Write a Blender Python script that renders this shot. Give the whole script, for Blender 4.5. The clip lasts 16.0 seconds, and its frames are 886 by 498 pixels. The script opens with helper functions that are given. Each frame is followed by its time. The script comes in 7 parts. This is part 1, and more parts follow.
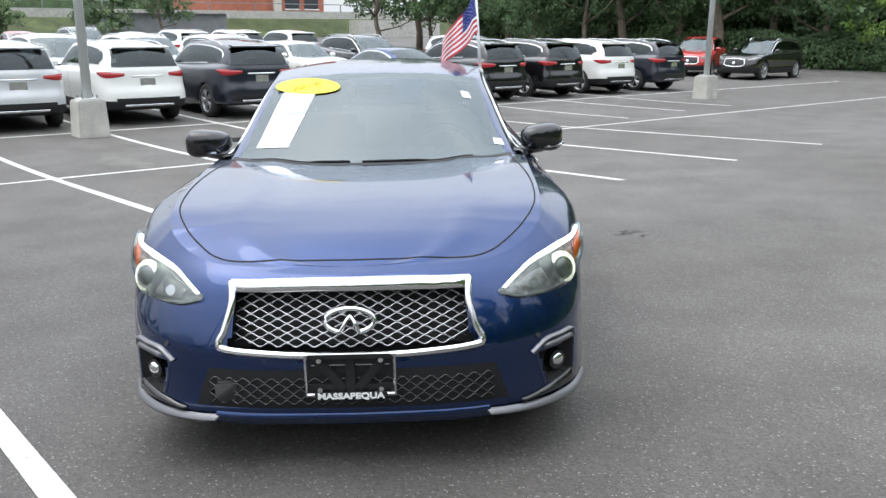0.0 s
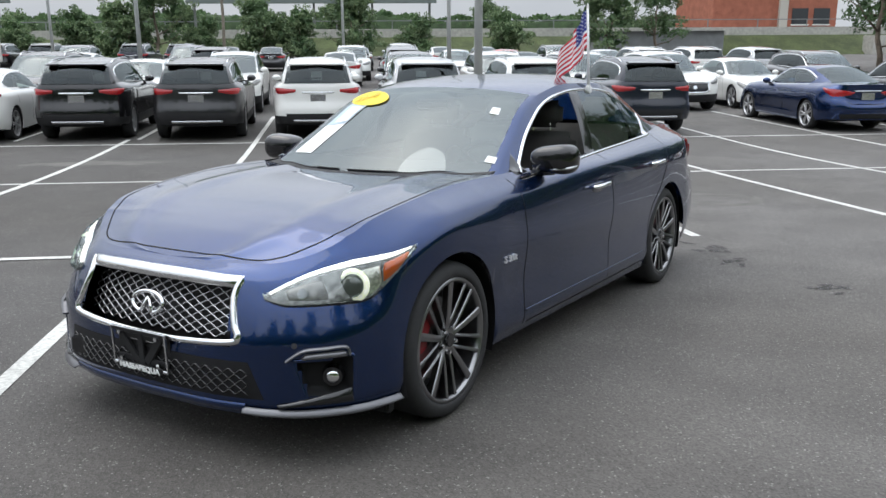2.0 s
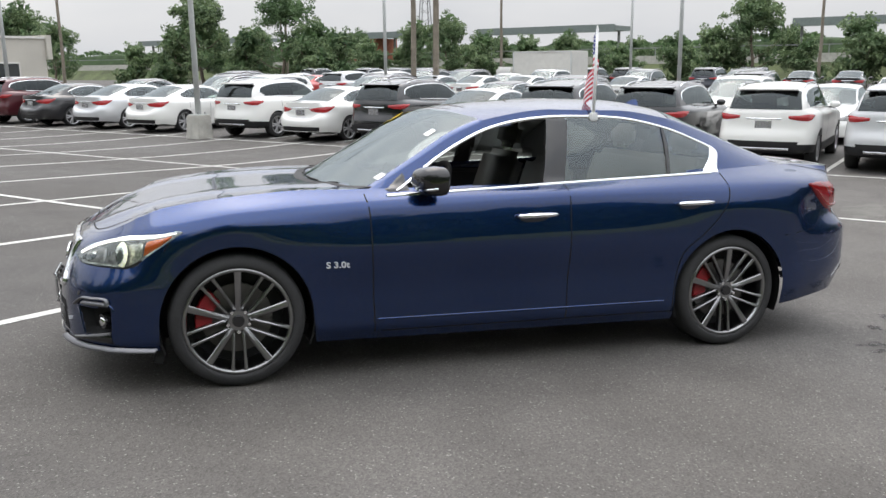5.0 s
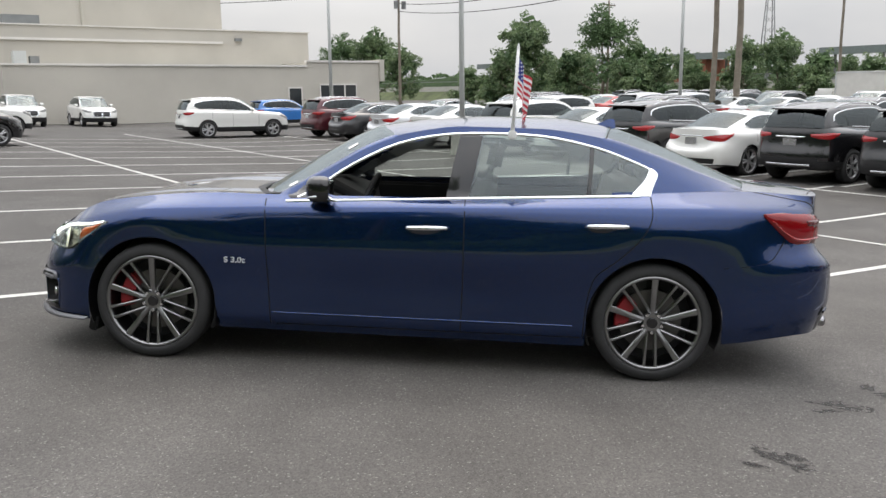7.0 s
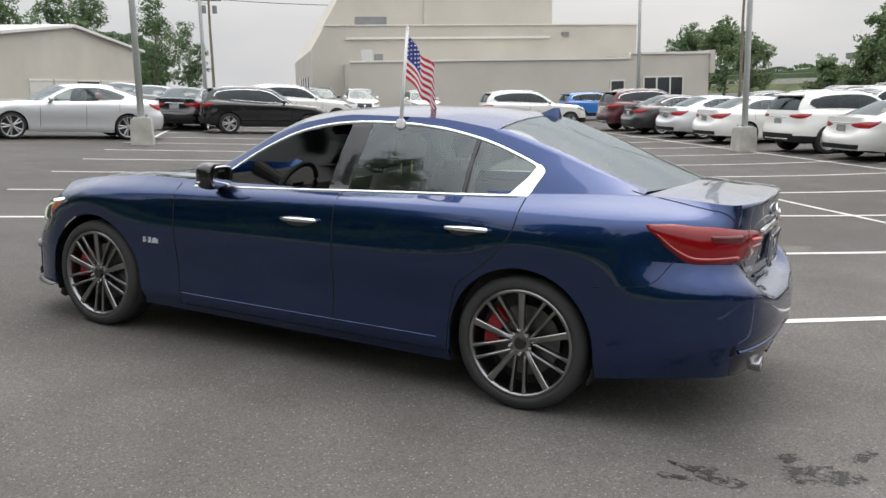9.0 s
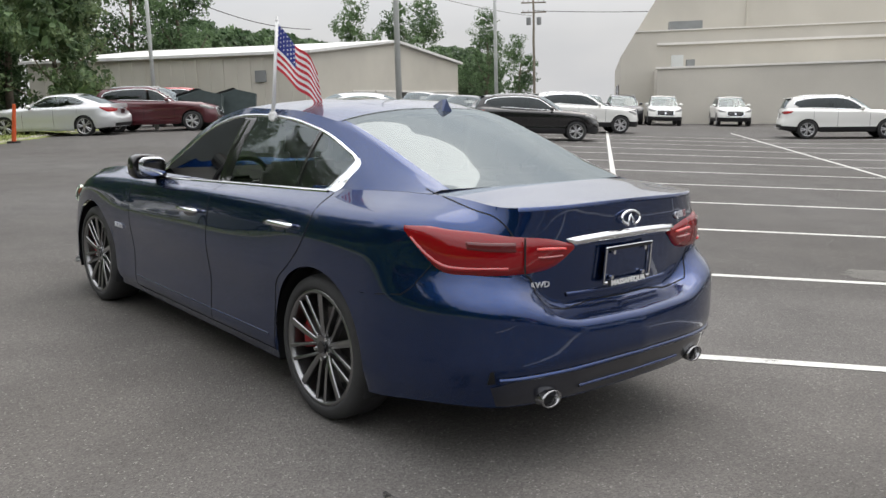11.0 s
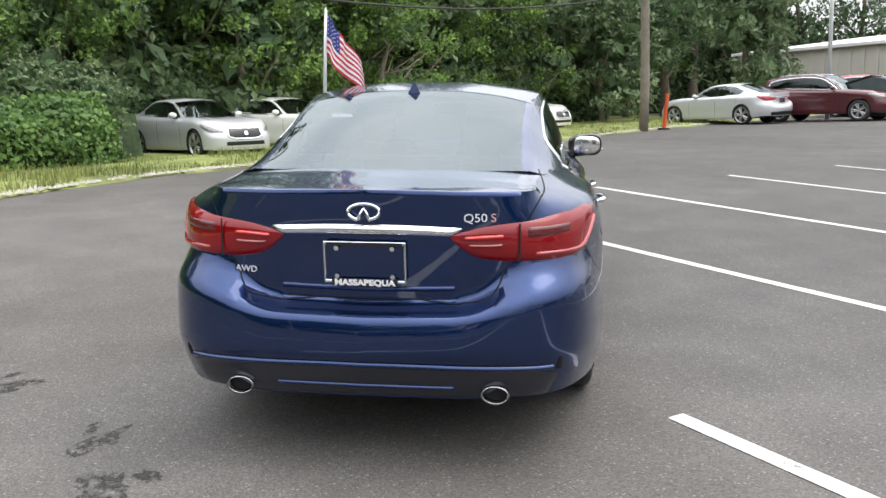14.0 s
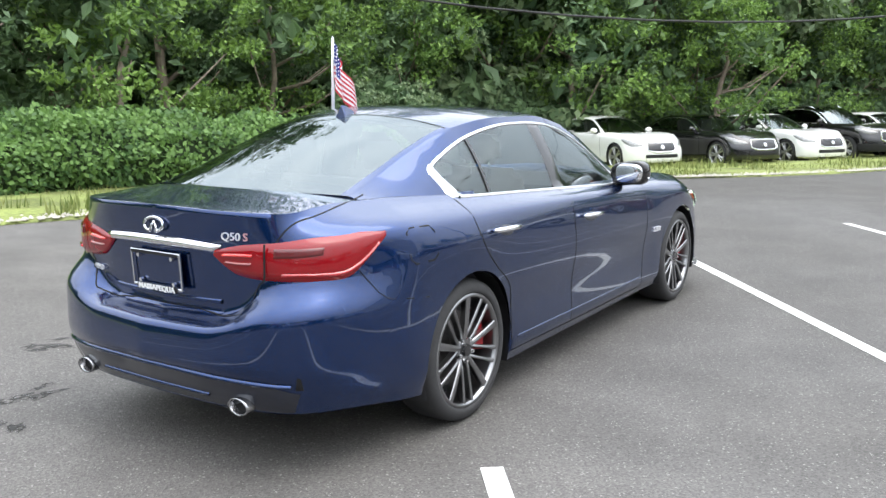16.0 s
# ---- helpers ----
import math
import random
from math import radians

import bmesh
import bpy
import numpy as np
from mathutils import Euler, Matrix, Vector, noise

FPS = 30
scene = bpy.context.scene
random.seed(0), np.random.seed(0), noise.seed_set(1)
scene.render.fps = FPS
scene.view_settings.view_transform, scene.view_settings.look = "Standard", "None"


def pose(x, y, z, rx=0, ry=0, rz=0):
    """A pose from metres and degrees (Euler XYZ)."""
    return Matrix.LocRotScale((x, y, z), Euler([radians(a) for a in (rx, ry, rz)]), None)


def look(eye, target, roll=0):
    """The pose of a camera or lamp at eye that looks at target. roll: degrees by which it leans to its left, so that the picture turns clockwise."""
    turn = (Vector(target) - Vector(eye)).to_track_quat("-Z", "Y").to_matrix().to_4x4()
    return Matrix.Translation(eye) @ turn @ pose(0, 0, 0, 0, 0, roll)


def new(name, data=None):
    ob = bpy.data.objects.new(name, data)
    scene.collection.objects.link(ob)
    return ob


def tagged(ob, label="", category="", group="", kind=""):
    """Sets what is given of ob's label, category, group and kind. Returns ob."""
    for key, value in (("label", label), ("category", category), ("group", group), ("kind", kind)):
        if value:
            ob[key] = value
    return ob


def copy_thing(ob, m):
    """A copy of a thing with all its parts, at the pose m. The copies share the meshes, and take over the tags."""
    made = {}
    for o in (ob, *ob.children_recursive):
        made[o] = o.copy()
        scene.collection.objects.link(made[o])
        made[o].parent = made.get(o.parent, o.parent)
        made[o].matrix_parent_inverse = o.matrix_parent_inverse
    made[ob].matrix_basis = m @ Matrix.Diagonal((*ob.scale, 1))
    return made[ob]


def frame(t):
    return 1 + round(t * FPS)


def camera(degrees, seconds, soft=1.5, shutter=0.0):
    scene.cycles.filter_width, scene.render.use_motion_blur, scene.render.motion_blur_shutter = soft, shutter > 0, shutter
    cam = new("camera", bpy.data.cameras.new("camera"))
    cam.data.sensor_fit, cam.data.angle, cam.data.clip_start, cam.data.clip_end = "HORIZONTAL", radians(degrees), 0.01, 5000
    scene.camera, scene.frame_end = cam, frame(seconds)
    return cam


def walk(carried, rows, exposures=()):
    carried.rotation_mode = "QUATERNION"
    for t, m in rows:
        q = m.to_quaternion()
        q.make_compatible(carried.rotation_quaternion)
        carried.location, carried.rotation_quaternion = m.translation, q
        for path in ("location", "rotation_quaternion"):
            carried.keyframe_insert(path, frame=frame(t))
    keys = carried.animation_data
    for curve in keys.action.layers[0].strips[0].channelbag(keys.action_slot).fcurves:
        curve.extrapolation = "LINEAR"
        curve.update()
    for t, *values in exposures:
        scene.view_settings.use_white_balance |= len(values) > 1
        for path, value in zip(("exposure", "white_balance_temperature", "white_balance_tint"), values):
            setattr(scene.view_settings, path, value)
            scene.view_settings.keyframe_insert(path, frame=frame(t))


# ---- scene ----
cam = camera(54.7, 16.0)
PATH = [
    (0, (5.074, 0.283, 1.457), (3.123, 0.312, 1.016), -1.0),
    (0.5, (5.033, 0.855, 1.478), (3.1, 0.59, 1.04), -1.7),
    (1, (4.819, 1.485, 1.459), (2.955, 0.901, 1.029), -1.9),
    (1.5, (4.665, 2.125, 1.438), (2.889, 1.295, 1.039), -1.2),
    (2, (4.388, 2.672, 1.418), (2.72, 1.639, 1.027), -0.3),
    (2.5, (4.106, 3.255, 1.426), (2.587, 2.006, 1.057), -0.4),
    (3, (3.699, 3.722, 1.414), (2.345, 2.296, 1.05), 0.2),
    (3.5, (3.236, 4.106, 1.398), (2.056, 2.53, 1.044), 0.5),
    (4, (2.769, 4.44, 1.425), (1.779, 2.741, 1.059), 0.8),
    (6.5, (0.123, 5.578, 1.46), (0.037, 3.605, 1.144), 1.6),
    (7, (-0.513, 5.586, 1.473), (-0.4, 3.615, 1.153), 1.8),
    (7.5, (-1.157, 5.465, 1.493), (-0.869, 3.514, 1.159), 2.1),
    (8, (-1.753, 5.235, 1.506), (-1.225, 3.337, 1.162), 1.9),
    (8.5, (-2.355, 4.995, 1.518), (-1.657, 3.153, 1.171), 1.8),
    (9, (-2.867, 4.605, 1.515), (-1.986, 2.846, 1.156), 1.7),
    (9.5, (-3.399, 4.244, 1.508), (-2.35, 2.581, 1.145), 1.3),
    (12, (-5.13, 1.792, 1.469), (-3.36, 0.937, 1.099), 1.0),
    (12.5, (-5.336, 1.183, 1.464), (-3.456, 0.619, 1.082), 0.7),
    (13, (-5.468, 0.572, 1.439), (-3.532, 0.252, 1.055), 0.4),
    (13.5, (-5.464, -0.048, 1.438), (-3.502, -0.095, 1.051), -0.1),
    (14, (-5.487, -0.689, 1.465), (-3.543, -0.436, 1.074), -0.2),
    (14.5, (-5.377, -1.3, 1.456), (-3.489, -0.765, 1.07), -0.3),
    (15, (-5.233, -1.865, 1.476), (-3.425, -1.104, 1.088), -1.0),
    (15.5, (-4.941, -2.413, 1.482), (-3.211, -1.485, 1.098), 0.1),
    (16, (-4.656, -2.922, 1.488), (-3.025, -1.819, 1.14), -0.3),
]

# The lot slopes gently: TILT lays the plane on which the car stands into the upright world.
TILT = Vector((0.0418, 0.0249, 1.0)).rotation_difference(Vector((0, 0, 1))).to_matrix().to_4x4()
walk(cam, [(t, TILT @ look(e, g, r)) for t, e, g, r in PATH],
     exposures=[(0, .36, 6320, 10), (.8, .08, 6320, 10), (1.5, -.03, 6320, 10), (2.5, -.12, 6320, 10), (4, .18, 6500, 11), (7, .02, 6750, 12), (9.5, .02, 6800, 12), (12, -.04, 6800, 12), (13, .03, 6750, 12),
                (13.5, .15, 6700, 12), (14, .45, 6650, 12), (15, .72, 6480, 12), (16, .82, 6350, 10)])


# ---- world and light: bright overcast sky ----
world = bpy.data.worlds.new("overcast")
scene.world = world
world.use_nodes = True
wn, wl = world.node_tree.nodes, world.node_tree.links
wn.clear()
w_out = wn.new("ShaderNodeOutputWorld")
w_bg = wn.new("ShaderNodeBackground")
w_sky = wn.new("ShaderNodeTexSky")
w_sky.sky_type, w_sky.sun_disc = "NISHITA", False
w_sky.sun_elevation, w_sky.sun_rotation = radians(58), radians(200)
w_sky.air_density, w_sky.dust_density, w_sky.ozone_density = 1.0, 4.0, 1.0
w_bg.inputs["Strength"].default_value = 0.122
# cloud layer: pulls the blue sky to a soft grey white with slow variation
w_co = wn.new("ShaderNodeTexCoord")
w_map = wn.new("ShaderNodeMapping")
w_map.inputs["Scale"].default_value = (1.6, 1.6, 4.0)
w_noise = wn.new("ShaderNodeTexNoise")
w_noise.inputs["Scale"].default_value = 1.7
w_noise.inputs["Detail"].default_value = 5.0
w_ramp = wn.new("ShaderNodeValToRGB")
w_ramp.color_ramp.elements[0].position, w_ramp.color_ramp.elements[0].color = 0.30, (5.4, 5.75, 6.2, 1)
w_ramp.color_ramp.elements[1].position, w_ramp.color_ramp.elements[1].color = 0.72, (7.2, 7.4, 7.55, 1)
w_mix = wn.new("ShaderNodeMixRGB")
w_mix.inputs["Fac"].default_value = 0.88
wl.new(w_co.outputs["Generated"], w_map.inputs["Vector"])
wl.new(w_map.outputs["Vector"], w_noise.inputs["Vector"])
wl.new(w_noise.outputs["Fac"], w_ramp.inputs["Fac"])
wl.new(w_sky.outputs["Color"], w_mix.inputs["Color1"])
wl.new(w_ramp.outputs["Color"], w_mix.inputs["Color2"])
# an overcast sky is about three times as bright overhead as at the horizon
w_sep = wn.new("ShaderNodeSeparateXYZ")
w_up = wn.new("ShaderNodeMapRange")
w_up.inputs["From Min"].default_value, w_up.inputs["From Max"].default_value = 0.08, 0.9
w_up.inputs["To Min"].default_value, w_up.inputs["To Max"].default_value = 0.92, 3.1
w_scale = wn.new("ShaderNodeVectorMath")
w_scale.operation = "SCALE"
wl.new(w_co.outputs["Generated"], w_sep.inputs["Vector"])
wl.new(w_sep.outputs["Z"], w_up.inputs["Value"])
wl.new(w_mix.outputs["Color"], w_scale.inputs[0])
wl.new(w_up.outputs["Result"], w_scale.inputs["Scale"])
wl.new(w_scale.outputs["Vector"], w_bg.inputs["Color"])
wl.new(w_bg.outputs["Background"], w_out.inputs["Surface"])

sun_data = bpy.data.lights.new("sun", "SUN")
sun_data.energy, sun_data.angle, sun_data.color = 1.0, radians(50), (1.0, 0.97, 0.92)
sun = new("sun", sun_data)
sun.rotation_euler = Vector((-0.15, 0.35, -1.0)).to_track_quat("-Z", "Y").to_euler()

# ---- materials ----
def material(name, color, rough=0.5, metal=0.0, vary=0.0, scale=4.0, fine=0.0, fine_scale=60.0, bump=0.0, coat=0.0,
             spec=0.5, emit=0.0, rand=0.0, tint=None, alpha=1.0, trans=0.0, ior=1.45):
    """Principled surface with two scales of colour variation, fine relief and optional variation from piece to piece."""
    m = bpy.data.materials.new(name)
    m.use_nodes = True
    n, l = m.node_tree.nodes, m.node_tree.links
    b = n["Principled BSDF"]
    b.inputs["Base Color"].default_value = (*color, 1)
    b.inputs["Roughness"].default_value = rough
    b.inputs["Metallic"].default_value = metal
    b.inputs["Coat Weight"].default_value = coat
    b.inputs["Coat Roughness"].default_value = 0.02
    b.inputs["Specular IOR Level"].default_value = spec
    b.inputs["IOR"].default_value = ior
    b.inputs["Transmission Weight"].default_value = trans
    b.inputs["Alpha"].default_value = alpha
    if emit:
        b.inputs["Emission Color"].default_value = (*color, 1)
        b.inputs["Emission Strength"].default_value = emit
    if vary or fine or bump or rand:
        co = n.new("ShaderNodeTexCoord")
        last = None
        for amount, sc in ((vary, scale), (fine, fine_scale)):
            if not amount:
                continue
            no = n.new("ShaderNodeTexNoise")
            no.inputs["Scale"].default_value, no.inputs["Detail"].default_value = sc, 6.0
            l.new(co.outputs["Object"], no.inputs["Vector"])
            mr = n.new("ShaderNodeMapRange")
            mr.inputs["From Min"].default_value, mr.inputs["From Max"].default_value = 0.3, 0.7
            mr.inputs["To Min"].default_value, mr.inputs["To Max"].default_value = 1 - amount, 1 + amount
            l.new(no.outputs["Fac"], mr.inputs["Value"])
            if last is None:
                last = mr.outputs["Result"]
            else:
                mu = n.new("ShaderNodeMath")
                mu.operation = "MULTIPLY"
                l.new(last, mu.inputs[0])
                l.new(mr.outputs["Result"], mu.inputs[1])
                last = mu.outputs["Value"]
        if rand:
            oi = n.new("ShaderNodeObjectInfo")
            mr = n.new("ShaderNodeMapRange")
            mr.inputs["To Min"].default_value, mr.inputs["To Max"].default_value = 1 - rand, 1 + rand
            l.new(oi.outputs["Random"], mr.inputs["Value"])
            if last is None:
                last = mr.outputs["Result"]
            else:
                mu = n.new("ShaderNodeMath")
                mu.operation = "MULTIPLY"
                l.new(last, mu.inputs[0])
                l.new(mr.outputs["Result"], mu.inputs[1])
                last = mu.outputs["Value"]
        if last is not None:
            vm = n.new("ShaderNodeVectorMath")
            vm.operation = "SCALE"
            vm.inputs[0].default_value = color
            l.new(last, vm.inputs["Scale"])
            l.new(vm.outputs["Vector"], b.inputs["Base Color"])
        if bump:
            no = n.new("ShaderNodeTexNoise")
            no.inputs["Scale"].default_value, no.inputs["Detail"].default_value = fine_scale, 4.0
            l.new(co.outputs["Object"], no.inputs["Vector"])
            bu = n.new("ShaderNodeBump")
            bu.inputs["Strength"].default_value, bu.inputs["Distance"].default_value = bump, 0.01
            l.new(no.outputs["Fac"], bu.inputs["Height"])
            l.new(bu.outputs["Normal"], b.inputs["Normal"])
    return m


def foliage_material(name, dark, light, scale=0.5):
    """Leaves: colour varies leaf by leaf and in slow patches, with some light through them."""
    m = bpy.data.materials.new(name)
    m.use_nodes = True
    n, l = m.node_tree.nodes, m.node_tree.links
    b = n["Principled BSDF"]
    b.inputs["Roughness"].default_value = 0.55
    b.inputs["Specular IOR Level"].default_value = 0.35
    geo = n.new("ShaderNodeNewGeometry")
    co = n.new("ShaderNodeTexCoord")
    no = n.new("ShaderNodeTexNoise")
    no.inputs["Scale"].default_value, no.inputs["Detail"].default_value = scale, 3.0
    l.new(geo.outputs["Position"], no.inputs["Vector"])
    add = n.new("ShaderNodeMath")
    add.operation = "MULTIPLY_ADD"
    add.inputs[1].default_value = 0.45
    l.new(geo.outputs["Random Per Island"], add.inputs[0])
    l.new(no.outputs["Fac"], add.inputs[2])
    ra = n.new("ShaderNodeValToRGB")
    ra.color_ramp.elements[0].position, ra.color_ramp.elements[0].color = 0.45, (*dark, 1)
    ra.color_ramp.elements[1].position, ra.color_ramp.elements[1].color = 0.95, (*light, 1)
    l.new(add.outputs["Value"], ra.inputs["Fac"])
    l.new(ra.outputs["Color"], b.inputs["Base Color"])
    tr = n.new("ShaderNodeBsdfTranslucent")
    l.new(ra.outputs["Color"], tr.inputs["Color"])
    mx = n.new("ShaderNodeMixShader")
    mx.inputs["Fac"].default_value = 0.3
    l.new(b.outputs["BSDF"], mx.inputs[1])
    l.new(tr.outputs["BSDF"], mx.inputs[2])
    l.new(mx.outputs["Shader"], n["Material Output"].inputs["Surface"])
    return m


def asphalt_material():
    m = bpy.data.materials.new("asphalt")
    m.use_nodes = True
    n, l = m.node_tree.nodes, m.node_tree.links
    b = n["Principled BSDF"]
    b.inputs["Roughness"].default_value = 0.78
    b.inputs["Specular IOR Level"].default_value = 0.35
    geo = n.new("ShaderNodeNewGeometry")

    def tex(kind, sc, detail=4.0):
        t = n.new(kind)
        t.inputs["Scale"].default_value = sc
        if kind == "ShaderNodeTexNoise":
            t.inputs["Detail"].default_value = detail
        l.new(geo.outputs["Position"], t.inputs["Vector"])
        return t
    big = tex("ShaderNodeTexNoise", 0.22, 5)
    mid = tex("ShaderNodeTexNoise", 1.6, 6)
    grain = tex("ShaderNodeTexVoronoi", 125.0)
    speck = tex("ShaderNodeTexVoronoi", 140.0)
    ra = n.new("ShaderNodeValToRGB")
    e = ra.color_ramp.elements
    e[0].position, e[0].color = 0.32, (0.077, 0.071, 0.064, 1)
    e[1].position, e[1].color = 0.68, (0.109, 0.1035, 0.0985, 1)
    l.new(big.outputs["Fac"], ra.inputs["Fac"])

    def scaled(col, fac, lo, hi, fmin=0.3, fmax=0.7):
        mr = n.new("ShaderNodeMapRange")
        mr.inputs["From Min"].default_value, mr.inputs["From Max"].default_value = fmin, fmax
        mr.inputs["To Min"].default_value, mr.inputs["To Max"].default_value = lo, hi
        l.new(fac, mr.inputs["Value"])
        v = n.new("ShaderNodeVectorMath")
        v.operation = "SCALE"
        l.new(col, v.inputs[0])
        l.new(mr.outputs["Result"], v.inputs["Scale"])
        return v.outputs["Vector"]
    c = scaled(ra.outputs["Color"], mid.outputs["Fac"], 0.82, 1.16)
    c = scaled(c, grain.outputs["Color"], 0.70, 1.34, 0.1, 0.9)
    # the surface between the stall lines is darker than that of the lane
    across = n.new("ShaderNodeVectorMath")
    across.operation = "DOT_PRODUCT"
    across.inputs[1].default_value = (math.sin(radians(38.9)), -math.cos(radians(38.9)), 0)
    l.new(geo.outputs["Position"], across.inputs[0])
    wander = n.new("ShaderNodeMath")
    wander.operation = "MULTIPLY_ADD"
    wander.inputs[1].default_value = 3.0
    l.new(big.outputs["Fac"], wander.inputs[0])
    l.new(across.outputs["Value"], wander.inputs[2])
    c = scaled(c, wander.outputs["Value"], 1.05, 0.74, 0.8, 4.2)
    # pale stones in the surface
    gt = n.new("ShaderNodeMath")
    gt.operation = "GREATER_THAN"
    gt.inputs[1].default_value = 0.885
    l.new(speck.outputs["Color"], gt.inputs[0])
    mx = n.new("ShaderNodeMixRGB")
    mx.inputs["Color2"].default_value = (0.36, 0.35, 0.33, 1)
    sc = n.new("ShaderNodeMath")
    sc.operation = "MULTIPLY"
    sc.inputs[1].default_value = 0.42
    l.new(gt.outputs["Value"], sc.inputs[0])
    l.new(sc.outputs["Value"], mx.inputs["Fac"])
    l.new(c, mx.inputs["Color1"])
    l.new(mx.outputs["Color"], b.inputs["Base Color"])
    bu = n.new("ShaderNodeBump")
    bu.inputs["Strength"].default_value, bu.inputs["Distance"].default_value = 0.5, 0.005
    l.new(grain.outputs["Distance"], bu.inputs["Height"])
    l.new(bu.outputs["Normal"], b.inputs["Normal"])
    return m


def paint_material(name, color, flake=0.0, metal=0.0, rough=0.35):
    m = material(name, color, rough=rough, metal=metal, coat=1.0, spec=0.5)
    m.node_tree.nodes["Principled BSDF"].inputs["Coat IOR"].default_value = 1.52
    if flake:
        n, l = m.node_tree.nodes, m.node_tree.links
        b = n["Principled BSDF"]
        vo = n.new("ShaderNodeTexVoronoi")
        vo.inputs["Scale"].default_value = 900.0
        co = n.new("ShaderNodeTexCoord")
        l.new(co.outputs["Object"], vo.inputs["Vector"])
        mr = n.new("ShaderNodeMapRange")
        mr.inputs["To Min"].default_value, mr.inputs["To Max"].default_value = 1 - flake, 1 + flake
        l.new(vo.outputs["Color"], mr.inputs["Value"])
        v = n.new("ShaderNodeVectorMath")
        v.operation = "SCALE"
        v.inputs[0].default_value = color
        l.new(mr.outputs["Result"], v.inputs["Scale"])
        l.new(v.outputs["Vector"], b.inputs["Base Color"])
    return m


def glass_material(name, tint, mix, rough=0.0):
    """A pane: mirror gloss by Fresnel over a tinted see-through body."""
    m = bpy.data.materials.new(name)
    m.use_nodes = True
    n, l = m.node_tree.nodes, m.node_tree.links
    n.remove(n["Principled BSDF"])
    tr = n.new("ShaderNodeBsdfTransparent")
    tr.inputs["Color"].default_value = (*tint, 1)
    gl = n.new("ShaderNodeBsdfGlossy")
    gl.inputs["Roughness"].default_value = rough
    gl.inputs["Color"].default_value = (0.86, 0.95, 0.97, 1)
    fr = n.new("ShaderNodeFresnel")
    fr.inputs["IOR"].default_value = mix
    mx = n.new("ShaderNodeMixShader")
    l.new(fr.outputs["Fac"], mx.inputs["Fac"])
    l.new(tr.outputs["BSDF"], mx.inputs[1])
    l.new(gl.outputs["BSDF"], mx.inputs[2])
    l.new(mx.outputs["Shader"], n["Material Output"].inputs["Surface"])
    return m


M = {}
M["asphalt"] = asphalt_material()
M["line"] = material("road_paint", (0.53, 0.53, 0.50), 0.75, vary=0.14, scale=2.0, fine=0.28, fine_scale=45, bump=0.3)
_n, _l = M["line"].node_tree.nodes, M["line"].node_tree.links
_g, _t, _r = _n.new("ShaderNodeNewGeometry"), _n.new("ShaderNodeTexNoise"), _n.new("ShaderNodeMapRange")
_t.inputs["Scale"].default_value, _t.inputs["Detail"].default_value, _t.inputs["Roughness"].default_value = 9.0, 10.0, 0.75
_r.inputs["From Min"].default_value, _r.inputs["From Max"].default_value = 0.27, 0.40
_l.new(_g.outputs["Position"], _t.inputs["Vector"])
_l.new(_t.outputs["Fac"], _r.inputs["Value"])
_l.new(_r.outputs["Result"], _n["Principled BSDF"].inputs["Alpha"])
M["grass"] = material("dry_grass", (0.17, 0.20, 0.055), 0.9, vary=0.45, scale=0.9, fine=0.35, fine_scale=18, bump=0.8)
M["blade"] = foliage_material("grass_blades", (0.10, 0.14, 0.035), (0.29, 0.31, 0.11), 0.8)
M["gravel"] = material("gravel", (0.36, 0.34, 0.29), 0.9, vary=0.2, scale=3.0, rand=0.3, bump=0.4)
M["concrete"] = material("concrete", (0.42, 0.41, 0.37), 0.85, vary=0.18, scale=3.0, fine=0.12, fine_scale=50, bump=0.25)
M["pole"] = material("painted_steel_pole", (0.52, 0.54, 0.53), 0.45, vary=0.06, scale=2.0)
M["wood"] = material("weathered_wood_pole", (0.19, 0.165, 0.13), 0.85, vary=0.2, scale=3.0, fine=0.2, fine_scale=40, bump=0.4)
M["stucco"] = material("beige_stucco", (0.50, 0.475, 0.42), 0.9, vary=0.07, scale=0.35, fine=0.05, fine_scale=30, bump=0.2)
M["coping"] = material("pale_coping", (0.68, 0.66, 0.62), 0.6, vary=0.05)
M["sheet"] = material("beige_sheet_metal", (0.49, 0.47, 0.41), 0.6, vary=0.07, scale=0.5)
M["roof"] = material("white_metal_roof", (0.66, 0.66, 0.64), 0.5, vary=0.06)
M["brick"] = material("red_brick", (0.34, 0.12, 0.075), 0.85, vary=0.18, scale=1.5, fine=0.2, fine_scale=20)
M["steel_grey"] = material("grey_steel", (0.20, 0.21, 0.21), 0.6, vary=0.15, scale=1.0)
M["canopy"] = material("canopy_green_grey", (0.16, 0.19, 0.18), 0.6, vary=0.1)
M["bark"] = material("bark", (0.16, 0.13, 0.10), 0.9, vary=0.3, scale=4.0, fine=0.2, fine_scale=30, bump=0.7)
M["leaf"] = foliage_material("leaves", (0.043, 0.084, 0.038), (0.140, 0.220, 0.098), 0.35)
M["leaf_mid"] = foliage_material("leaves_mid", (0.074, 0.118, 0.058), (0.215, 0.29, 0.145), 0.4)
M["bank_grass"] = material("bank_grass", (0.062, 0.078, 0.030), 0.9, vary=0.4, scale=0.5, fine=0.3, fine_scale=6)
M["letter"] = material("silver_lettering", (0.72, 0.73, 0.75), 0.25, 0.35)
M["leaf2"] = foliage_material("leaves_bright", (0.05, 0.105, 0.022), (0.19, 0.31, 0.065), 0.5)
M["hedge"] = foliage_material("hedge_leaves", (0.046, 0.105, 0.028), (0.165, 0.285, 0.075), 1.2)
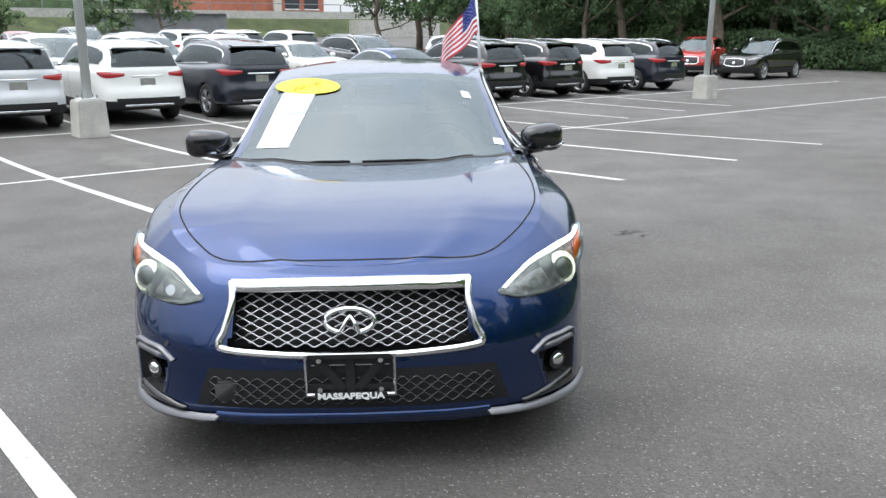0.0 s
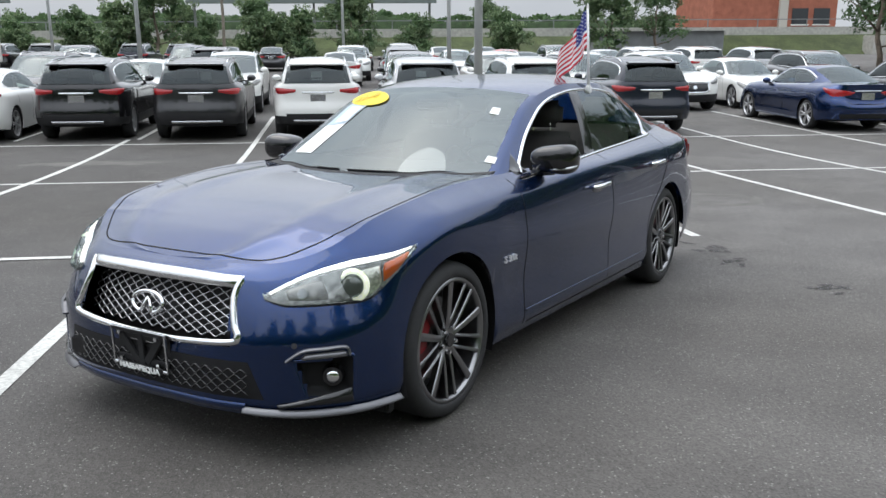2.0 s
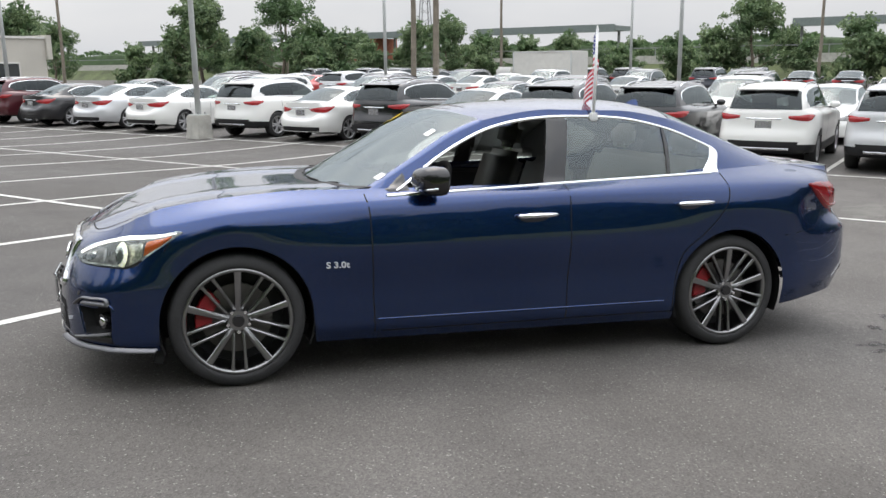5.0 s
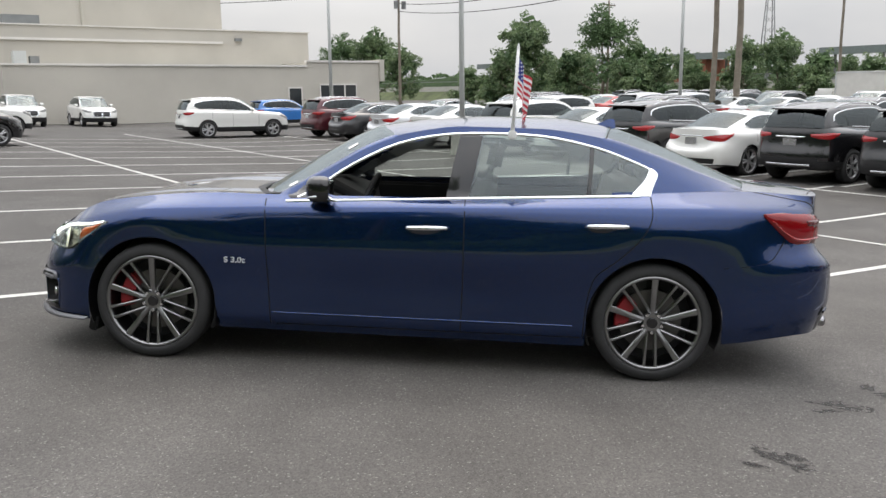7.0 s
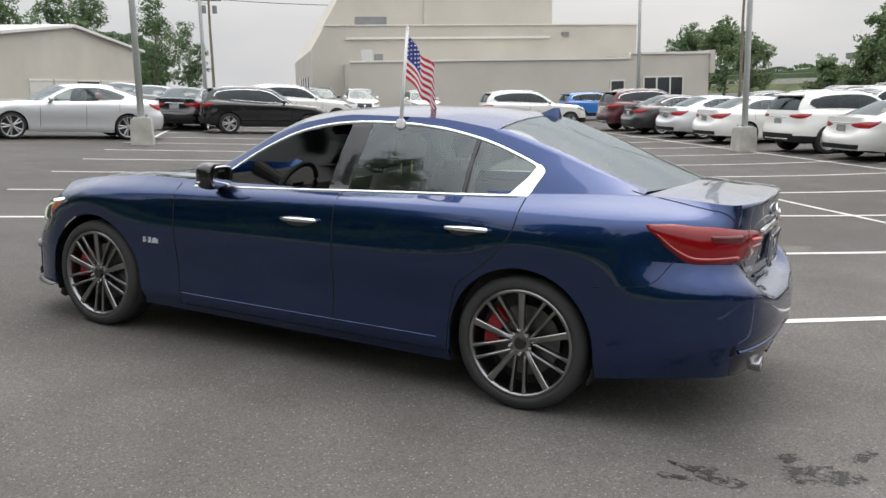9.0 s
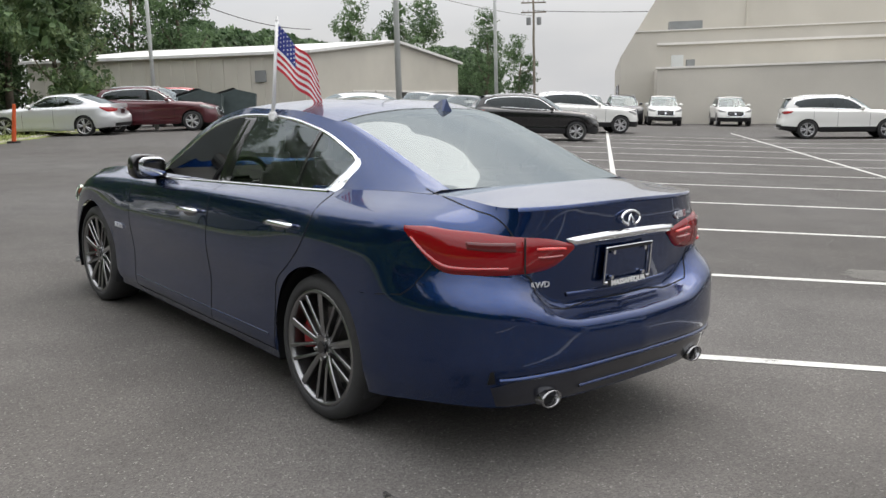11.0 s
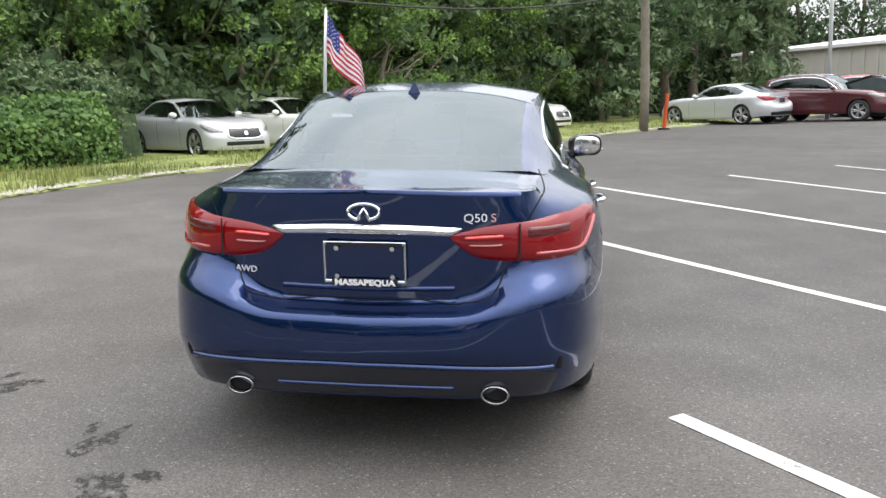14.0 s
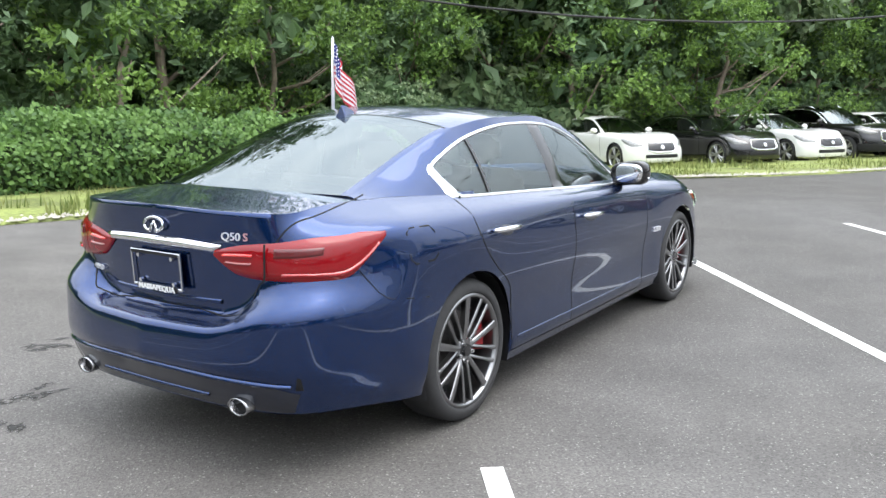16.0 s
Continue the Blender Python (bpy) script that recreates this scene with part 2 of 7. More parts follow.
# dark green with the shade inside dense foliage put into its colour
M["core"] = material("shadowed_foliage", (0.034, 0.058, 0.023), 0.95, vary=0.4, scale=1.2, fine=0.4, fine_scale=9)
M["blue"] = paint_material("deep_blue_metallic", (0.0031, 0.0240, 0.102), 0.20, 0.88, 0.26)
M["white"] = paint_material("pearl_white_paint", (0.74, 0.74, 0.71))
M["silver"] = paint_material("silver_paint", (0.56, 0.57, 0.58), 0.15, 0.35)
M["grey"] = paint_material("dark_grey_paint", (0.017, 0.017, 0.019), 0.2, 0.3)
M["black"] = paint_material("black_paint", (0.005, 0.005, 0.006), 0.0, 0.0, 0.2)
M["navy"] = paint_material("dark_navy_paint", (0.007, 0.010, 0.021), 0.2, 0.3)
M["maroon"] = paint_material("maroon_paint", (0.075, 0.010, 0.016), 0.2, 0.3)
M["red"] = paint_material("red_paint", (0.40, 0.025, 0.022))
M["brightblue"] = paint_material("bright_blue_paint", (0.02, 0.16, 0.48))
M["gloss_black"] = material("gloss_black_trim", (0.010, 0.010, 0.011), 0.12, coat=0.6)
M["plastic"] = material("black_plastic", (0.021, 0.021, 0.022), 0.5, vary=0.1, scale=6.0, spec=0.22)
# near-black for panel gaps; also paints the shade inside wheel wells and other hollows
M["gap_and_hollow"] = material("panel_gap", (0.004, 0.004, 0.005), 0.8)
M["chrome"] = material("chrome", (0.80, 0.81, 0.82), 0.07, 1.0)
M["satin"] = material("satin_silver", (0.62, 0.63, 0.65), 0.25, 1.0)
M["rim"] = material("machined_dark_alloy", (0.29, 0.29, 0.295), 0.28, 1.0, vary=0.08, scale=8)
M["rim_silver"] = material("silver_alloy", (0.50, 0.50, 0.51), 0.3, 0.9)
M["tyre"] = material("tyre_rubber", (0.030, 0.030, 0.031), 0.75, vary=0.12, scale=8.0, fine=0.1, fine_scale=80)
M["caliper"] = material("red_caliper", (0.27, 0.014, 0.018), 0.4)
M["disc"] = material("brake_disc", (0.14, 0.135, 0.13), 0.4, 0.9)
M["glass"] = glass_material("tinted_glass", (0.78, 0.84, 0.80), 1.95)
M["windscreen"] = glass_material("windscreen_glass", (0.46, 0.53, 0.51), 2.15)
M["privacy"] = glass_material("privacy_glass", (0.10, 0.11, 0.11), 1.6)
M["rearglass"] = glass_material("rear_window_glass", (0.26, 0.29, 0.29), 2.2)
M["lens"] = glass_material("clear_lens", (0.93, 0.94, 0.93), 1.45)
M["redlens"] = material("red_lamp_lens", (0.20, 0.003, 0.006), 0.08, coat=0.3)
M["amber"] = material("amber_reflector", (0.50, 0.09, 0.01), 0.2, coat=1.0)
M["lamp_white"] = material("lit_daytime_lamp", (1.0, 0.98, 0.90), 0.3, emit=1.8)
M["lamp_inner"] = material("lamp_housing", (0.24, 0.245, 0.24), 0.22, 0.65, vary=0.6, scale=45)
M["lit_rib"] = material("ribbed_lamp_chrome", (0.62, 0.63, 0.56), 0.22, 0.7, vary=0.6, scale=70)
M["badge_red"] = material("red_tinted_badge", (0.62, 0.36, 0.37), 0.25, 0.4)
M["rev_strip"] = material("pale_pink_lamp_strip", (0.40, 0.12, 0.12), 0.2, coat=0.5)
M["projector"] = material("projector_glass", (0.10, 0.11, 0.10), 0.05, 0.2, coat=1.0)
M["headliner"] = material("pale_headliner", (0.30, 0.29, 0.27), 0.9, vary=0.06, scale=5)
M["reflector"] = material("lamp_reflector", (0.24, 0.24, 0.235), 0.28, 0.45, vary=0.5, scale=35)
# weak emission puts the projector's scattered light into the bowl
M["lamp_bowl"] = material("lit_lamp_bowl", (0.85, 0.88, 0.70), 0.3, emit=0.40, vary=0.45, scale=60)
M["lip_grey"] = material("satin_grey_lip", (0.17, 0.17, 0.18), 0.30, 0.5, vary=0.06, scale=5)
M["mesh_dark"] = material("dark_chrome_mesh", (0.36, 0.36, 0.37), 0.25, 1.0)
M["redlens_far"] = material("bright_red_lamp_lens", (0.34, 0.011, 0.014), 0.10, coat=1.0)
M["led_red"] = material("red_led_strip", (0.60, 0.02, 0.015), 0.2, coat=1.0)
M["lamp_grey"] = material("smoky_lamp_section", (0.10, 0.012, 0.014), 0.12, coat=0.4)
M["leather"] = material("grey_leather", (0.13, 0.125, 0.12), 0.6, vary=0.1, scale=8, bump=0.1)
M["interior"] = material("dark_interior", (0.040, 0.040, 0.041), 0.7, vary=0.1, scale=8)
M["white_matte"] = material("white_paper", (0.80, 0.80, 0.79), 0.5)
M["pale_blue"] = material("pale_blue_print", (0.42, 0.52, 0.60), 0.5)
M["dark_yellow"] = material("dark_yellow_print", (0.60, 0.40, 0.02), 0.5)
M["yellow"] = material("yellow_sticker", (0.75, 0.58, 0.03), 0.5)
M["flag_red"] = material("flag_red", (0.55, 0.035, 0.055), 0.75)
M["flag_white"] = material("flag_white", (0.80, 0.80, 0.80), 0.75)
M["flag_blue"] = material("flag_blue", (0.035, 0.05, 0.24), 0.75)
M["orange"] = material("orange_vinyl", (0.62, 0.10, 0.03), 0.5)
M["wire"] = material("black_cable", (0.03, 0.03, 0.03), 0.7)
M["windowglass"] = material("dark_window", (0.02, 0.025, 0.028), 0.08, coat=0.5)
M["door_white"] = material("white_door", (0.60, 0.59, 0.55), 0.6, vary=0.05)
M["dirt"] = material("oil_stain", (0.024, 0.023, 0.022), 0.6, vary=0.3, scale=6)
_n, _l = M["dirt"].node_tree.nodes, M["dirt"].node_tree.links
_g, _t, _r = _n.new("ShaderNodeNewGeometry"), _n.new("ShaderNodeTexNoise"), _n.new("ShaderNodeMapRange")
_t.inputs["Scale"].default_value, _t.inputs["Detail"].default_value = 26.0, 6.0
_r.inputs["From Min"].default_value, _r.inputs["From Max"].default_value = 0.42, 0.60
_r.inputs["To Max"].default_value = 0.85
_l.new(_g.outputs["Position"], _t.inputs["Vector"])
_l.new(_t.outputs["Fac"], _r.inputs["Value"])
_l.new(_r.outputs["Result"], _n["Principled BSDF"].inputs["Alpha"])
M["pale_patch"] = material("pale_asphalt_patch", (0.115, 0.110, 0.100), 0.85, vary=0.2, scale=4, fine=0.25, fine_scale=80, bump=0.3)
M["shingle"] = material("green_container", (0.05, 0.07, 0.07), 0.6, vary=0.15)

# ---- helpers for building ----
def mesh_from(name, verts, faces, mat, smooth=True):
    me = bpy.data.meshes.new(name)
    me.from_pydata([tuple(map(float, v)) for v in verts], [], [tuple(map(int, f)) for f in faces])
    me.materials.append(mat)
    if smooth:
        me.polygons.foreach_set("use_smooth", [True] * len(me.polygons))
    me.update()
    return me


def part(name, bm, mat, parent=None, label="", smooth=False):
    """Links a bmesh or a mesh as one object, under a thing or a part where one is given."""
    if isinstance(bm, bmesh.types.BMesh):
        me = bpy.data.meshes.new(name)
        bm.to_mesh(me)
        bm.free()
        me.materials.append(mat)
        if smooth:
            me.polygons.foreach_set("use_smooth", [True] * len(me.polygons))
    else:
        me = bm
    ob = new(name, me)
    if parent is not None:
        ob.parent = parent
    if label:
        ob["label"] = label
    return ob


def bm_box(bm, sx, sy, sz, m=None, bevel=0.0, seg=2):
    r = bmesh.ops.create_cube(bm, size=1.0, matrix=(m or Matrix()) @ Matrix.Diagonal((sx, sy, sz, 1)))
    if bevel:
        es = list({e for v in r["verts"] for e in v.link_edges})
        bmesh.ops.bevel(bm, geom=es, offset=bevel, segments=seg, affect="EDGES")
    return bm


def box(sx, sy, sz, m=None, bevel=0.0, seg=2):
    return bm_box(bmesh.new(), sx, sy, sz, m, bevel, seg)


def bm_cone(bm, r1, r2, h, m=None, seg=16):
    """A cylinder or cone standing on z = 0."""
    bmesh.ops.create_cone(bm, cap_ends=True, segments=seg, radius1=r1, radius2=r2, depth=h,
                          matrix=(m or Matrix()) @ Matrix.Translation((0, 0, h / 2)))
    return bm


def cone(r1, r2, h, m=None, seg=16):
    return bm_cone(bmesh.new(), r1, r2, h, m, seg)


def tube_data(points, radius, sides=8, closed=False, flat=1.0):
    """Vertices and faces of a tube along points; radius may be a list, one for each point."""
    pts = [Vector(p) for p in points]
    n = len(pts)
    rad = radius if isinstance(radius, (list, tuple)) else [radius] * n
    verts, faces = [], []
    up = Vector((0, 0, 1))
    for i, p in enumerate(pts):
        a = pts[(i - 1) % n] if closed or i else pts[0]
        c = pts[(i + 1) % n] if closed or i < n - 1 else pts[-1]
        t = (c - a).normalized()
        ref = up if abs(t.z) < 0.95 else Vector((0, 1, 0))
        s = t.cross(ref).normalized()
        w = s.cross(t).normalized()
        for k in range(sides):
            ang = 2 * math.pi * k / sides
            verts.append(p + s * math.cos(ang) * rad[i] + w * math.sin(ang) * rad[i] * flat)
    for i in range(n if closed else n - 1):
        j = (i + 1) % n
        for k in range(sides):
            k2 = (k + 1) % sides
            faces.append((i * sides + k, i * sides + k2, j * sides + k2, j * sides + k))
    if not closed:
        faces.append(tuple(reversed(range(sides))))
        faces.append(tuple((n - 1) * sides + k for k in range(sides)))
    return verts, faces


def tube(name, points, radius, mat, parent=None, sides=8, closed=False, label=""):
    v, f = tube_data(points, radius, sides, closed)
    return part(name, mesh_from(name, v, f, mat), mat, parent, label)


def prism(outline, depth, axis="y"):
    """A bmesh of a flat outline (pairs) pushed to a depth along an axis."""
    bm = bmesh.new()
    put = {"y": lambda a, b, d: (a, d, b), "x": lambda a, b, d: (d, a, b), "z": lambda a, b, d: (a, b, d)}[axis]
    lo = [bm.verts.new(put(a, b, 0)) for a, b in outline]
    hi = [bm.verts.new(put(a, b, depth)) for a, b in outline]
    bm.faces.new(lo)
    bm.faces.new(list(reversed(hi)))
    n = len(lo)
    for i in range(n):
        bm.faces.new((lo[i], hi[i], hi[(i + 1) % n], lo[(i + 1) % n]))
    bmesh.ops.recalc_face_normals(bm, faces=bm.faces)
    return bm


def thing(name, m=None, label="", category="", group="", kind=""):
    ob = new(name)
    if m is not None:
        ob.matrix_basis = m
    return tagged(ob, label, category, group, kind)


# ---- the lot ----
GRID = radians(38.9)
UX, UY, VX, VY = math.cos(GRID), math.sin(GRID), math.sin(GRID), -math.cos(GRID)


def uv(u, v):
    """From the lot's own grid (u along the stalls, v across them) to the world's x and y."""
    return u * UX + v * VX, u * UY + v * VY


def ground(x, y):
    """Height of the lot: it falls gently from the trees, then levels out."""
    u, v = x * UX + y * UY, x * VX + y * VY
    q = max(0.0, -u - 6.5)
    w = max(0.0, min(u, 120.0) - 4.0)
    z = 0.0482 * max(-400, min(u, 4.0)) + (0.0482 * w - 0.0042 * w * w if w < 4.9 else 0.1353 + 0.007 * (w - 4.9))
    z += 0.0069 * max(-40.0, min(40.0, v)) + 0.012 * max(0.0, min(v, 40.0) - 4.0) * max(0.0, min(1.0, (u - 4.0) / 6.0))
    return z + (0.004 * q * q if q < 6 else 0.144 + 0.048 * (min(q, 393.5) - 6))


def on_ground(x, y, rz=0.0, dz=0.0):
    """A pose on the lot, leaning with its slope."""
    e = 0.6
    nrm = Vector((ground(x - e, y) - ground(x + e, y), ground(x, y - e) - ground(x, y + e), 2 * e)).normalized()
    q = Vector((0, 0, 1)).rotation_difference(nrm).to_matrix().to_4x4()
    return Matrix.Translation((x, y, ground(x, y) + dz)) @ q @ pose(0, 0, 0, 0, 0, rz)


def upright(x, y, rz=0.0, dz=0.0):
    return pose(x, y, ground(x, y) + dz, 0, 0, rz)


def build_ground():
    steps = list(np.concatenate([[-2500, -1200, -600, -300, -180, -120, -90], np.arange(-70, 71, 1.0), [90, 120, 180, 300, 600, 1200, 2500]]))
    n = len(steps)
    verts = []
    for a in steps:
        for b in steps:
            x, y = uv(a, b)
            verts.append((x, y, ground(x, y)))
    faces = [(i * n + j, i * n + j + 1, (i + 1) * n + j + 1, (i + 1) * n + j) for i in range(n - 1) for j in range(n - 1)]
    ob = part("ground", mesh_from("ground", verts, [f[::-1] for f in faces], M["asphalt"]), None)
    me = ob.data
    if me.polygons[0].normal.z < 0:
        me.flip_normals()
    tagged(ob, "worn grey asphalt of a sloping car park", "asphalt", kind="structure")


build_ground()


def strip(name, pts, width, mat, label, category, dz=0.004, kind="structure"):
    """A thin painted strip laid over the ground along a polyline."""
    dense = []
    for (x0, y0), (x1, y1) in zip(pts[:-1], pts[1:]):
        k = max(2, int(math.hypot(x1 - x0, y1 - y0) / 0.5))
        dense += [(x0 + (x1 - x0) * i / k, y0 + (y1 - y0) * i / k) for i in range(k)]
    dense.append(pts[-1])
    verts, faces = [], []
    for i, (x, y) in enumerate(dense):
        a, b = dense[max(0, i - 1)], dense[min(len(dense) - 1, i + 1)]
        tx, ty = b[0] - a[0], b[1] - a[1]
        ln = math.hypot(tx, ty)
        nx, ny = -ty / ln, tx / ln
        w = width * (0.5 + 0.05 * noise.noise((x * 3, y * 3, 0.0)))
        for s in (-1, 1):
            px, py = x + nx * w * s, y + ny * w * s
            verts.append((px, py, ground(px, py) + dz))
    for i in range(len(dense) - 1):
        faces.append((2 * i, 2 * i + 1, 2 * i + 3, 2 * i + 2))
    me = mesh_from(name, verts, faces, mat)
    if me.polygons[0].normal.z < 0:
        me.flip_normals()
    ob = part(name, me, mat)
    return tagged(ob, label, category, kind=kind)


STALL = "faded white painted stall line on asphalt"
for v, u0 in ((-17.7, -8.6), (-15.4, -8.5), (-12.7, -8.1), (-10.15, -2.35), (-7.5, -2.2), (-5.0, -2.15), (-2.55, -2.2), (-0.18, -2.2)):
    strip("stall_line", [uv(u0, v), uv(-19.0, v)], 0.098, M["line"], STALL, "road marking")
for k in range(11):
    v = 2.28 + 2.65 * k
    strip("stall_line", [uv(2.3 if k == 0 else 4.1, v), uv(-13.5, v)], 0.098, M["line"], STALL, "road marking")
for k in range(6):
    strip("stall_line", [uv(-13.5, 2.28 + 2.45 * k), uv(-18.5, 2.28 + 2.45 * k)], 0.098, M["line"], STALL, "road marking", dz=0.006)
strip("cross_line", [uv(-2.05, 2.28), uv(-2.05, 42)], 0.098, M["line"], "long white painted line across the stalls", "road marking", dz=0.008)
strip("cross_line", [uv(-7.35, -30), uv(-7.35, 34)], 0.098, M["line"], "long white painted line across the stalls", "road marking", dz=0.008)
strip("cross_line", [uv(-12.65, -32), uv(-12.65, 30)], 0.098, M["line"], "long white painted line across the stalls", "road marking", dz=0.008)
strip("cross_line", [uv(3.6, 20.0), uv(3.6, 29.5)], 0.098, M["line"], "long white painted line across the stalls", "road marking", dz=0.008)

# ---- cars ----
from mathutils.bvhtree import BVHTree


def spline(keys):
    """A smooth function through (place, value) keys; it overshoots nowhere."""
    xs = np.array([k[0] for k in keys], float)
    ys = np.array([k[1] for k in keys], float)
    d = np.diff(ys) / np.diff(xs)
    m = np.zeros_like(ys)
    m[0], m[-1] = d[0], d[-1]
    for i in range(1, len(xs) - 1):
        m[i] = 0 if d[i - 1] * d[i] <= 0 else 2 * d[i - 1] * d[i] / (d[i - 1] + d[i])

    def at(x):
        x = np.clip(np.asarray(x, float), xs[0], xs[-1])
        i = np.clip(np.searchsorted(xs, x) - 1, 0, len(xs) - 2)
        hh = xs[i + 1] - xs[i]
        t = (x - xs[i]) / hh
        return ((1 + 2 * t) * (1 - t) ** 2 * ys[i] + t * (1 - t) ** 2 * hh * m[i] + t * t * (3 - 2 * t) * ys[i + 1] + t * t * (t - 1) * hh * m[i + 1])
    return at


# Each row of the body: (station, inset, height). Stations run from the nose (0) round the side to the tail (17).
SEDAN = dict(
    plan=[(2.285, 0), (2.275, .28), (2.232, .51), (2.115, .72), (1.945, .845), (1.78, .888), (1.425, .907), (1.05, .905), (.75, .90),
          (-.35, .91), (-1.04, .91), (-1.425, .915), (-1.80, .914), (-2.06, .885), (-2.30, .808), (-2.45, .655), (-2.532, .35), (-2.555, 0)],
    rows=[
        [(0, .03, .195), (3, .02, .20), (5, .015, .215), (7, .05, .20), (9, .055, .19), (10, .05, .185), (12, .035, .235), (14, .05, .285), (17, .09, .28)],
        [(0, .0, .265), (3, .0, .265), (5, .0, .285), (7, .020, .29), (9, .022, .285), (10, .020, .285), (12, .008, .34), (14, .015, .39), (17, .045, .39)],
        [(0, .0, .40), (4, .0, .40), (5, .0, .42), (7, .020, .45), (9, .026, .45), (10, .020, .45), (12, .0, .48), (14, .0, .48), (17, .0, .48)],
        [(0, .008, .45), (3, .0, .47), (5, .008, .58), (7, .0, .67), (9, .0, .67), (10, .0, .67), (12, .006, .65), (13, .008, .655), (14, .006, .665), (15, .006, .655), (15.5, .010, .63), (16, .016, .604), (17, .018, .598)],
        [(0, .04, .58), (3, .04, .59), (4, .045, .63), (5, .018, .70), (6, .004, .79), (8, .012, .79), (9, .012, .82), (11, .003, .825), (12, .012, .81), (13, .044, .805), (14, .075, .800), (15, .102, .788), (15.35, .116, .765), (15.75, .136, .672), (16.1, .142, .648), (17, .143, .646)],
        [(0, .09, .70), (2, .105, .70), (3, .115, .715), (4, .085, .745), (5, .055, .79), (6, .036, .865), (8, .034, .885), (9, .036, .932), (11, .034, .948), (12, .040, .955), (13, .062, .958), (14, .100, .952), (15, .118, .945), (17, .122, .93)],
        [(0, .15, .735), (2, .155, .742), (3, .168, .775), (4, .165, .835), (5, .168, .885), (6, .172, .938), (7, .16, .966), (8, .14, .968), (9, .135, .99), (10, .145, 1.025), (11, .175, 1.05), (12, .235, 1.068), (13, .26, 1.07), (14, .216, 1.06), (15, .133, 1.055), (16, .116, 1.06), (17, .118, 1.065)],
    ],
    hood=[(.70, .965), (.95, .955), (1.25, .948), (1.65, .908), (1.96, .83), (2.135, .735)],
    deck=[(-2.445, 1.065), (-2.2, 1.082), (-2.0, 1.10), (-1.7, 1.11)], deck_at=-1.72, hood_at=.78,
    belt=[(.85, .94), (.67, .945), (-.34, .985), (-1.25, 1.034), (-1.5, 1.064), (-1.72, 1.079), (-1.95, 1.084)],
    # the roof's edge line: x, half width, height; then the height on the middle line and the bow of the section
    edge=[(.74, .715, .955), (.45, .655, 1.12), (.20, .61, 1.265), (.0, .595, 1.335), (-.35, .60, 1.385), (-.75, .605, 1.385), (-1.1, .58, 1.345), (-1.4, .57, 1.26), (-1.7, .575, 1.155), (-1.92, .59, 1.085)],
    mid=[(.74, .955), (.45, 1.145), (.20, 1.30), (.05, 1.372), (-.2, 1.42), (-.55, 1.446), (-.85, 1.446), (-1.12, 1.41), (-1.4, 1.315), (-1.7, 1.19), (-1.92, 1.095)],
    bow=[(.74, .20), (.2, .17), (.0, .12), (-.4, 0), (-.9, -.03), (-1.2, -.08), (-1.92, -.12)],
    header=.06, rear_header=-1.13, glass_top=1.0, ends=(.74, -1.92),
    axles=(1.425, -1.425), wheel=(.335, .266, .23), arch=.377, arches=((1.425, .373, .340), (-1.425, .373, .338)), track=.888)

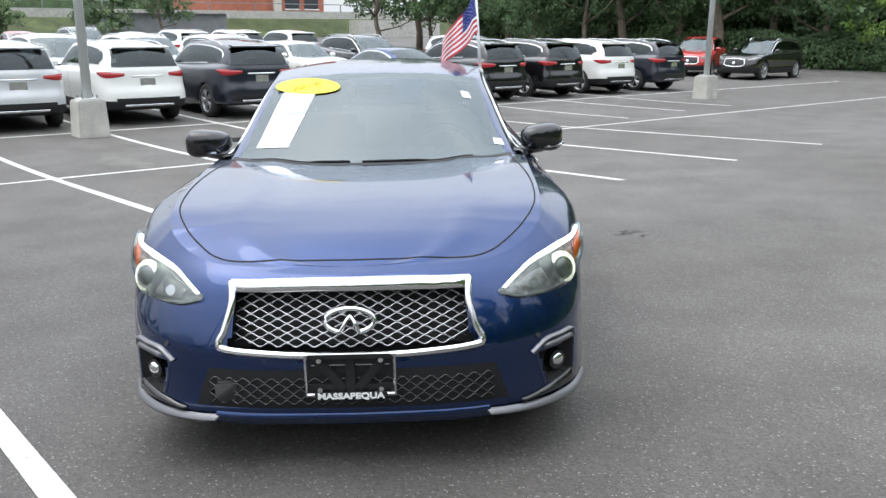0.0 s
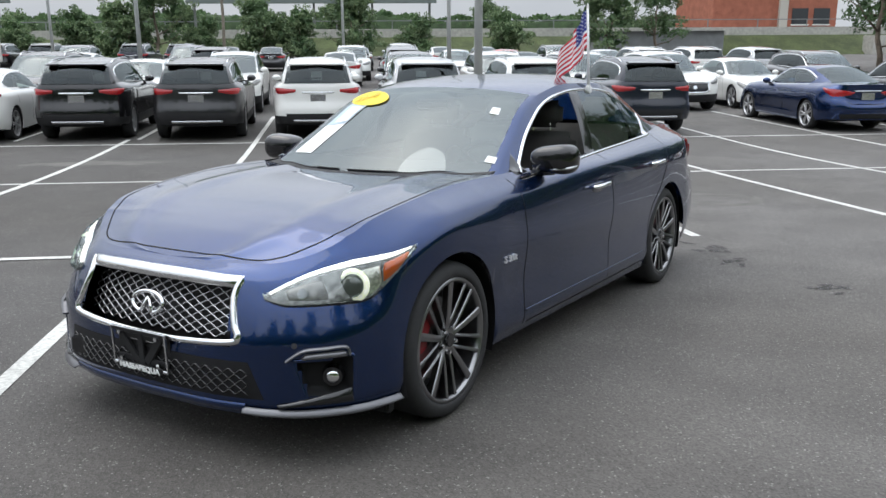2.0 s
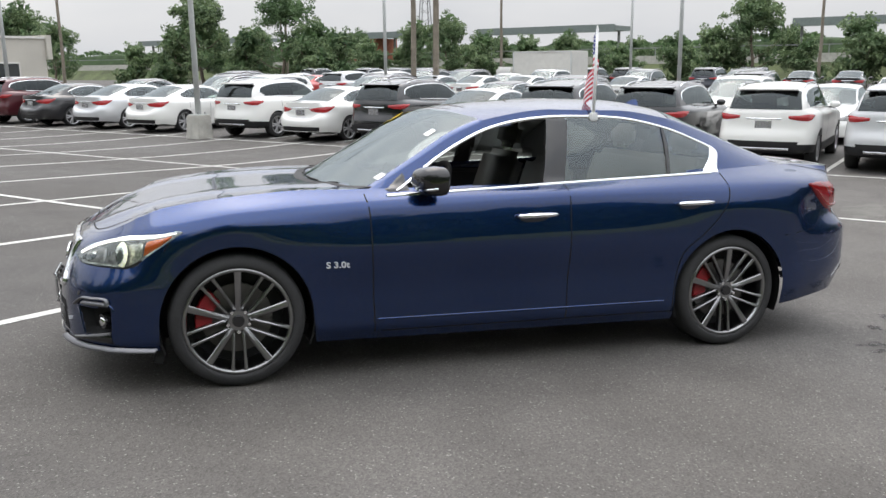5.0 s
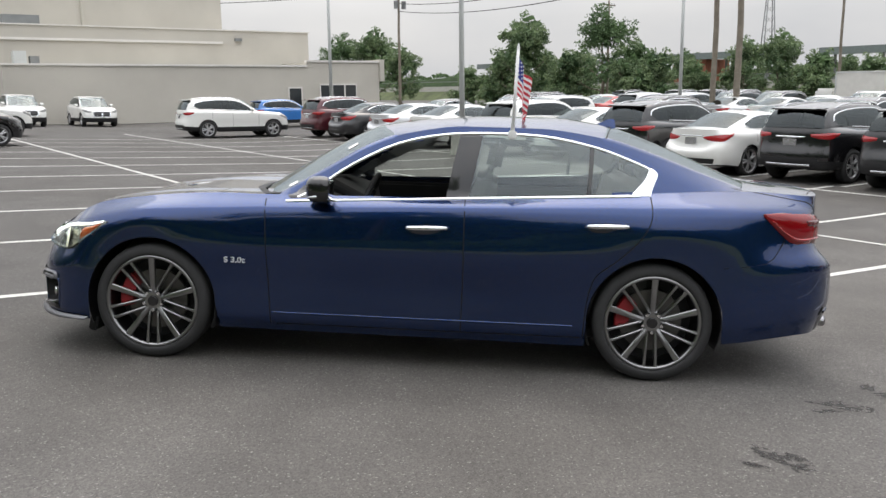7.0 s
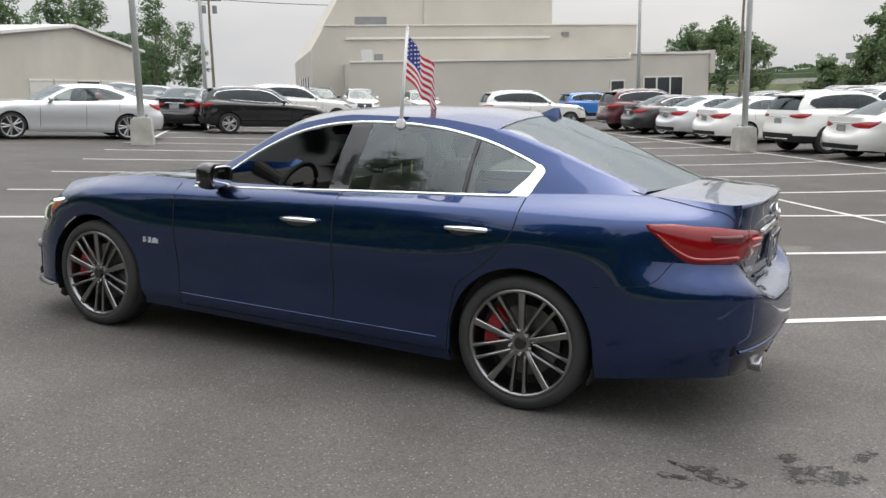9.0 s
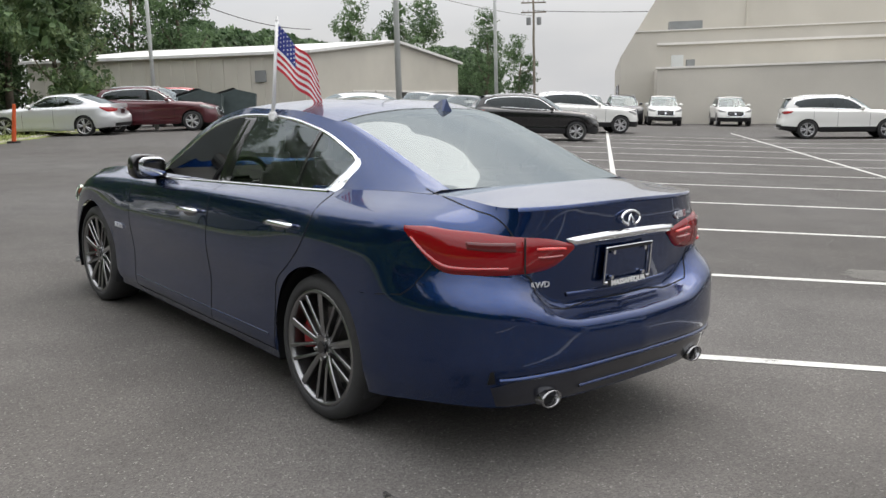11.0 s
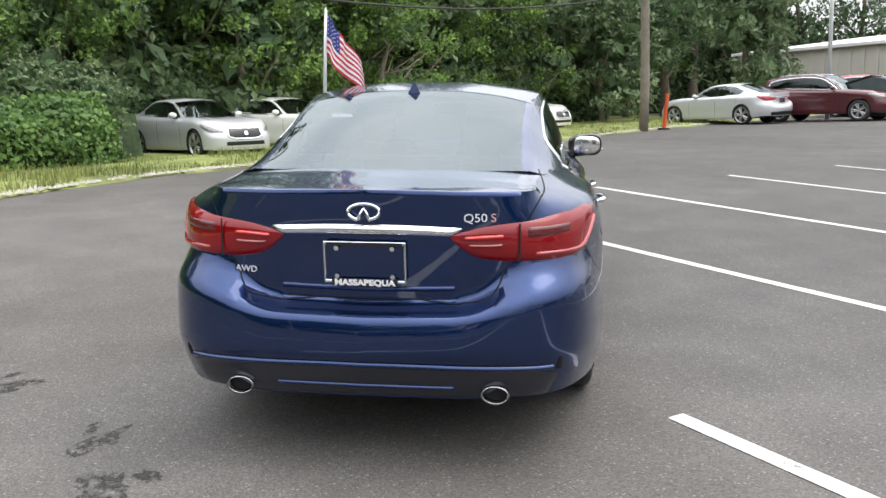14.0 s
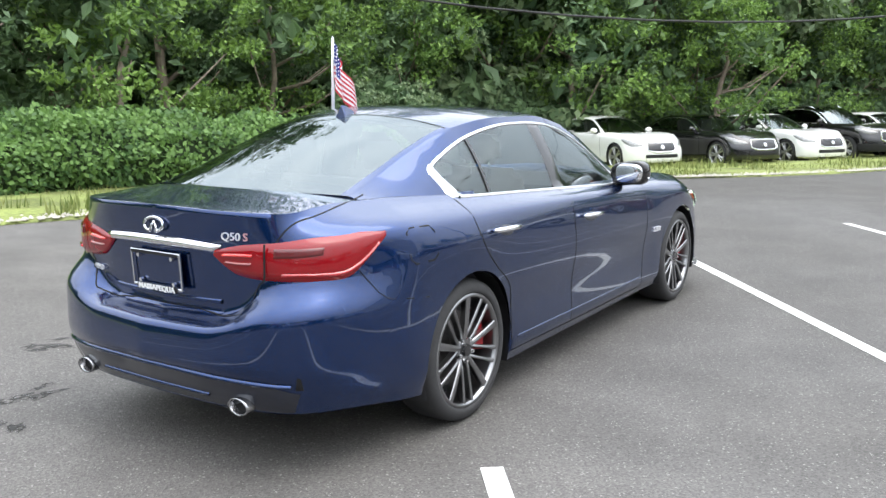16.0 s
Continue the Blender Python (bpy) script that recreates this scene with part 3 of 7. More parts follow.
SUV = dict(
    plan=[(2.28, 0), (2.27, .28), (2.22, .50), (2.10, .70), (1.95, .84), (1.80, .90), (1.40, .93), (1.0, .93), (.70, .925),
          (-.35, .93), (-1.0, .93), (-1.40, .935), (-1.80, .92), (-2.05, .89), (-2.20, .83), (-2.31, .68), (-2.37, .36), (-2.385, 0)],
    rows=[
        [(0, .05, .26), (3, .04, .27), (5, .03, .30), (7, .04, .27), (9, .045, .26), (10, .04, .26), (12, .04, .32), (14, .04, .34), (17, .05, .34)],
        [(0, .01, .34), (5, .01, .36), (7, .01, .38), (10, .01, .38), (12, .01, .40), (14, .01, .44), (17, .01, .44)],
        [(0, .0, .48), (5, .0, .50), (7, .02, .55), (10, .02, .55), (12, .0, .56), (17, .0, .56)],
        [(0, .01, .56), (5, .0, .66), (7, .0, .78), (10, .0, .78), (12, .0, .72), (14, .015, .68), (17, .02, .68)],
        [(0, .04, .72), (3, .04, .72), (4, .02, .76), (6, .0, .90), (9, .005, .94), (11, .005, .94), (13, .03, .86), (15, .055, .82), (17, .07, .82)],
        [(0, .08, .86), (3, .09, .87), (4, .06, .89), (6, .03, .98), (9, .012, 1.03), (11, .012, 1.06), (13, .04, 1.06), (15, .07, 1.05), (17, .09, 1.05)],
        [(0, .16, .91), (3, .17, .93), (4, .16, .97), (6, .16, 1.05), (7, .15, 1.08), (8, .14, 1.085), (9, .14, 1.10), (10, .15, 1.13), (12, .16, 1.17), (13, .14, 1.17), (14, .11, 1.16), (15, .10, 1.15), (17, .12, 1.15)],
    ],
    hood=[(.70, 1.08), (.95, 1.075), (1.3, 1.06), (1.7, 1.02), (2.0, .96), (2.12, .91)],
    deck=[(-2.265, 1.15), (-2.2, 1.16), (-2.0, 1.17)], deck_at=-2.02, hood_at=.75,
    belt=[(.85, 1.06), (-.34, 1.10), (-1.2, 1.14), (-1.95, 1.15), (-2.3, 1.15)],
    edge=[(.78, .73, 1.075), (.5, .69, 1.26), (.2, .655, 1.46), (.0, .64, 1.54), (-.4, .64, 1.60), (-1.0, .64, 1.60), (-1.6, .62, 1.56), (-1.95, .61, 1.50), (-2.1, .63, 1.38), (-2.2, .68, 1.16)],
    mid=[(.78, 1.075), (.5, 1.29), (.2, 1.50), (.05, 1.575), (-.3, 1.64), (-.8, 1.66), (-1.4, 1.63), (-1.95, 1.565), (-2.1, 1.42), (-2.2, 1.16)],
    bow=[(.78, .20), (.2, .17), (.0, .12), (-.4, 0), (-1.2, 0), (-1.9, -.06), (-2.2, -.06)],
    header=.06, rear_header=-1.97, glass_top=1.0, ends=(.78, -2.2),
    axles=(1.40, -1.40), wheel=(.365, .25, .235), arch=.405, arches=((1.40, .405, .365), (-1.40, .405, .365)), track=.915)


class Body:
    """The sheet metal of one car as fine grids, from its spec."""

    def __init__(self, spec, cols=240, sub=6, tops=26, fine=True):
        self.spec = spec
        plan = spec["plan"]
        ks = range(len(plan))
        fx, fy = spline([(k, plan[k][0]) for k in ks]), spline([(k, plan[k][1]) for k in ks])
        s = np.linspace(0, len(plan) - 1, cols)
        # more columns round the wheel arches
        xs = fx(s)
        extra = []
        grid = np.linspace(0, len(plan) - 1, 4000)
        gx = fx(grid)
        n_arch = 31 if fine else 15
        for ax, ra, _ in spec["arches"]:
            for a in np.linspace(0, math.pi, n_arch):
                extra.append(np.interp(-(ax + ra * math.cos(a)), -gx, grid))
        s = np.unique(np.round(np.concatenate([s, extra]), 4))
        self.s = s
        x, y = fx(s), fy(s)
        dx, dy = np.gradient(x, s), np.gradient(y, s)
        ln = np.hypot(dx, dy)
        nx, ny = dy / ln, -dx / ln           # inwards
        flip = np.sign(nx * (0 - x) * 0.2 + ny * (0 - y) + 1e-9)
        nx, ny = np.where(np.abs(y) < 0.02, -np.sign(x), nx * flip), np.where(np.abs(y) < 0.02, 0, ny * flip)
        ins = [spline([(k, i) for k, i, _ in row]) for row in spec["rows"]]
        hts = [spline([(k, z) for k, _, z in row]) for row in spec["rows"]]
        r = np.linspace(0, len(ins) - 1, (len(ins) - 1) * sub + 1)
        I = np.array([f(s) for f in ins])
        Z = np.array([f(s) for f in hts])
        P = np.zeros((len(s), len(r), 3))
        for c in range(len(s)):
            fi, fz = spline(list(enumerate(I[:, c]))), spline(list(enumerate(Z[:, c])))
            iv, zv = fi(r), fz(r)
            zb = 0.0
            for ax, ra, za in spec["arches"]:
                q = ra ** 2 - (x[c] - ax) ** 2
                if q >= -1e-6:
                    zb = max(zb, za + math.sqrt(max(q, 0)))
            low = zv < zb
            if zb and low.any():
                ib = np.interp(zb, zv, iv)
                iv, zv = np.where(low, ib, iv), np.where(low, zb, zv)
            P[c, :, 0], P[c, :, 1], P[c, :, 2] = x[c] + nx[c] * iv, y[c] + ny[c] * iv, zv
        P[0, :, 1] = P[-1, :, 1] = 0
        self.P, self.tops = P, tops

    def quads(self):
        """Quads of the left half of the sides, as arrays of four corners."""
        P = self.P
        a, b, c, d = P[:-1, :-1], P[1:, :-1], P[1:, 1:], P[:-1, 1:]
        return [np.array(q) for q in zip(a.reshape(-1, 3), b.reshape(-1, 3), c.reshape(-1, 3), d.reshape(-1, 3))]

    def top(self, which):
        """The bonnet (front) or the boot lid (rear) as a grid across the car."""
        sp = self.spec
        T = self.P[:, -1]
        if which == "hood":
            L = T[T[:, 0] >= sp["hood_at"]]
            fc = spline(sorted(sp["hood"]))
        else:
            L = T[T[:, 0] <= sp["deck_at"]]
            fc = spline(sorted(sp["deck"]))
        w = np.linspace(-1, 1, self.tops * 2 + 1)
        G = np.zeros((len(L), len(w), 3))
        for i, p in enumerate(L):
            zc = float(fc(p[0]))
            k = 1 - np.abs(w) ** 2.4
            G[i, :, 0] = p[0]
            G[i, :, 1] = p[1] * w
            ridge = 0.010 * np.exp(-((np.abs(w) - 0.62) / 0.10) ** 2) * min(1, p[1] / 0.6) if which == "hood" else 0
            G[i, :, 2] = p[2] + (zc - p[2]) * k + ridge
        return G[:, ::-1]

    def cabin(self, n=90, m_side=22, m_top=20):
        """The upper body on a grid: rows along the car, columns from the left sill line over the roof to the right."""
        sp = self.spec
        ey, ez = spline(sorted((x, y) for x, y, _ in sp["edge"])), spline(sorted((x, z) for x, _, z in sp["edge"]))
        mid, bow, belt = spline(sorted(sp["mid"])), spline(sorted(sp["bow"])), spline(sorted(sp["belt"]))
        T = self.P[:, -1]
        o = np.argsort(T[:, 0])
        by = lambda x: np.interp(x, T[o, 0], T[o, 1])
        xs = np.linspace(sp["ends"][0], sp["ends"][1], n)
        xs = np.unique(np.concatenate([xs, [sp["header"], sp["rear_header"]]]))[::-1]
        self.cx = xs
        half = []
        for x in xs:
            yb, zb, ye, ze, zc, bw = float(by(x)) - .004, float(belt(x)) - .012, float(ey(x)), float(ez(x)), float(mid(x)), float(bow(x))
            zb = min(zb, ze - .004)
            col = []
            for t in np.linspace(0, 1, m_side):
                bulge = 0.018 * math.sin(math.pi * t) * min(1, (ze - zb) / .3)
                col.append((x, yb + (ye - yb) * t + bulge, zb + (ze - zb) * t))
            for t in np.linspace(0, 1, m_top)[1:]:
                w = 1 - t
                k = 1 - abs(w) ** 2.6
                col.append((x + bw * (1 - w * w), ye * w, ze + (zc - ze) * k))
            half.append(col)
        H = np.array(half)
        R = H[:, :-1][:, ::-1].copy()
        R[:, :, 1] *= -1
        self.m_side, self.m_top = m_side, m_top
        return np.concatenate([H, R], axis=1)


def weld(name, quads, mat, smooth=True, flip=False):
    """One mesh out of loose quads, with equal corners joined."""
    index, verts, faces = {}, [], []
    for q in quads:
        f = []
        for p in q:
            key = (round(float(p[0]), 4), round(float(p[1]), 4), round(float(p[2]), 4))
            if key not in index:
                index[key] = len(verts)
                verts.append(key)
            if index[key] not in f:
                f.append(index[key])
        if len(f) > 2:
            faces.append(f[::-1] if flip else f)
    return mesh_from(name, verts, faces, mat, smooth)


def mirrored(quads):
    return [q[::-1] * np.array([1, -1, 1]) for q in quads]


def grid_quads(G):
    a, b, c, d = G[:-1, :-1], G[1:, :-1], G[1:, 1:], G[:-1, 1:]
    return [np.array(q) for q in zip(a.reshape(-1, 3), b.reshape(-1, 3), c.reshape(-1, 3), d.reshape(-1, 3))]


def inside(poly, x, z):
    hit = False
    for (x0, z0), (x1, z1) in zip(poly, poly[1:] + poly[:1]):
        if (z0 > z) != (z1 > z) and x < (x1 - x0) * (z - z0) / (z1 - z0) + x0:
            hit = not hit
    return hit


def smooth_line(pts, n, closed=False):
    """A Catmull-Rom line through points."""
    p = [Vector(q) for q in pts]
    out = []
    m = len(p)
    spans = m if closed else m - 1
    for i in range(spans):
        p0, p1, p2, p3 = (p[(i - 1) % m], p[i], p[(i + 1) % m], p[(i + 2) % m]) if closed else (p[max(0, i - 1)], p[i], p[i + 1], p[min(m - 1, i + 2)])
        for k in range(n):
            t = k / n
            out.append(0.5 * ((2 * p1) + (p2 - p0) * t + (2 * p0 - 5 * p1 + 4 * p2 - p3) * t * t + (3 * p1 - p0 - 3 * p2 + p3) * t ** 3))
    if not closed:
        out.append(p[-1])
    return out


def ribbon(name, pts, tree, width, off, mat, parent, label="", closed=False, thick=0.0):
    """A thin band along pts, laid on the sheet metal at a small offset."""
    on, nr = [], []
    for p in pts:
        loc, nn, _, _ = tree.find_nearest(Vector(p))
        if nn.dot(Vector((loc.x, loc.y, loc.z - 0.7)) if abs(loc.y) > .05 or abs(loc.x) > 1 else Vector((0, 0, 1))) < 0:
            nn = -nn
        on.append(loc)
        nr.append(nn)
    verts, faces = [], []
    n = len(on)
    for i in range(n):
        a = on[(i - 1) % n] if closed else on[max(0, i - 1)]
        b = on[(i + 1) % n] if closed else on[min(n - 1, i + 1)]
        t = (b - a).normalized()
        sd = t.cross(nr[i]).normalized() * width / 2
        base = on[i] + nr[i] * off
        if thick:
            verts += [on[i] - sd, base - sd * .6, base + sd * .6, on[i] + sd]
        else:
            verts += [base - sd, base + sd]
    k = 4 if thick else 2
    for i in range(n if closed else n - 1):
        j = (i + 1) % n
        for q in range(k - 1):
            faces.append((i * k + q, i * k + q + 1, j * k + q + 1, j * k + q))
    return part(name, mesh_from(name, verts, faces, mat), mat, parent, label)


def patch(name, upper, lower, tree, off, mat, parent, n=24, m=8, label="", bulge=0.0, both=True):
    """A skin between an upper and a lower line, laid on the sheet metal and raised a little, with a turned-in rim."""
    up, lo = smooth_line(upper, n), smooth_line(lower, n)
    k = min(len(up), len(lo))
    rows = []
    for i in range(k):
        a, b = up[i], lo[i]
        col = []
        for j in range(m + 1):
            t = j / m
            loc, nn, _, _ = tree.find_nearest(a.lerp(b, t))
            if nn.dot(Vector((loc.x, loc.y, loc.z - 0.6))) < 0:
                nn = -nn
            u = i / (k - 1)
            rim = 0 if j in (0, m) or i in (0, k - 1) else 1
            col.append(loc + nn * (off * (0.15 + 0.85 * rim) + bulge * rim * math.sin(math.pi * t) * math.sin(math.pi * min(1, max(0, u)))))
        rows.append(col)
    G = np.array([[tuple(p) for p in c] for c in rows])
    i, j = k // 2, m // 2
    out = Vector(G[i + 1, j] - G[i - 1, j]).cross(Vector(G[i, min(m, j + 1)] - G[i, j - 1]))
    c = Vector(G[i, j])
    return part(name, weld(name, grid_quads(G), mat, flip=out.dot(Vector((c.x, c.y, c.z - 0.6))) < 0), mat, parent, label)


def recess(name, upper, lower, tree, depth, mat, parent, n=8, m=14, label=""):
    """A hollow let into the sheet metal between two lines, with walls that fall from its rim."""
    up, lo = smooth_line(upper, n), smooth_line(lower, n)
    k = min(len(up), len(lo))
    G = np.zeros((k, m + 1, 3))
    for i in range(k):
        for j in range(m + 1):
            t, u = j / m, i / (k - 1)
            loc, nn, _, _ = tree.find_nearest(up[i].lerp(lo[i], t))
            if nn.dot(Vector((loc.x, loc.y, 0))) < 0:
                nn = -nn
            edge = min(1, min(t, 1 - t) / .14, min(u, 1 - u) / .14)
            G[i, j] = loc - nn * (depth * edge - .001)
    return part(name, weld(name, grid_quads(G), mat), mat, parent, label)


def wheel_part(spec, parent, x, side, mats, fine):
    """A wheel as a part of its car: tyre, rim, spokes, hub, brake disc."""
    R, rr, wd = spec["wheel"]
    y = spec["track"] * side
    wheel = new("wheel")
    wheel.parent = parent
    wheel.matrix_basis = pose(x, y, R, 0, 0, 0 if side > 0 else 180)
    key = (id(spec), fine, mats[0].name)
    if key not in WHEELS:
        seg = 56 if fine else 24
        prof = [(rr, -.015), (rr + .006, -.004), (rr + .02, .0), (R - .028, -.004), (R - .008, -.018), (R, -.05), (R, -wd + .05), (R - .012, -wd + .015), (rr + .01, -wd), (rr, -wd + .02)]

        def lathe(profile, seg):
            vs, fs = [], []
            for i in range(seg):
                a = 2 * math.pi * i / seg
                vs += [(r * math.cos(a), d, r * math.sin(a)) for r, d in profile]
            k = len(profile)
            for i in range(seg):
                j = (i + 1) % seg
                fs += [(i * k + q, i * k + q + 1, j * k + q + 1, j * k + q) for q in range(k - 1)]
            return vs, fs
        tv, tf = lathe(prof, seg)
        rim_prof = [(rr + .004, -.012), (rr - .004, -.004), (rr - .014, -.006), (rr - .020, -.03), (rr - .03, -wd + .03), (rr - .03, -wd + .015)]
        rv, rf = lathe(rim_prof, seg)
        disc = cone(rr * .66, rr * .66, .022, pose(0, -.10, 0, 90, 0, 0), 40 if fine else 16)
        n_sp = 15 if fine else 10

        def spoke_mesh(sec):
            """A faceted spoke along r: each row gives radius, half width, depth of the face and the ridge's height."""
            bm, ring = bmesh.new(), []
            for r, hw, d, rise in sec:
                ring.append([bm.verts.new(p) for p in ((r, d - .004, -hw), (r, d, -hw * .72), (r, d + rise, hw * .10), (r, d, hw * .78), (r, d - .004, hw), (r, d - .034, hw * .7), (r, d - .034, -hw * .7))])
            for a, b in zip(ring[:-1], ring[1:]):
                for q in range(7):
                    bm.faces.new((a[q], a[(q + 1) % 7], b[(q + 1) % 7], b[q]))
            bm.faces.new(ring[0])
            bm.faces.new(ring[-1][::-1])
            bmesh.ops.recalc_face_normals(bm, faces=bm.faces)
            me = bpy.data.meshes.new("spoke")
            bm.to_mesh(me)
            bm.free()
            me.materials.append(mats[0])
            return me
        sme = spoke_mesh([(.040, .017, -.034, .004), (.075, .0135, -.026, .004), (.13, .0150, -.018, .003), (.20, .0165, -.012, .002), (rr - .010, .0185, -.008, .001)])
        thin = spoke_mesh([(.055, .0100, -.036, .003), (.09, .0078, -.027, .003), (.16, .0078, -.019, .003), (.22, .0088, -.013, .002), (rr - .010, .0105, -.009, .001)])
        dme = bpy.data.meshes.new("brake_disc")
        disc.to_mesh(dme)
        disc.free()
        dme.materials.append(M["disc"])
        hub = cone(.066, .058, .018, pose(0, -.046, 0, -90, 0, 0), 5 if fine else 24)
        hme = bpy.data.meshes.new("hub")
        hub.to_mesh(hme)
        hub.free()
        hme.materials.append(mats[0])
        cap = cone(.031, .028, .012, pose(0, -.026, 0, -90, 0, 0), 24)
        cme = bpy.data.meshes.new("hub_cap")
        cap.to_mesh(cme)
        cap.free()
        cme.materials.append(M["gloss_black"] if fine else M["satin"])
        back = cone(rr - .025, rr - .025, .01, pose(0, -.16, 0, 90, 0, 0), 24)
        bme = bpy.data.meshes.new("backing_plate")
        back.to_mesh(bme)
        back.free()
        bme.materials.append(M["plastic"])
        nut = cone(.0105, .009, .016, pose(0, -.020, 0, -90, 0, 0), 6)
        nme = bpy.data.meshes.new("wheel_nut")
        nut.to_mesh(nme)
        nut.free()
        nme.materials.append(M["chrome"])
        WHEELS[key] = (mesh_from("tyre", tv, tf, M["tyre"]), mesh_from("rim", rv, rf, mats[0]), sme, hme, cme, dme, bme, nme, n_sp, thin)
    tyre, rim, sme, hme, cme, dme, bme, nme, n_sp, thin = WHEELS[key]
    part("tyre", tyre, None, wheel, "black rubber tyre")
    part("rim", rim, None, wheel)
    part("hub", hme, None, wheel)
    part("hub_cap", cme, None, wheel)
    part("backing_plate", bme, None, wheel)
    if fine:
        part("brake_disc", dme, None, wheel)
        for k in range(5):
            o = part("wheel_nut", nme, None, wheel)
            a = math.radians(54 + 72 * k)
            o.matrix_basis = pose(.054 * math.cos(a), -.012, .054 * math.sin(a))
    for k in range(n_sp):
        o = part("spoke", sme if not fine or k % 3 == 0 else thin, None, wheel)
        if not fine:
            o.matrix_basis = pose(0, 0, 0, 0, 360 * (k // 2) / 5 + (k % 2 - .5) * 30, 0)
        elif k % 3 == 0:
            o.matrix_basis = pose(0, 0, 0, 0, -90 - 72 * (k // 3), 0)
        else:
            sd = 1 if k % 3 == 1 else -1
            o.matrix_basis = pose(0, 0, 0, 0, -54 - 72 * (k // 3), 0) @ pose(0, 0, .021 * sd, 0, -2.6 * sd, 0)
    return wheel


WHEELS = {}

# ---- the blue saloon ----
def build_saloon(name, paint, m, label, fine=True, open_window=True):
    sp = SEDAN
    car = thing(name, m, label, "car")
    body = Body(sp) if fine else Body(sp, 70, 2, 8, False)
    side = body.quads()
    hood, deck = grid_quads(body.top("hood")), grid_quads(body.top("deck"))
    C = body.cabin() if fine else body.cabin(44, 10, 8)
    ms = body.m_side
    full = side + mirrored(side) + hood + deck + grid_quads(C)
    tree_me = weld("shape", full, paint)
    tree = BVHTree.FromPolygons([v.co.copy() for v in tree_me.vertices], [tuple(p.vertices) for p in tree_me.polygons])
    bpy.data.meshes.remove(tree_me)

    CORNER = [(.662, .415), (.725, .418), (.808, .425), (.808, .282), (.745, .278), (.700, .285)]

    # which panel a piece of the side belongs to; the openings in the nose are left out
    def panel(q):
        c = q.mean(axis=0)
        x, y, z = c
        ay = abs(y)
        if x > 2.0 and .466 < z < .672 and ay < .40 + (.672 - z) * .12:
            return None
        if x > 2.0 and .285 < z < .385 and ay < .50:
            return None
        if x > 1.9 and inside(CORNER, ay, z):
            return None
        if x > 1.78 or (x > 1.45 and z < .2):
            return "front_bumper" if z < .72 or x > 1.95 else "front_wing"
        if x > .765:
            return "front_wing"
        if x > -.352:
            return "front_door" if z > .235 else "sill"
        if x > -1.39 and (z - .36) * .52 + (-1.05 - x) < .0 + .36 * (1 if z > .36 else 0) * 0 + (0 if z < .36 else 0) or x > -1.06:
            return "rear_door" if z > .235 else "sill"
        if x < -2.02 and z < .80 and not (ay < .52 and z > .645):
            return "rear_bumper"
        if x < -2.02 and ay < .57:
            return "boot_face"
        return "rear_wing"
    sets = {}
    for q in side:
        k = panel(q)
        if k:
            sets.setdefault(k, []).append(q)
    both = {"front_bumper", "rear_bumper", "boot_face"}
    for k, qs in sets.items():
        if k in both:
            if k == "boot_face":
                continue
            part(k, weld(k, qs + mirrored(qs), paint), paint, car)
        else:
            part(k, weld(k, qs, paint), paint, car)
            part(k, weld(k, mirrored(qs), paint), paint, car)
    part("bonnet", weld("bonnet", hood, paint), paint, car)
    part("boot_lid", weld("boot_lid", deck + sets["boot_face"] + mirrored(sets["boot_face"]), paint), paint, car)

    # upper body: roof, screens, window frames
    ncols = C.shape[1]
    win = [(.60, .957), (.38, 1.10), (.20, 1.205), (.04, 1.275), (-.15, 1.322), (-.42, 1.347), (-.75, 1.343), (-1.05, 1.295), (-1.27, 1.225), (-1.40, 1.165),
           (-1.36, 1.10), (-1.29, 1.045), (-.35, .996)]
    groups = {"roof": [], "windscreen": [], "rear_window": [], "side_frame": [], "front_glass": [], "rear_glass": [], "quarter_glass": [], "b_pillar": []}
    for i in range(C.shape[0] - 1):
        for j in range(ncols - 1):
            q = np.array([C[i, j], C[i + 1, j], C[i + 1, j + 1], C[i, j + 1]])
            xm = (body.cx[i] + body.cx[i + 1]) / 2
            jj = min(j, ncols - 2 - j)
            c = q.mean(axis=0)
            if jj >= ms - 1:
                t = jj - (ms - 1)
                rim = 1 if fine else 0
                if xm > sp["header"]:
                    k = "windscreen" if t >= rim else "side_frame"
                elif xm < sp["rear_header"]:
                    k = "rear_window" if t >= rim and xm > sp["ends"][1] + .012 else "side_frame"
                else:
                    k = "roof"
            elif inside(win, c[0], c[2]):
                lean = (c[2] - 1.0) * .19
                if c[0] > -.255 - lean:
                    k = "front_glass"
                elif c[0] > -.365 - lean:
                    k = "b_pillar"
                elif c[0] > -1.045 - (c[2] - 1.02) * .07:
                    k = "rear_glass"
                else:
                    k = "quarter_glass"
            else:
                k = "side_frame"
            groups[k].append(q)
    left = lambda qs, s: [q for q in qs if q[:, 1].mean() * s > 0]
    part("roof", weld("roof", groups["roof"], paint), paint, car)
    if fine:
        for s in (1, -1):
            side = lambda x, z: tree.ray_cast(Vector((x, 2.0 * s, z)), Vector((0, -s, 0)))[0]
            patch("pillar_cover", [side(-.246 - (z - 1) * .19, z) for z in (.985, 1.08, 1.18, 1.28, 1.330)], [side(-.374 - (z - 1) * .19, z) for z in (.985, 1.08, 1.18, 1.28, 1.332)], tree, .004, M["gloss_black"], car, 5, 3, "gloss black door pillar cover")
        part("headliner", weld("headliner", [q * np.array([1, .97, 1]) - np.array([0, 0, .028]) for q in groups["roof"]], M["headliner"]), None, car, "pale cloth headliner")
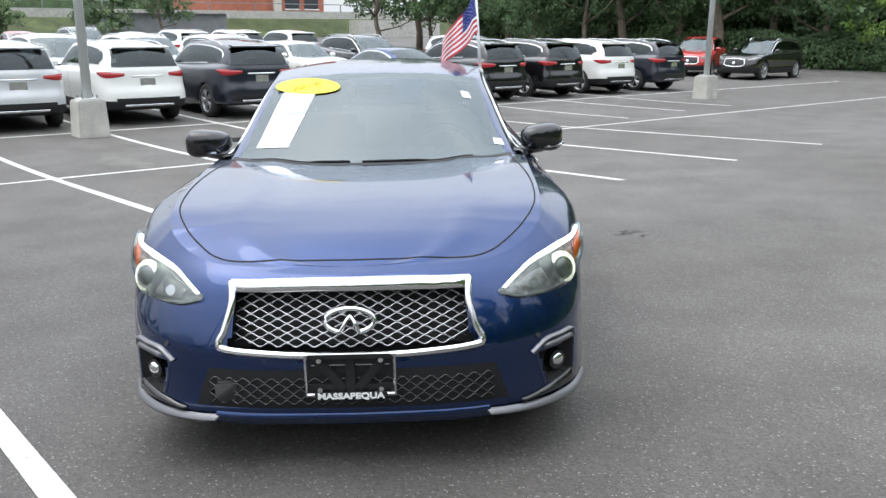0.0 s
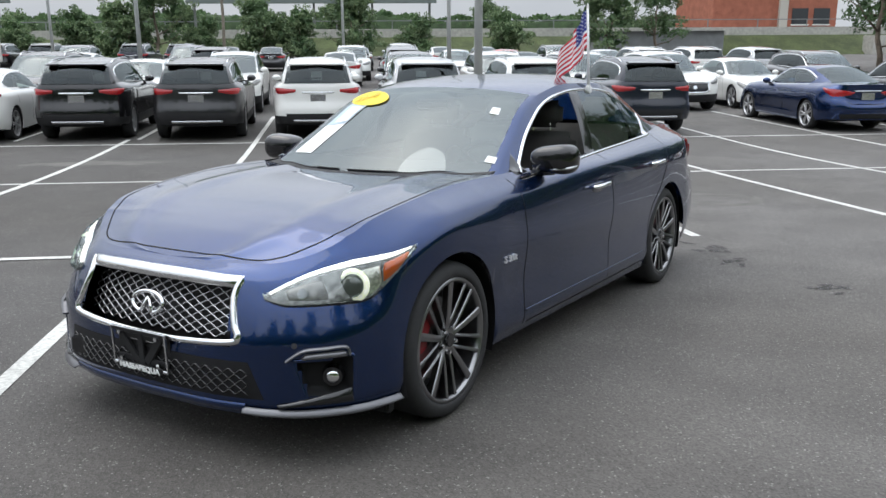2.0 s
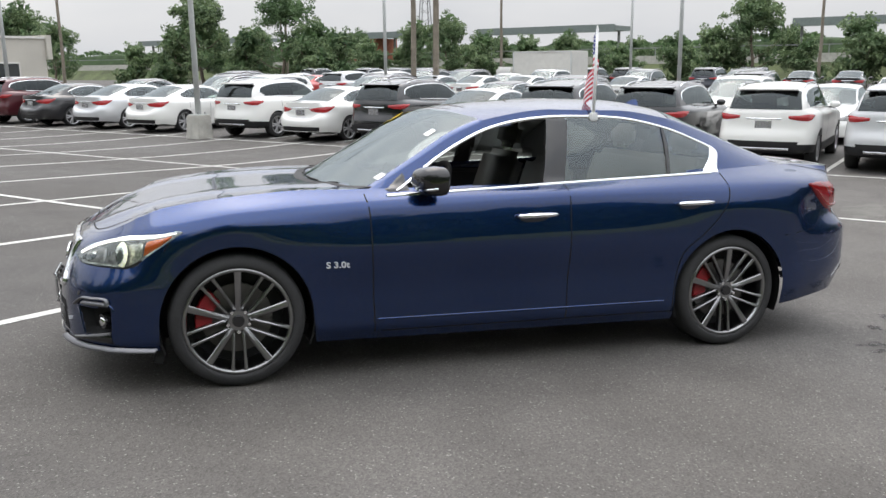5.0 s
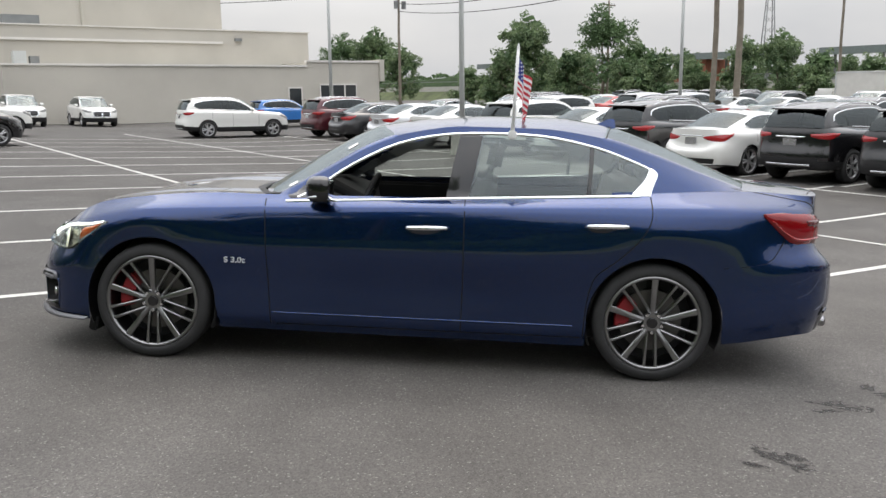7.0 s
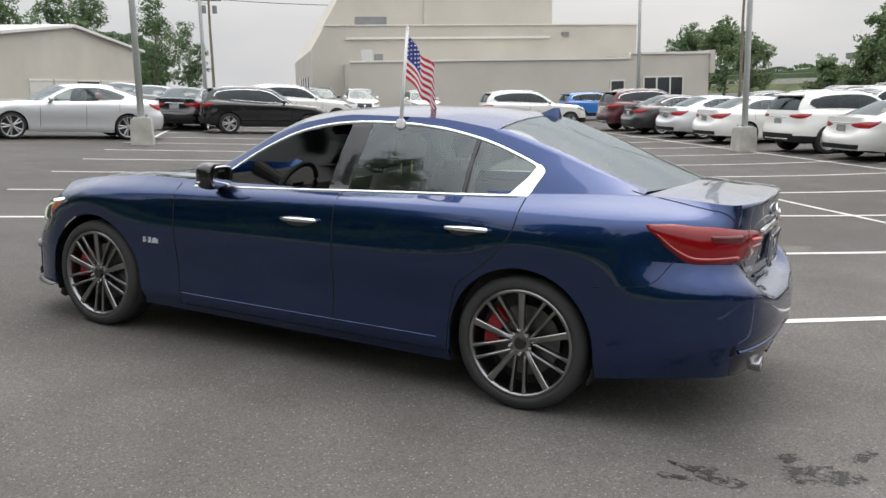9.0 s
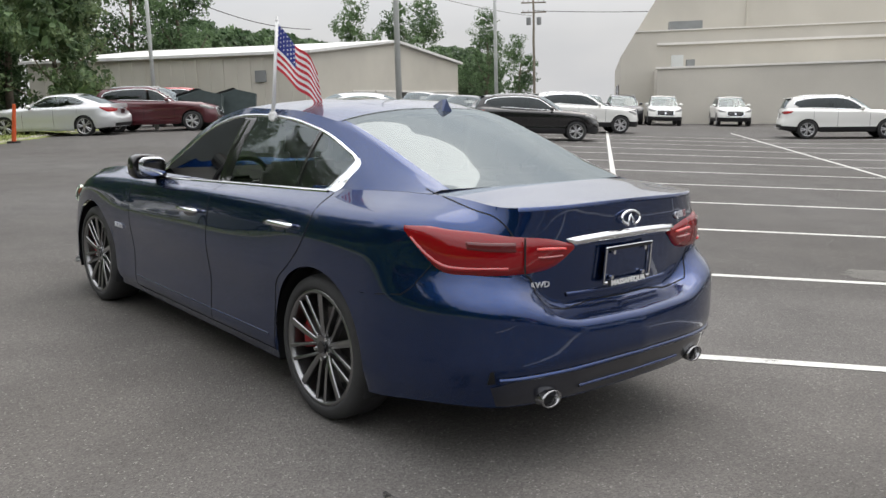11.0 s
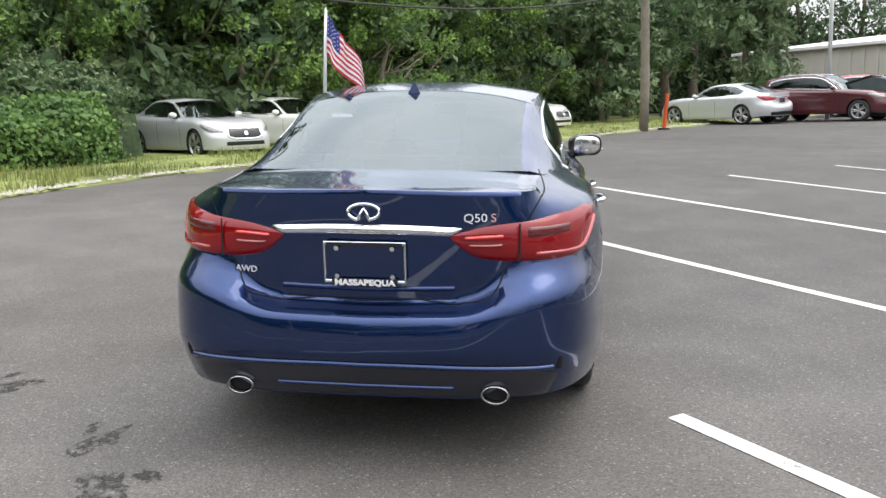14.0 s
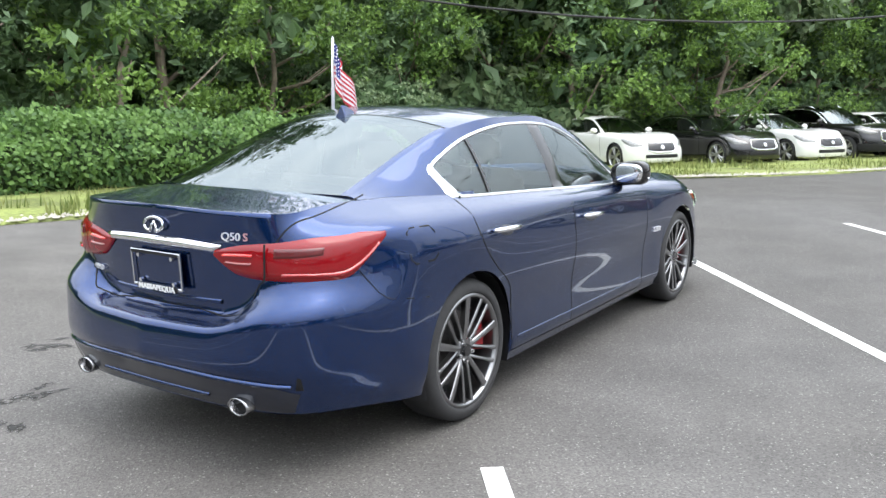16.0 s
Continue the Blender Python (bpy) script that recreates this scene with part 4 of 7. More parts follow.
    for s in (1, -1):
        part("window_frame", weld("window_frame", left(groups["side_frame"], s), paint), paint, car)
        part("b_pillar", weld("b_pillar", left(groups["b_pillar"], s), M["gloss_black"]), M["gloss_black"], car)
        for k in ("front_glass", "rear_glass", "quarter_glass"):
            if k == "front_glass" and s > 0 and open_window:
                continue
            g = part(k, weld(k, left(groups[k], s), M["glass"]), M["glass"], car)
            g.visible_shadow = False
    g = part("windscreen", weld("windscreen", groups["windscreen"], M["windscreen"]), M["windscreen"], car)
    g.visible_shadow = False
    g = part("rear_window", weld("rear_window", groups["rear_window"], M["rearglass"]), M["rearglass"], car)
    g.visible_shadow = False

    def side_y(x, z, s=1):
        h = tree.ray_cast(Vector((x, 2.0 * s, z)), Vector((0, -s, 0)))
        return h[0] if h[0] is not None else Vector((x, .9 * s, z))

    # chrome round the side windows
    for s in (1, -1):
        line = smooth_line([side_y(x, z, s) for x, z in win[:11]], 5)
        ribbon("window_trim", line, tree, .019, .006, M["chrome"], car, "bright chrome trim over the side windows", thick=.006)
        low = [side_y(x, .935 + (.70 - x) * .0485, s) for x in np.linspace(.66, -1.33, 40)]
        ribbon("belt_trim", low, tree, .020, .007, M["chrome"], car, "bright chrome strip under the side windows", thick=.006)
        patch("quarter_trim", [side_y(x, z, s) for x, z in ((-1.40, 1.185), (-1.435, 1.15), (-1.41, 1.09), (-1.385, 1.035))],
              [side_y(x, z, s) for x, z in ((-1.385, 1.165), (-1.36, 1.12), (-1.31, 1.065), (-1.27, 1.03))], tree, .007, M["chrome"], car, 6, 3, "kinked chrome plate at the rear quarter window")
        ribbon("window_bar", [side_y(-1.045 - (z - 1.02) * .07, z, s) for z in np.linspace(1.03, 1.29, 12)], tree, .022, .006, M["gloss_black"], car)
    # panel gaps
    gap = lambda pts, w=.006: ribbon("panel_gap", pts, tree, w, .0012, M["gap_and_hollow"], car)
    for s in (1, -1):
        gap([side_y(.765 - (0.86 - z) * .05 if z < .86 else .765 + (z - .86) * .15, z, s) for z in np.linspace(.235, .945, 24)])
        gap([side_y(-.352 - (.6 - abs(z - .6)) * .012, z, s) for z in np.linspace(.235, .985, 24)])
        gap([side_y(x, z, s) for x, z in [(p.x, p.z) for p in smooth_line([(-1.385, 0, 1.03), (-1.375, 0, .90), (-1.31, 0, .79), (-1.21, 0, .69), (-1.10, 0, .60), (-1.062, 0, .50), (-1.045, 0, .36), (-1.04, 0, .235)], 6)]])
        gap([side_y(x, .238, s) for x in np.linspace(.70, -1.03, 30)])
        ribbon("sill_crease", [side_y(x, .302, s) for x in np.linspace(.72, -.98, 40)], tree, .012, .003, paint, car, thick=.003)
        # bonnet edge
        gap([Vector(p) for p in smooth_line([(.80, .685 * s, .99), (1.1, .70 * s, .97), (1.45, .715 * s, .945), (1.72, .70 * s, .885), (1.86, .65 * s, .845), (1.96, .585 * s, .81), (2.045, .50 * s, .77), (2.085, .40 * s, .755), (2.10, .2 * s, .755), (2.105, 0, .755)], 8)])
        # bumper to wing, boot lid
        gap([Vector((x, y * s, z)) for x, y, z in ((1.70, .85, .765), (1.74, .87, .735), (1.765, .88, .70))])
        gap([Vector(p) for p in smooth_line([(-1.86, .625 * s, 1.086), (-2.15, .655 * s, 1.045), (-2.29, .635 * s, 1.015), (-2.345, .60 * s, .955), (-2.375, .57 * s, .88), (-2.38, .545 * s, .80), (-2.38, .52 * s, .772), (-2.42, .465 * s, .672), (-2.415, .425 * s, .654), (-2.41, .2 * s, .650), (-2.41, 0, .650)], 6)])
        gap([Vector((x, y * s, z)) for x, y, z in ((-2.13, .82, .83), (-2.06, .86, .73), (-2.015, .88, .697), (-1.90, .90, .68), (-1.78, .91, .665))], .004)
    gap([Vector(p) for p in smooth_line([(-1.15, .575, 1.36), (-1.2, .3, 1.40), (-1.22, 0, 1.405), (-1.2, -.3, 1.40), (-1.15, -.575, 1.36)], 8)])
    # fuel flap on the right side
    gap([side_y(x, z, -1) for x, z in ((-1.735, .958), (-1.86, .962), (-1.885, .945), (-1.878, .835), (-1.855, .815), (-1.735, .815), (-1.708, .835), (-1.710, .935), (-1.735, .958))], .007)

    # underside, arches, sills
    part("underbody", box(3.3, 1.45, .08, pose(.05, 0, .24), .02), M["plastic"], car)
    part("engine_bay", box(1.0, 1.02, .36, pose(1.50, 0, .46), .05), M["interior"], car)
    part("boot_floor", box(.70, 1.10, .32, pose(-1.93, 0, .60), .05), M["interior"], car)
    for ax in sp["axles"]:
        for s in (1, -1):
            vs, fs = [], []
            n = 24
            for i in range(n + 1):
                a = math.radians(-22 + 224 * i / n)
                for yy in (.885, .875, .55):
                    r = sp["arch"] + (.004 if yy < .88 else -.006)
                    vs.append((ax + r * math.cos(a), yy * s, sp["wheel"][0] + r * math.sin(a)))
            for i in range(n):
                fs += [(i * 3 + k, i * 3 + k + 1, i * 3 + k + 4, i * 3 + k + 3) for k in range(2)]
            part("arch_liner", mesh_from("arch_liner", vs, fs, M["plastic"]), None, car)
            part("inner_wall", box(.74, .03, .46, pose(ax, .54 * s, .42)), M["plastic"], car)
    for ax in sp["axles"]:
        for s in (1, -1):
            w = wheel_part(sp, car, ax, s, (M["rim"] if fine else M["rim_silver"],), fine)
            if fine:
                vs, fs = [], []
                for i in range(10):
                    a = math.radians(-14 + 62 * i / 9)
                    for r, d in ((.125, -.055), (.200, -.055), (.206, -.062), (.206, -.115), (.125, -.115)):
                        vs.append((ax + r * math.cos(a), (sp["track"] + d) * s, sp["wheel"][0] + r * math.sin(a)))
                for i in range(9):
                    fs += [(i * 5 + q, i * 5 + (q + 1) % 5, (i + 1) * 5 + (q + 1) % 5, (i + 1) * 5 + q) for q in range(5)]
                fs += [(0, 1, 2, 3, 4), (45, 49, 48, 47, 46)]
                bm = mesh_from("brake_caliper", vs, fs, M["caliper"], False)
                part("brake_caliper", bm, M["caliper"], car, "red brake caliper")
    # bottom panel below the sill line
    # lamps
    for s in (1, -1):
        f = lambda pts: [(x, y * s, z) for x, y, z in pts]
        up = f([(2.165, .522, .648), (2.10, .585, .690), (2.03, .640, .722), (1.935, .738, .757), (1.81, .838, .778), (1.675, .872, .790)])
        lo = f([(2.170, .532, .632), (2.14, .615, .611), (2.05, .730, .611), (1.935, .815, .614), (1.86, .845, .655), (1.68, .873, .780)])
        patch("headlamp_housing", up, lo, tree, .003, M["lamp_inner"] if fine else M["reflector"], car, 10, 8, "clear headlamp unit, lit")
        if fine:
            patch("lamp_black_trim", f([(2.172, .532, .640), (2.14, .612, .622), (2.05, .725, .622), (1.935, .811, .626), (1.872, .842, .662)]), lo[:4] + f([(1.862, .845, .652)]), tree, .008, M["gloss_black"], car, 8, 3)
            patch("daytime_lamp", f([(2.150, .538, .658), (2.09, .592, .694), (2.02, .648, .724), (1.93, .742, .757), (1.81, .840, .777), (1.70, .870, .788)]),
                  f([(2.148, .545, .648), (2.085, .600, .682), (2.015, .660, .710), (1.925, .758, .738), (1.815, .845, .760), (1.705, .872, .781)]), tree, .011, M["lamp_white"], car, 8, 3, "bright daytime running light strip")
            patch("side_marker", f([(1.85, .842, .746), (1.78, .860, .760), (1.718, .873, .775)]), f([(1.858, .845, .672), (1.80, .865, .708), (1.735, .872, .754)]), tree, .012, M["amber"], car, 6, 4, "amber side marker in the headlamp")
            patch("inner_reflector", f([(2.125, .590, .668), (2.08, .640, .695), (2.03, .690, .710)]), f([(2.125, .610, .626), (2.08, .690, .624), (2.035, .735, .626)]), tree, .007, M["reflector"], car, 6, 4, "faceted chrome turn lamp reflector")
            patch("outer_reflector", f([(1.925, .775, .728), (1.89, .805, .738), (1.858, .832, .742)]), f([(1.92, .812, .624), (1.885, .832, .640), (1.862, .842, .672)]), tree, .007, M["lit_rib"], car, 6, 4, "bright ribbed reflector beside the projector")
            for (px, py, pz, rad) in ((1.962, .785, .676, .040), (2.085, .650, .652, .018)):
                loc, nn, _, _ = tree.find_nearest(Vector((px, py * s, pz)))
                if nn.x < 0:
                    nn = -nn
                nn = (nn + Vector((1.0, 0, 0))).normalized()
                mtx = Matrix.Translation(loc) @ nn.to_track_quat("Z", "Y").to_matrix().to_4x4()
                if rad > .03:
                    part("lamp_bowl", cone(.064, .052, .010, mtx @ Matrix.Translation((0, 0, .002)), 32), M["lamp_bowl"], car, "bright bowl round the lit projector")
                part("projector_bezel", cone(rad * 1.25, rad * 1.08, .016, mtx, 28), M["satin"], car, smooth=False)
                ball = bmesh.new()
                bmesh.ops.create_uvsphere(ball, u_segments=24, v_segments=12, radius=rad, matrix=mtx @ Matrix.Translation((0, 0, .008)) @ Matrix.Diagonal((1, 1, .45, 1)))
                part("projector_lens", ball, M["projector"] if rad > .03 else M["reflector"], car, smooth=True)
            g = patch("headlamp_lens", up, lo, tree, .022, M["lens"], car, 10, 8, "clear polycarbonate lamp cover", bulge=.012)
            g.visible_shadow = False
        tu = f([(-1.985, .84, .965), (-2.09, .80, .972), (-2.20, .755, .968), (-2.345, .605, .947), (-2.40, .45, .930), (-2.42, .32, .900)])
        tl = f([(-1.99, .845, .952), (-2.11, .822, .845), (-2.20, .785, .800), (-2.34, .62, .797), (-2.40, .42, .812), (-2.42, .315, .885)])
        patch("tail_lamp", tu, tl, tree, .012, M["redlens"], car, 10, 8, "red rear lamp wrapping the corner", bulge=.010)
        if fine:
            patch("lamp_dark_section", f([(-2.25, .765, .938), (-2.31, .69, .933), (-2.358, .59, .930)]), f([(-2.265, .765, .895), (-2.325, .69, .885), (-2.365, .59, .880)]), tree, .0245, M["lamp_grey"], car, 8, 5, "smoky clear section of the rear lamp")
            patch("lamp_led_strip", f([(-2.39, .515, .905), (-2.40, .44, .903), (-2.408, .365, .897)]), f([(-2.39, .515, .884), (-2.40, .44, .882), (-2.408, .365, .882)]), tree, .0255, M["led_red"], car, 6, 3, "bright red light strip")
            patch("lamp_light_strip", f([(-2.388, .515, .870), (-2.40, .45, .868), (-2.408, .375, .868)]), f([(-2.388, .50, .856), (-2.40, .45, .855), (-2.408, .385, .860)]), tree, .0265, M["rev_strip"], car, 6, 3, "pale reversing lamp strip")
            ribbon("lamp_split", [Vector((-2.375, .565 * s, z)) for z in np.linspace(.797, .942, 8)], tree, .008, .0265, M["gap_and_hollow"], car)
            patch("lamp_outer_strip", f([(-2.03, .84, .938), (-2.12, .82, .872), (-2.21, .78, .836), (-2.345, .61, .834)]), f([(-2.035, .842, .922), (-2.125, .822, .846), (-2.21, .782, .810), (-2.345, .61, .810)]), tree, .0245, M["redlens_far"], car, 8, 3, "bright red outer light strip")

    # nose: grille, emblem, plate frame, intakes
    part("grille_backing", box(.04, .90, .26, pose(2.08, 0, .57, 0, -20, 0)), M["plastic"], car)
    part("intake_backing", box(.04, 1.08, .13, pose(2.17, 0, .335)), M["plastic"], car)

    def nose(y, z, off=0.0):
        h = tree.ray_cast(Vector((3.2, y, z)), Vector((-1, 0, 0)))
        return Vector((h[0].x + off, y, z)) if h[0] is not None else Vector((2.1, y, z))
    frame_pts = [(-.416, .694), (-.411, .63), (-.437, .54), (-.457, .498), (-.425, .476), (-.2, .459), (0, .455), (.2, .459), (.425, .476), (.457, .498), (.437, .54), (.411, .63), (.416, .694)]
    ring = smooth_line([nose(y, z) for y, z in frame_pts], 6)
    ribbon("grille_surround", ring, tree, .026, .013, M["chrome"], car, "chrome surround of the grille", thick=.01)
    patch("grille_top_bar", [nose(y, .702 + .008 * (1 - (y / .42) ** 2)) for y in np.linspace(-.42, .42, 9)], [nose(y, .664 + .004 * (1 - (y / .4) ** 2)) for y in np.linspace(-.40, .40, 9)], tree, .014, M["chrome"], car, 4, 4, "wide chrome bar over the grille")
    for k in range(13 if fine else 5):
        z0 = .480 + (k * .0158 if fine else k * .045)
        wmax = .40 + (.672 - z0) * .12
        if z0 < .50:
            wmax -= (.50 - z0) * 3.0
        n = 150 if fine else 30
        pts = []
        for i in range(n + 1):
            y = -wmax + 2 * wmax * i / n
            zz = z0 + .0066 * (1 if k % 2 else -1) * math.cos(2 * math.pi * y / .064)
            x = 2.243 - .04 * (max(0, zz - .45) / .13) - (y / .45) ** 2 * .042 - max(0, zz - .58) * .25
            pts.append((x, y, zz))
        tube("grille_mesh", pts, .0037, M["mesh_dark"], car, 6)
    # emblem
    def emblem(cx, cz, xx, k, rot_y):
        em = new("emblem")
        em.parent = car
        em.matrix_basis = pose(xx, 0, cz, 0, rot_y, 0)
        em["label"] = "chrome oval emblem"
        tube("oval_ring", [(0, .085 * k * math.cos(a), .042 * k * math.sin(a)) for a in np.linspace(math.radians(-69), math.radians(249), 41)], .0092 * k, M["chrome"], em, 8)
        for s in (-1, 1):
            tube("emblem_bar", [(.001, .031 * s * k, -.039 * k), (.001, .016 * s * k, -.006 * k), (.001, .001 * s * k, .022 * k)], [.0105 * k, .0075 * k, .003], M["chrome"], em, 8)
    emblem(0, .573, 2.252, 1, -14)
    # number plate frame, front
    def plate(xx, cz, face, rot, see):
        pf = new("plate_frame")
        pf.parent = car
        pf.matrix_basis = pose(xx, 0, cz, 0, rot, 90 * face)
        pf["label"] = "chrome licence plate frame with no plate"
        bm = bmesh.new()
        for (w, h, dx, dz) in ((.312, .014, 0, .073), (.312, .013, 0, -.073), (.008, .155, -.152, 0), (.008, .155, .152, 0)):
            bm_box(bm, w, .012, h, pose(dx, 0, dz), .003, 1)
        part("frame_rim", bm, M["satin"], pf)
        part("dark_edge", box(.285, .006, .012, pose(0, -.008, .072)), M["plastic"], pf)
        part("lettering_band", box(.250, .008, .024, pose(0, -.006, -.074), .002), M["plastic"], pf)
        word(pf, "MASSAPEQUA", .030, pose(0, -.0112, -.084, 90, 0, 0), M["white_matte"], 1.22, .0014, .0012)
        for bx in (-.105, .105):
            for bz in (.055, -.052):
                part("bolt", cone(.009, .009, .012, pose(bx, .004, bz, 90, 0, 0), 10), M["chrome"], pf)
        return pf
    pf = plate(2.318, .385, 1, 0, True)
    pf.matrix_basis = pose(2.308, 0, .398, 0, 3, 0) @ pose(0, 0, 0, 0, 0, 90)
    bm = bmesh.new()
    for a, b in (((-.12, .06), (-.02, -.06)), ((.12, .06), (.02, -.06)), ((0, .075), (0, -.07))):
        d = Vector((b[0] - a[0], b[1] - a[1]))
        bm_box(bm, .034, .012, d.length, pose((a[0] + b[0]) / 2, .012, (a[1] + b[1]) / 2, 0, math.degrees(math.atan2(d.x, d.y)), 0), .003)
    bm_box(bm, .296, .006, .135, pose(0, .026, 0), .002)
    bm_box(bm, .29, .010, .022, pose(0, .014, .045), .002)
    bm_box(bm, .29, .010, .022, pose(0, .014, -.05), .002)
    part("plate_bracket", bm, M["plastic"], pf, "black plastic plate bracket")
    part("plate_bracket_bar", box(.27, .008, .012, pose(0, .018, .035)), M["satin"], pf)
    # lower intake: near-black skin with the hollow's shade in its colour
    patch("lower_intake", [nose(y, .408) for y in np.linspace(-.50, .50, 9)], [nose(y, .268) for y in np.linspace(-.555, .555, 9)], tree, .004, M["gap_and_hollow"], car, 4, 5, "black lower air intake")
    for k in range(5):
        z0 = .292 + k * .020
        pts = []
        for i in range(101):
            y = -.50 + 1.0 * i / 100
            pts.append((nose(y, z0).x + .006, y, z0 + .008 * (1 if k % 2 else -1) * math.cos(2 * math.pi * y / .05)))
        tube("intake_mesh", pts, .0032, M["gloss_black"], car, 5)
    part("radar_cover", box(.012, .17, .075, pose(2.255, -.39, .335, 0, 0, 10), .01), M["gloss_black"], car)
    for s in (1, -1):
        f = lambda pts: [(x, y * s, z) for x, y, z in pts]
        up, lo = f([(2.165, .650, .418), (2.11, .725, .421), (2.018, .814, .428)]), f([(2.145, .694, .282), (2.10, .745, .274), (2.012, .814, .276)])
        recess("side_intake", up, lo, tree, .060, M["plastic"], car, label="black side intake of the bumper")
        ribbon("intake_rim", smooth_line([up[0], up[1], up[2], f([(2.012, .822, .35)])[0], lo[2]], 8), tree, .014, .004, paint, car, thick=.01)
        ribbon("intake_rim", smooth_line([up[0], f([(2.16, .672, .35)])[0], lo[0]], 8), tree, .014, .004, paint, car, thick=.01)
        ribbon("intake_blade", smooth_line(f([(2.181, .637, .418), (2.144, .688, .456), (2.09, .745, .462), (2.035, .797, .462), (2.028, .810, .432)]), 8), tree, .011, .018, M["lip_grey"], car, "thin satin silver blade over the fog lamp", thick=.01)
        patch("blade_plate", f([(2.14, .690, .445), (2.09, .745, .450), (2.035, .797, .450)]), f([(2.16, .682, .422), (2.09, .755, .424), (2.03, .808, .426)]), tree, .018, M["lip_grey"], car, 6, 4, "satin grey plate under the blade")
        loc, nn, _, _ = tree.find_nearest(Vector((2.062, .768 * s, .345)))
        nn = nn if nn.x > 0 else -nn
        mt2 = Matrix.Translation(loc - nn * .050) @ (nn + Vector((.6, 0, 0))).normalized().to_track_quat("Z", "Y").to_matrix().to_4x4()
        part("fog_lamp_ring", cone(.044, .036, .030, mt2, 24), M["gloss_black"], car)
        ball = bmesh.new()
        bmesh.ops.create_uvsphere(ball, u_segments=20, v_segments=10, radius=.027, matrix=mt2 @ Matrix.Translation((0, 0, .028)) @ Matrix.Diagonal((1, 1, .5, 1)))
        part("fog_lamp", ball, M["chrome"], car, "small round fog lamp", smooth=True)
        patch("front_splitter", f([(2.262, .48, .230), (2.20, .60, .230), (2.10, .735, .232), (2.01, .812, .230), (1.90, .862, .229), (1.81, .884, .228)]), f([(2.262, .47, .220), (2.20, .60, .214), (2.10, .735, .211), (2.01, .812, .210), (1.90, .862, .212), (1.81, .884, .215)]), tree, .034, M["lip_grey"], car, 8, 4, "satin silver lip under the bumper corner")
        patch("intake_floor", f([(2.20, .60, .250), (2.11, .72, .280), (2.02, .808, .304)]), f([(2.20, .60, .240), (2.11, .725, .248), (2.01, .812, .246)]), tree, .014, M["gloss_black"], car, 8, 4)
        part("wheel_spat", box(.05, .26, .085, pose(1.80, .70 * s, .175, 0, -12, 0), .008), M["plastic"], car, "black rubber air deflector before the wheel")
        part("parking_sensor", cone(.011, .010, .004, Matrix.Translation(nose(.66 * s, .475)) @ pose(0, 0, 0, 0, 60, 35 * s), 14), M["plastic"], car)
    ribbon("bumper_lip", [nose(y, .232) for y in np.linspace(-.48, .48, 31)], tree, .035, .012, paint, car, thick=.01)

    # tail: chrome bar, emblem, lettering, plate frame, diffuser, exhausts
    def tail(y, z, off=0.0):
        h = tree.ray_cast(Vector((-3.2, y, z)), Vector((1, 0, 0)))
        return Vector((h[0].x - off, y, z)) if h[0] is not None else Vector((-2.4, y, z))
    patch("boot_chrome_bar", [tail(y, .925 + .012 * (1 - (y / .36) ** 2)) for y in np.linspace(-.36, .36, 9)], [tail(y, .890 + .008 * (1 - (y / .36) ** 2)) for y in np.linspace(-.325, .325, 9)], tree, .018, M["chrome"], car, 4, 4, "chrome bar across the boot lid")
    for i in range(8):
        part("embossed_bar", box(.003, .012, .014, pose(tail(.10 - .0285 * i, .912).x - .0185, .10 - .0285 * i, .912), .001), M["satin"], car)
    emblem(0, .985, tail(0, .985).x - .012, .70, 12)
    word(car, "Q50", .044, Matrix.Translation((tail(-.415, .963).x - .006, -.408, .948)) @ pose(0, 0, 0, 84, 0, -78), M["letter"], 1.12, extrude=.003)
    word(car, "S", .044, Matrix.Translation((tail(-.478, .963).x - .006, -.474, .948)) @ pose(0, 0, 0, 84, 0, -78), M["badge_red"], 1.12, extrude=.003)
    word(car, "AWD", .034, Matrix.Translation((tail(.478, .75).x - .006, .478, .738)) @ pose(0, 0, 0, 90, 0, -102), M["letter"], 1.15, extrude=.003)
    pr = plate(-2.41, .795, -1, 0, True)
    pr.matrix_basis = pose(tail(0, .795).x - .022, 0, .795, 0, -3, 0) @ pose(0, 0, 0, 0, 0, -90)
    part("plate_recess", box(.29, .004, .14, pose(0, .012, 0)), M["blue"] if fine else paint, pr)
    patch("diffuser", [tail(y, .422 - .012 * (y / .6) ** 2 - .30 * max(0, abs(y) - .62)) for y in np.linspace(-.72, .72, 13)], [tail(y, .290) for y in np.linspace(-.68, .68, 13)], tree, .008, M["navy"], car, 4, 5, "dark lower valance of the rear bumper")
    ribbon("valance_line", [tail(y, .430 - .016 * (y / .6) ** 2) for y in np.linspace(-.70, .70, 35)], tree, .014, .012, paint, car, thick=.01)
    ribbon("valance_line", [tail(y, .338) for y in np.linspace(-.335, .335, 21)], tree, .014, .016, paint, car, thick=.01)
    for s in (1, -1):
        f = lambda pts: [(x, y * s, z) for x, y, z in pts]
        tip = new("exhaust_tip")
        tip.parent = car
        tip["label"] = "oval dark steel exhaust tip"
        tip.matrix_basis = pose(-2.478, .490 * s, .312, 0, -3, 0) @ Matrix.Diagonal((1, .88, .76, 1))
        vs, fs = [], []
        for i in range(28):
            a = 2 * math.pi * i / 28
            for r, d in ((.040, .14), (.046, .13), (.052, .0), (.050, -.012), (.043, -.006), (.040, .10)):
                vs.append((d, r * 1.18 * math.cos(a), r * .92 * math.sin(a)))
        for i in range(28):
            j = (i + 1) % 28
            fs += [(i * 6 + k, i * 6 + k + 1, j * 6 + k + 1, j * 6 + k) for k in range(5)]
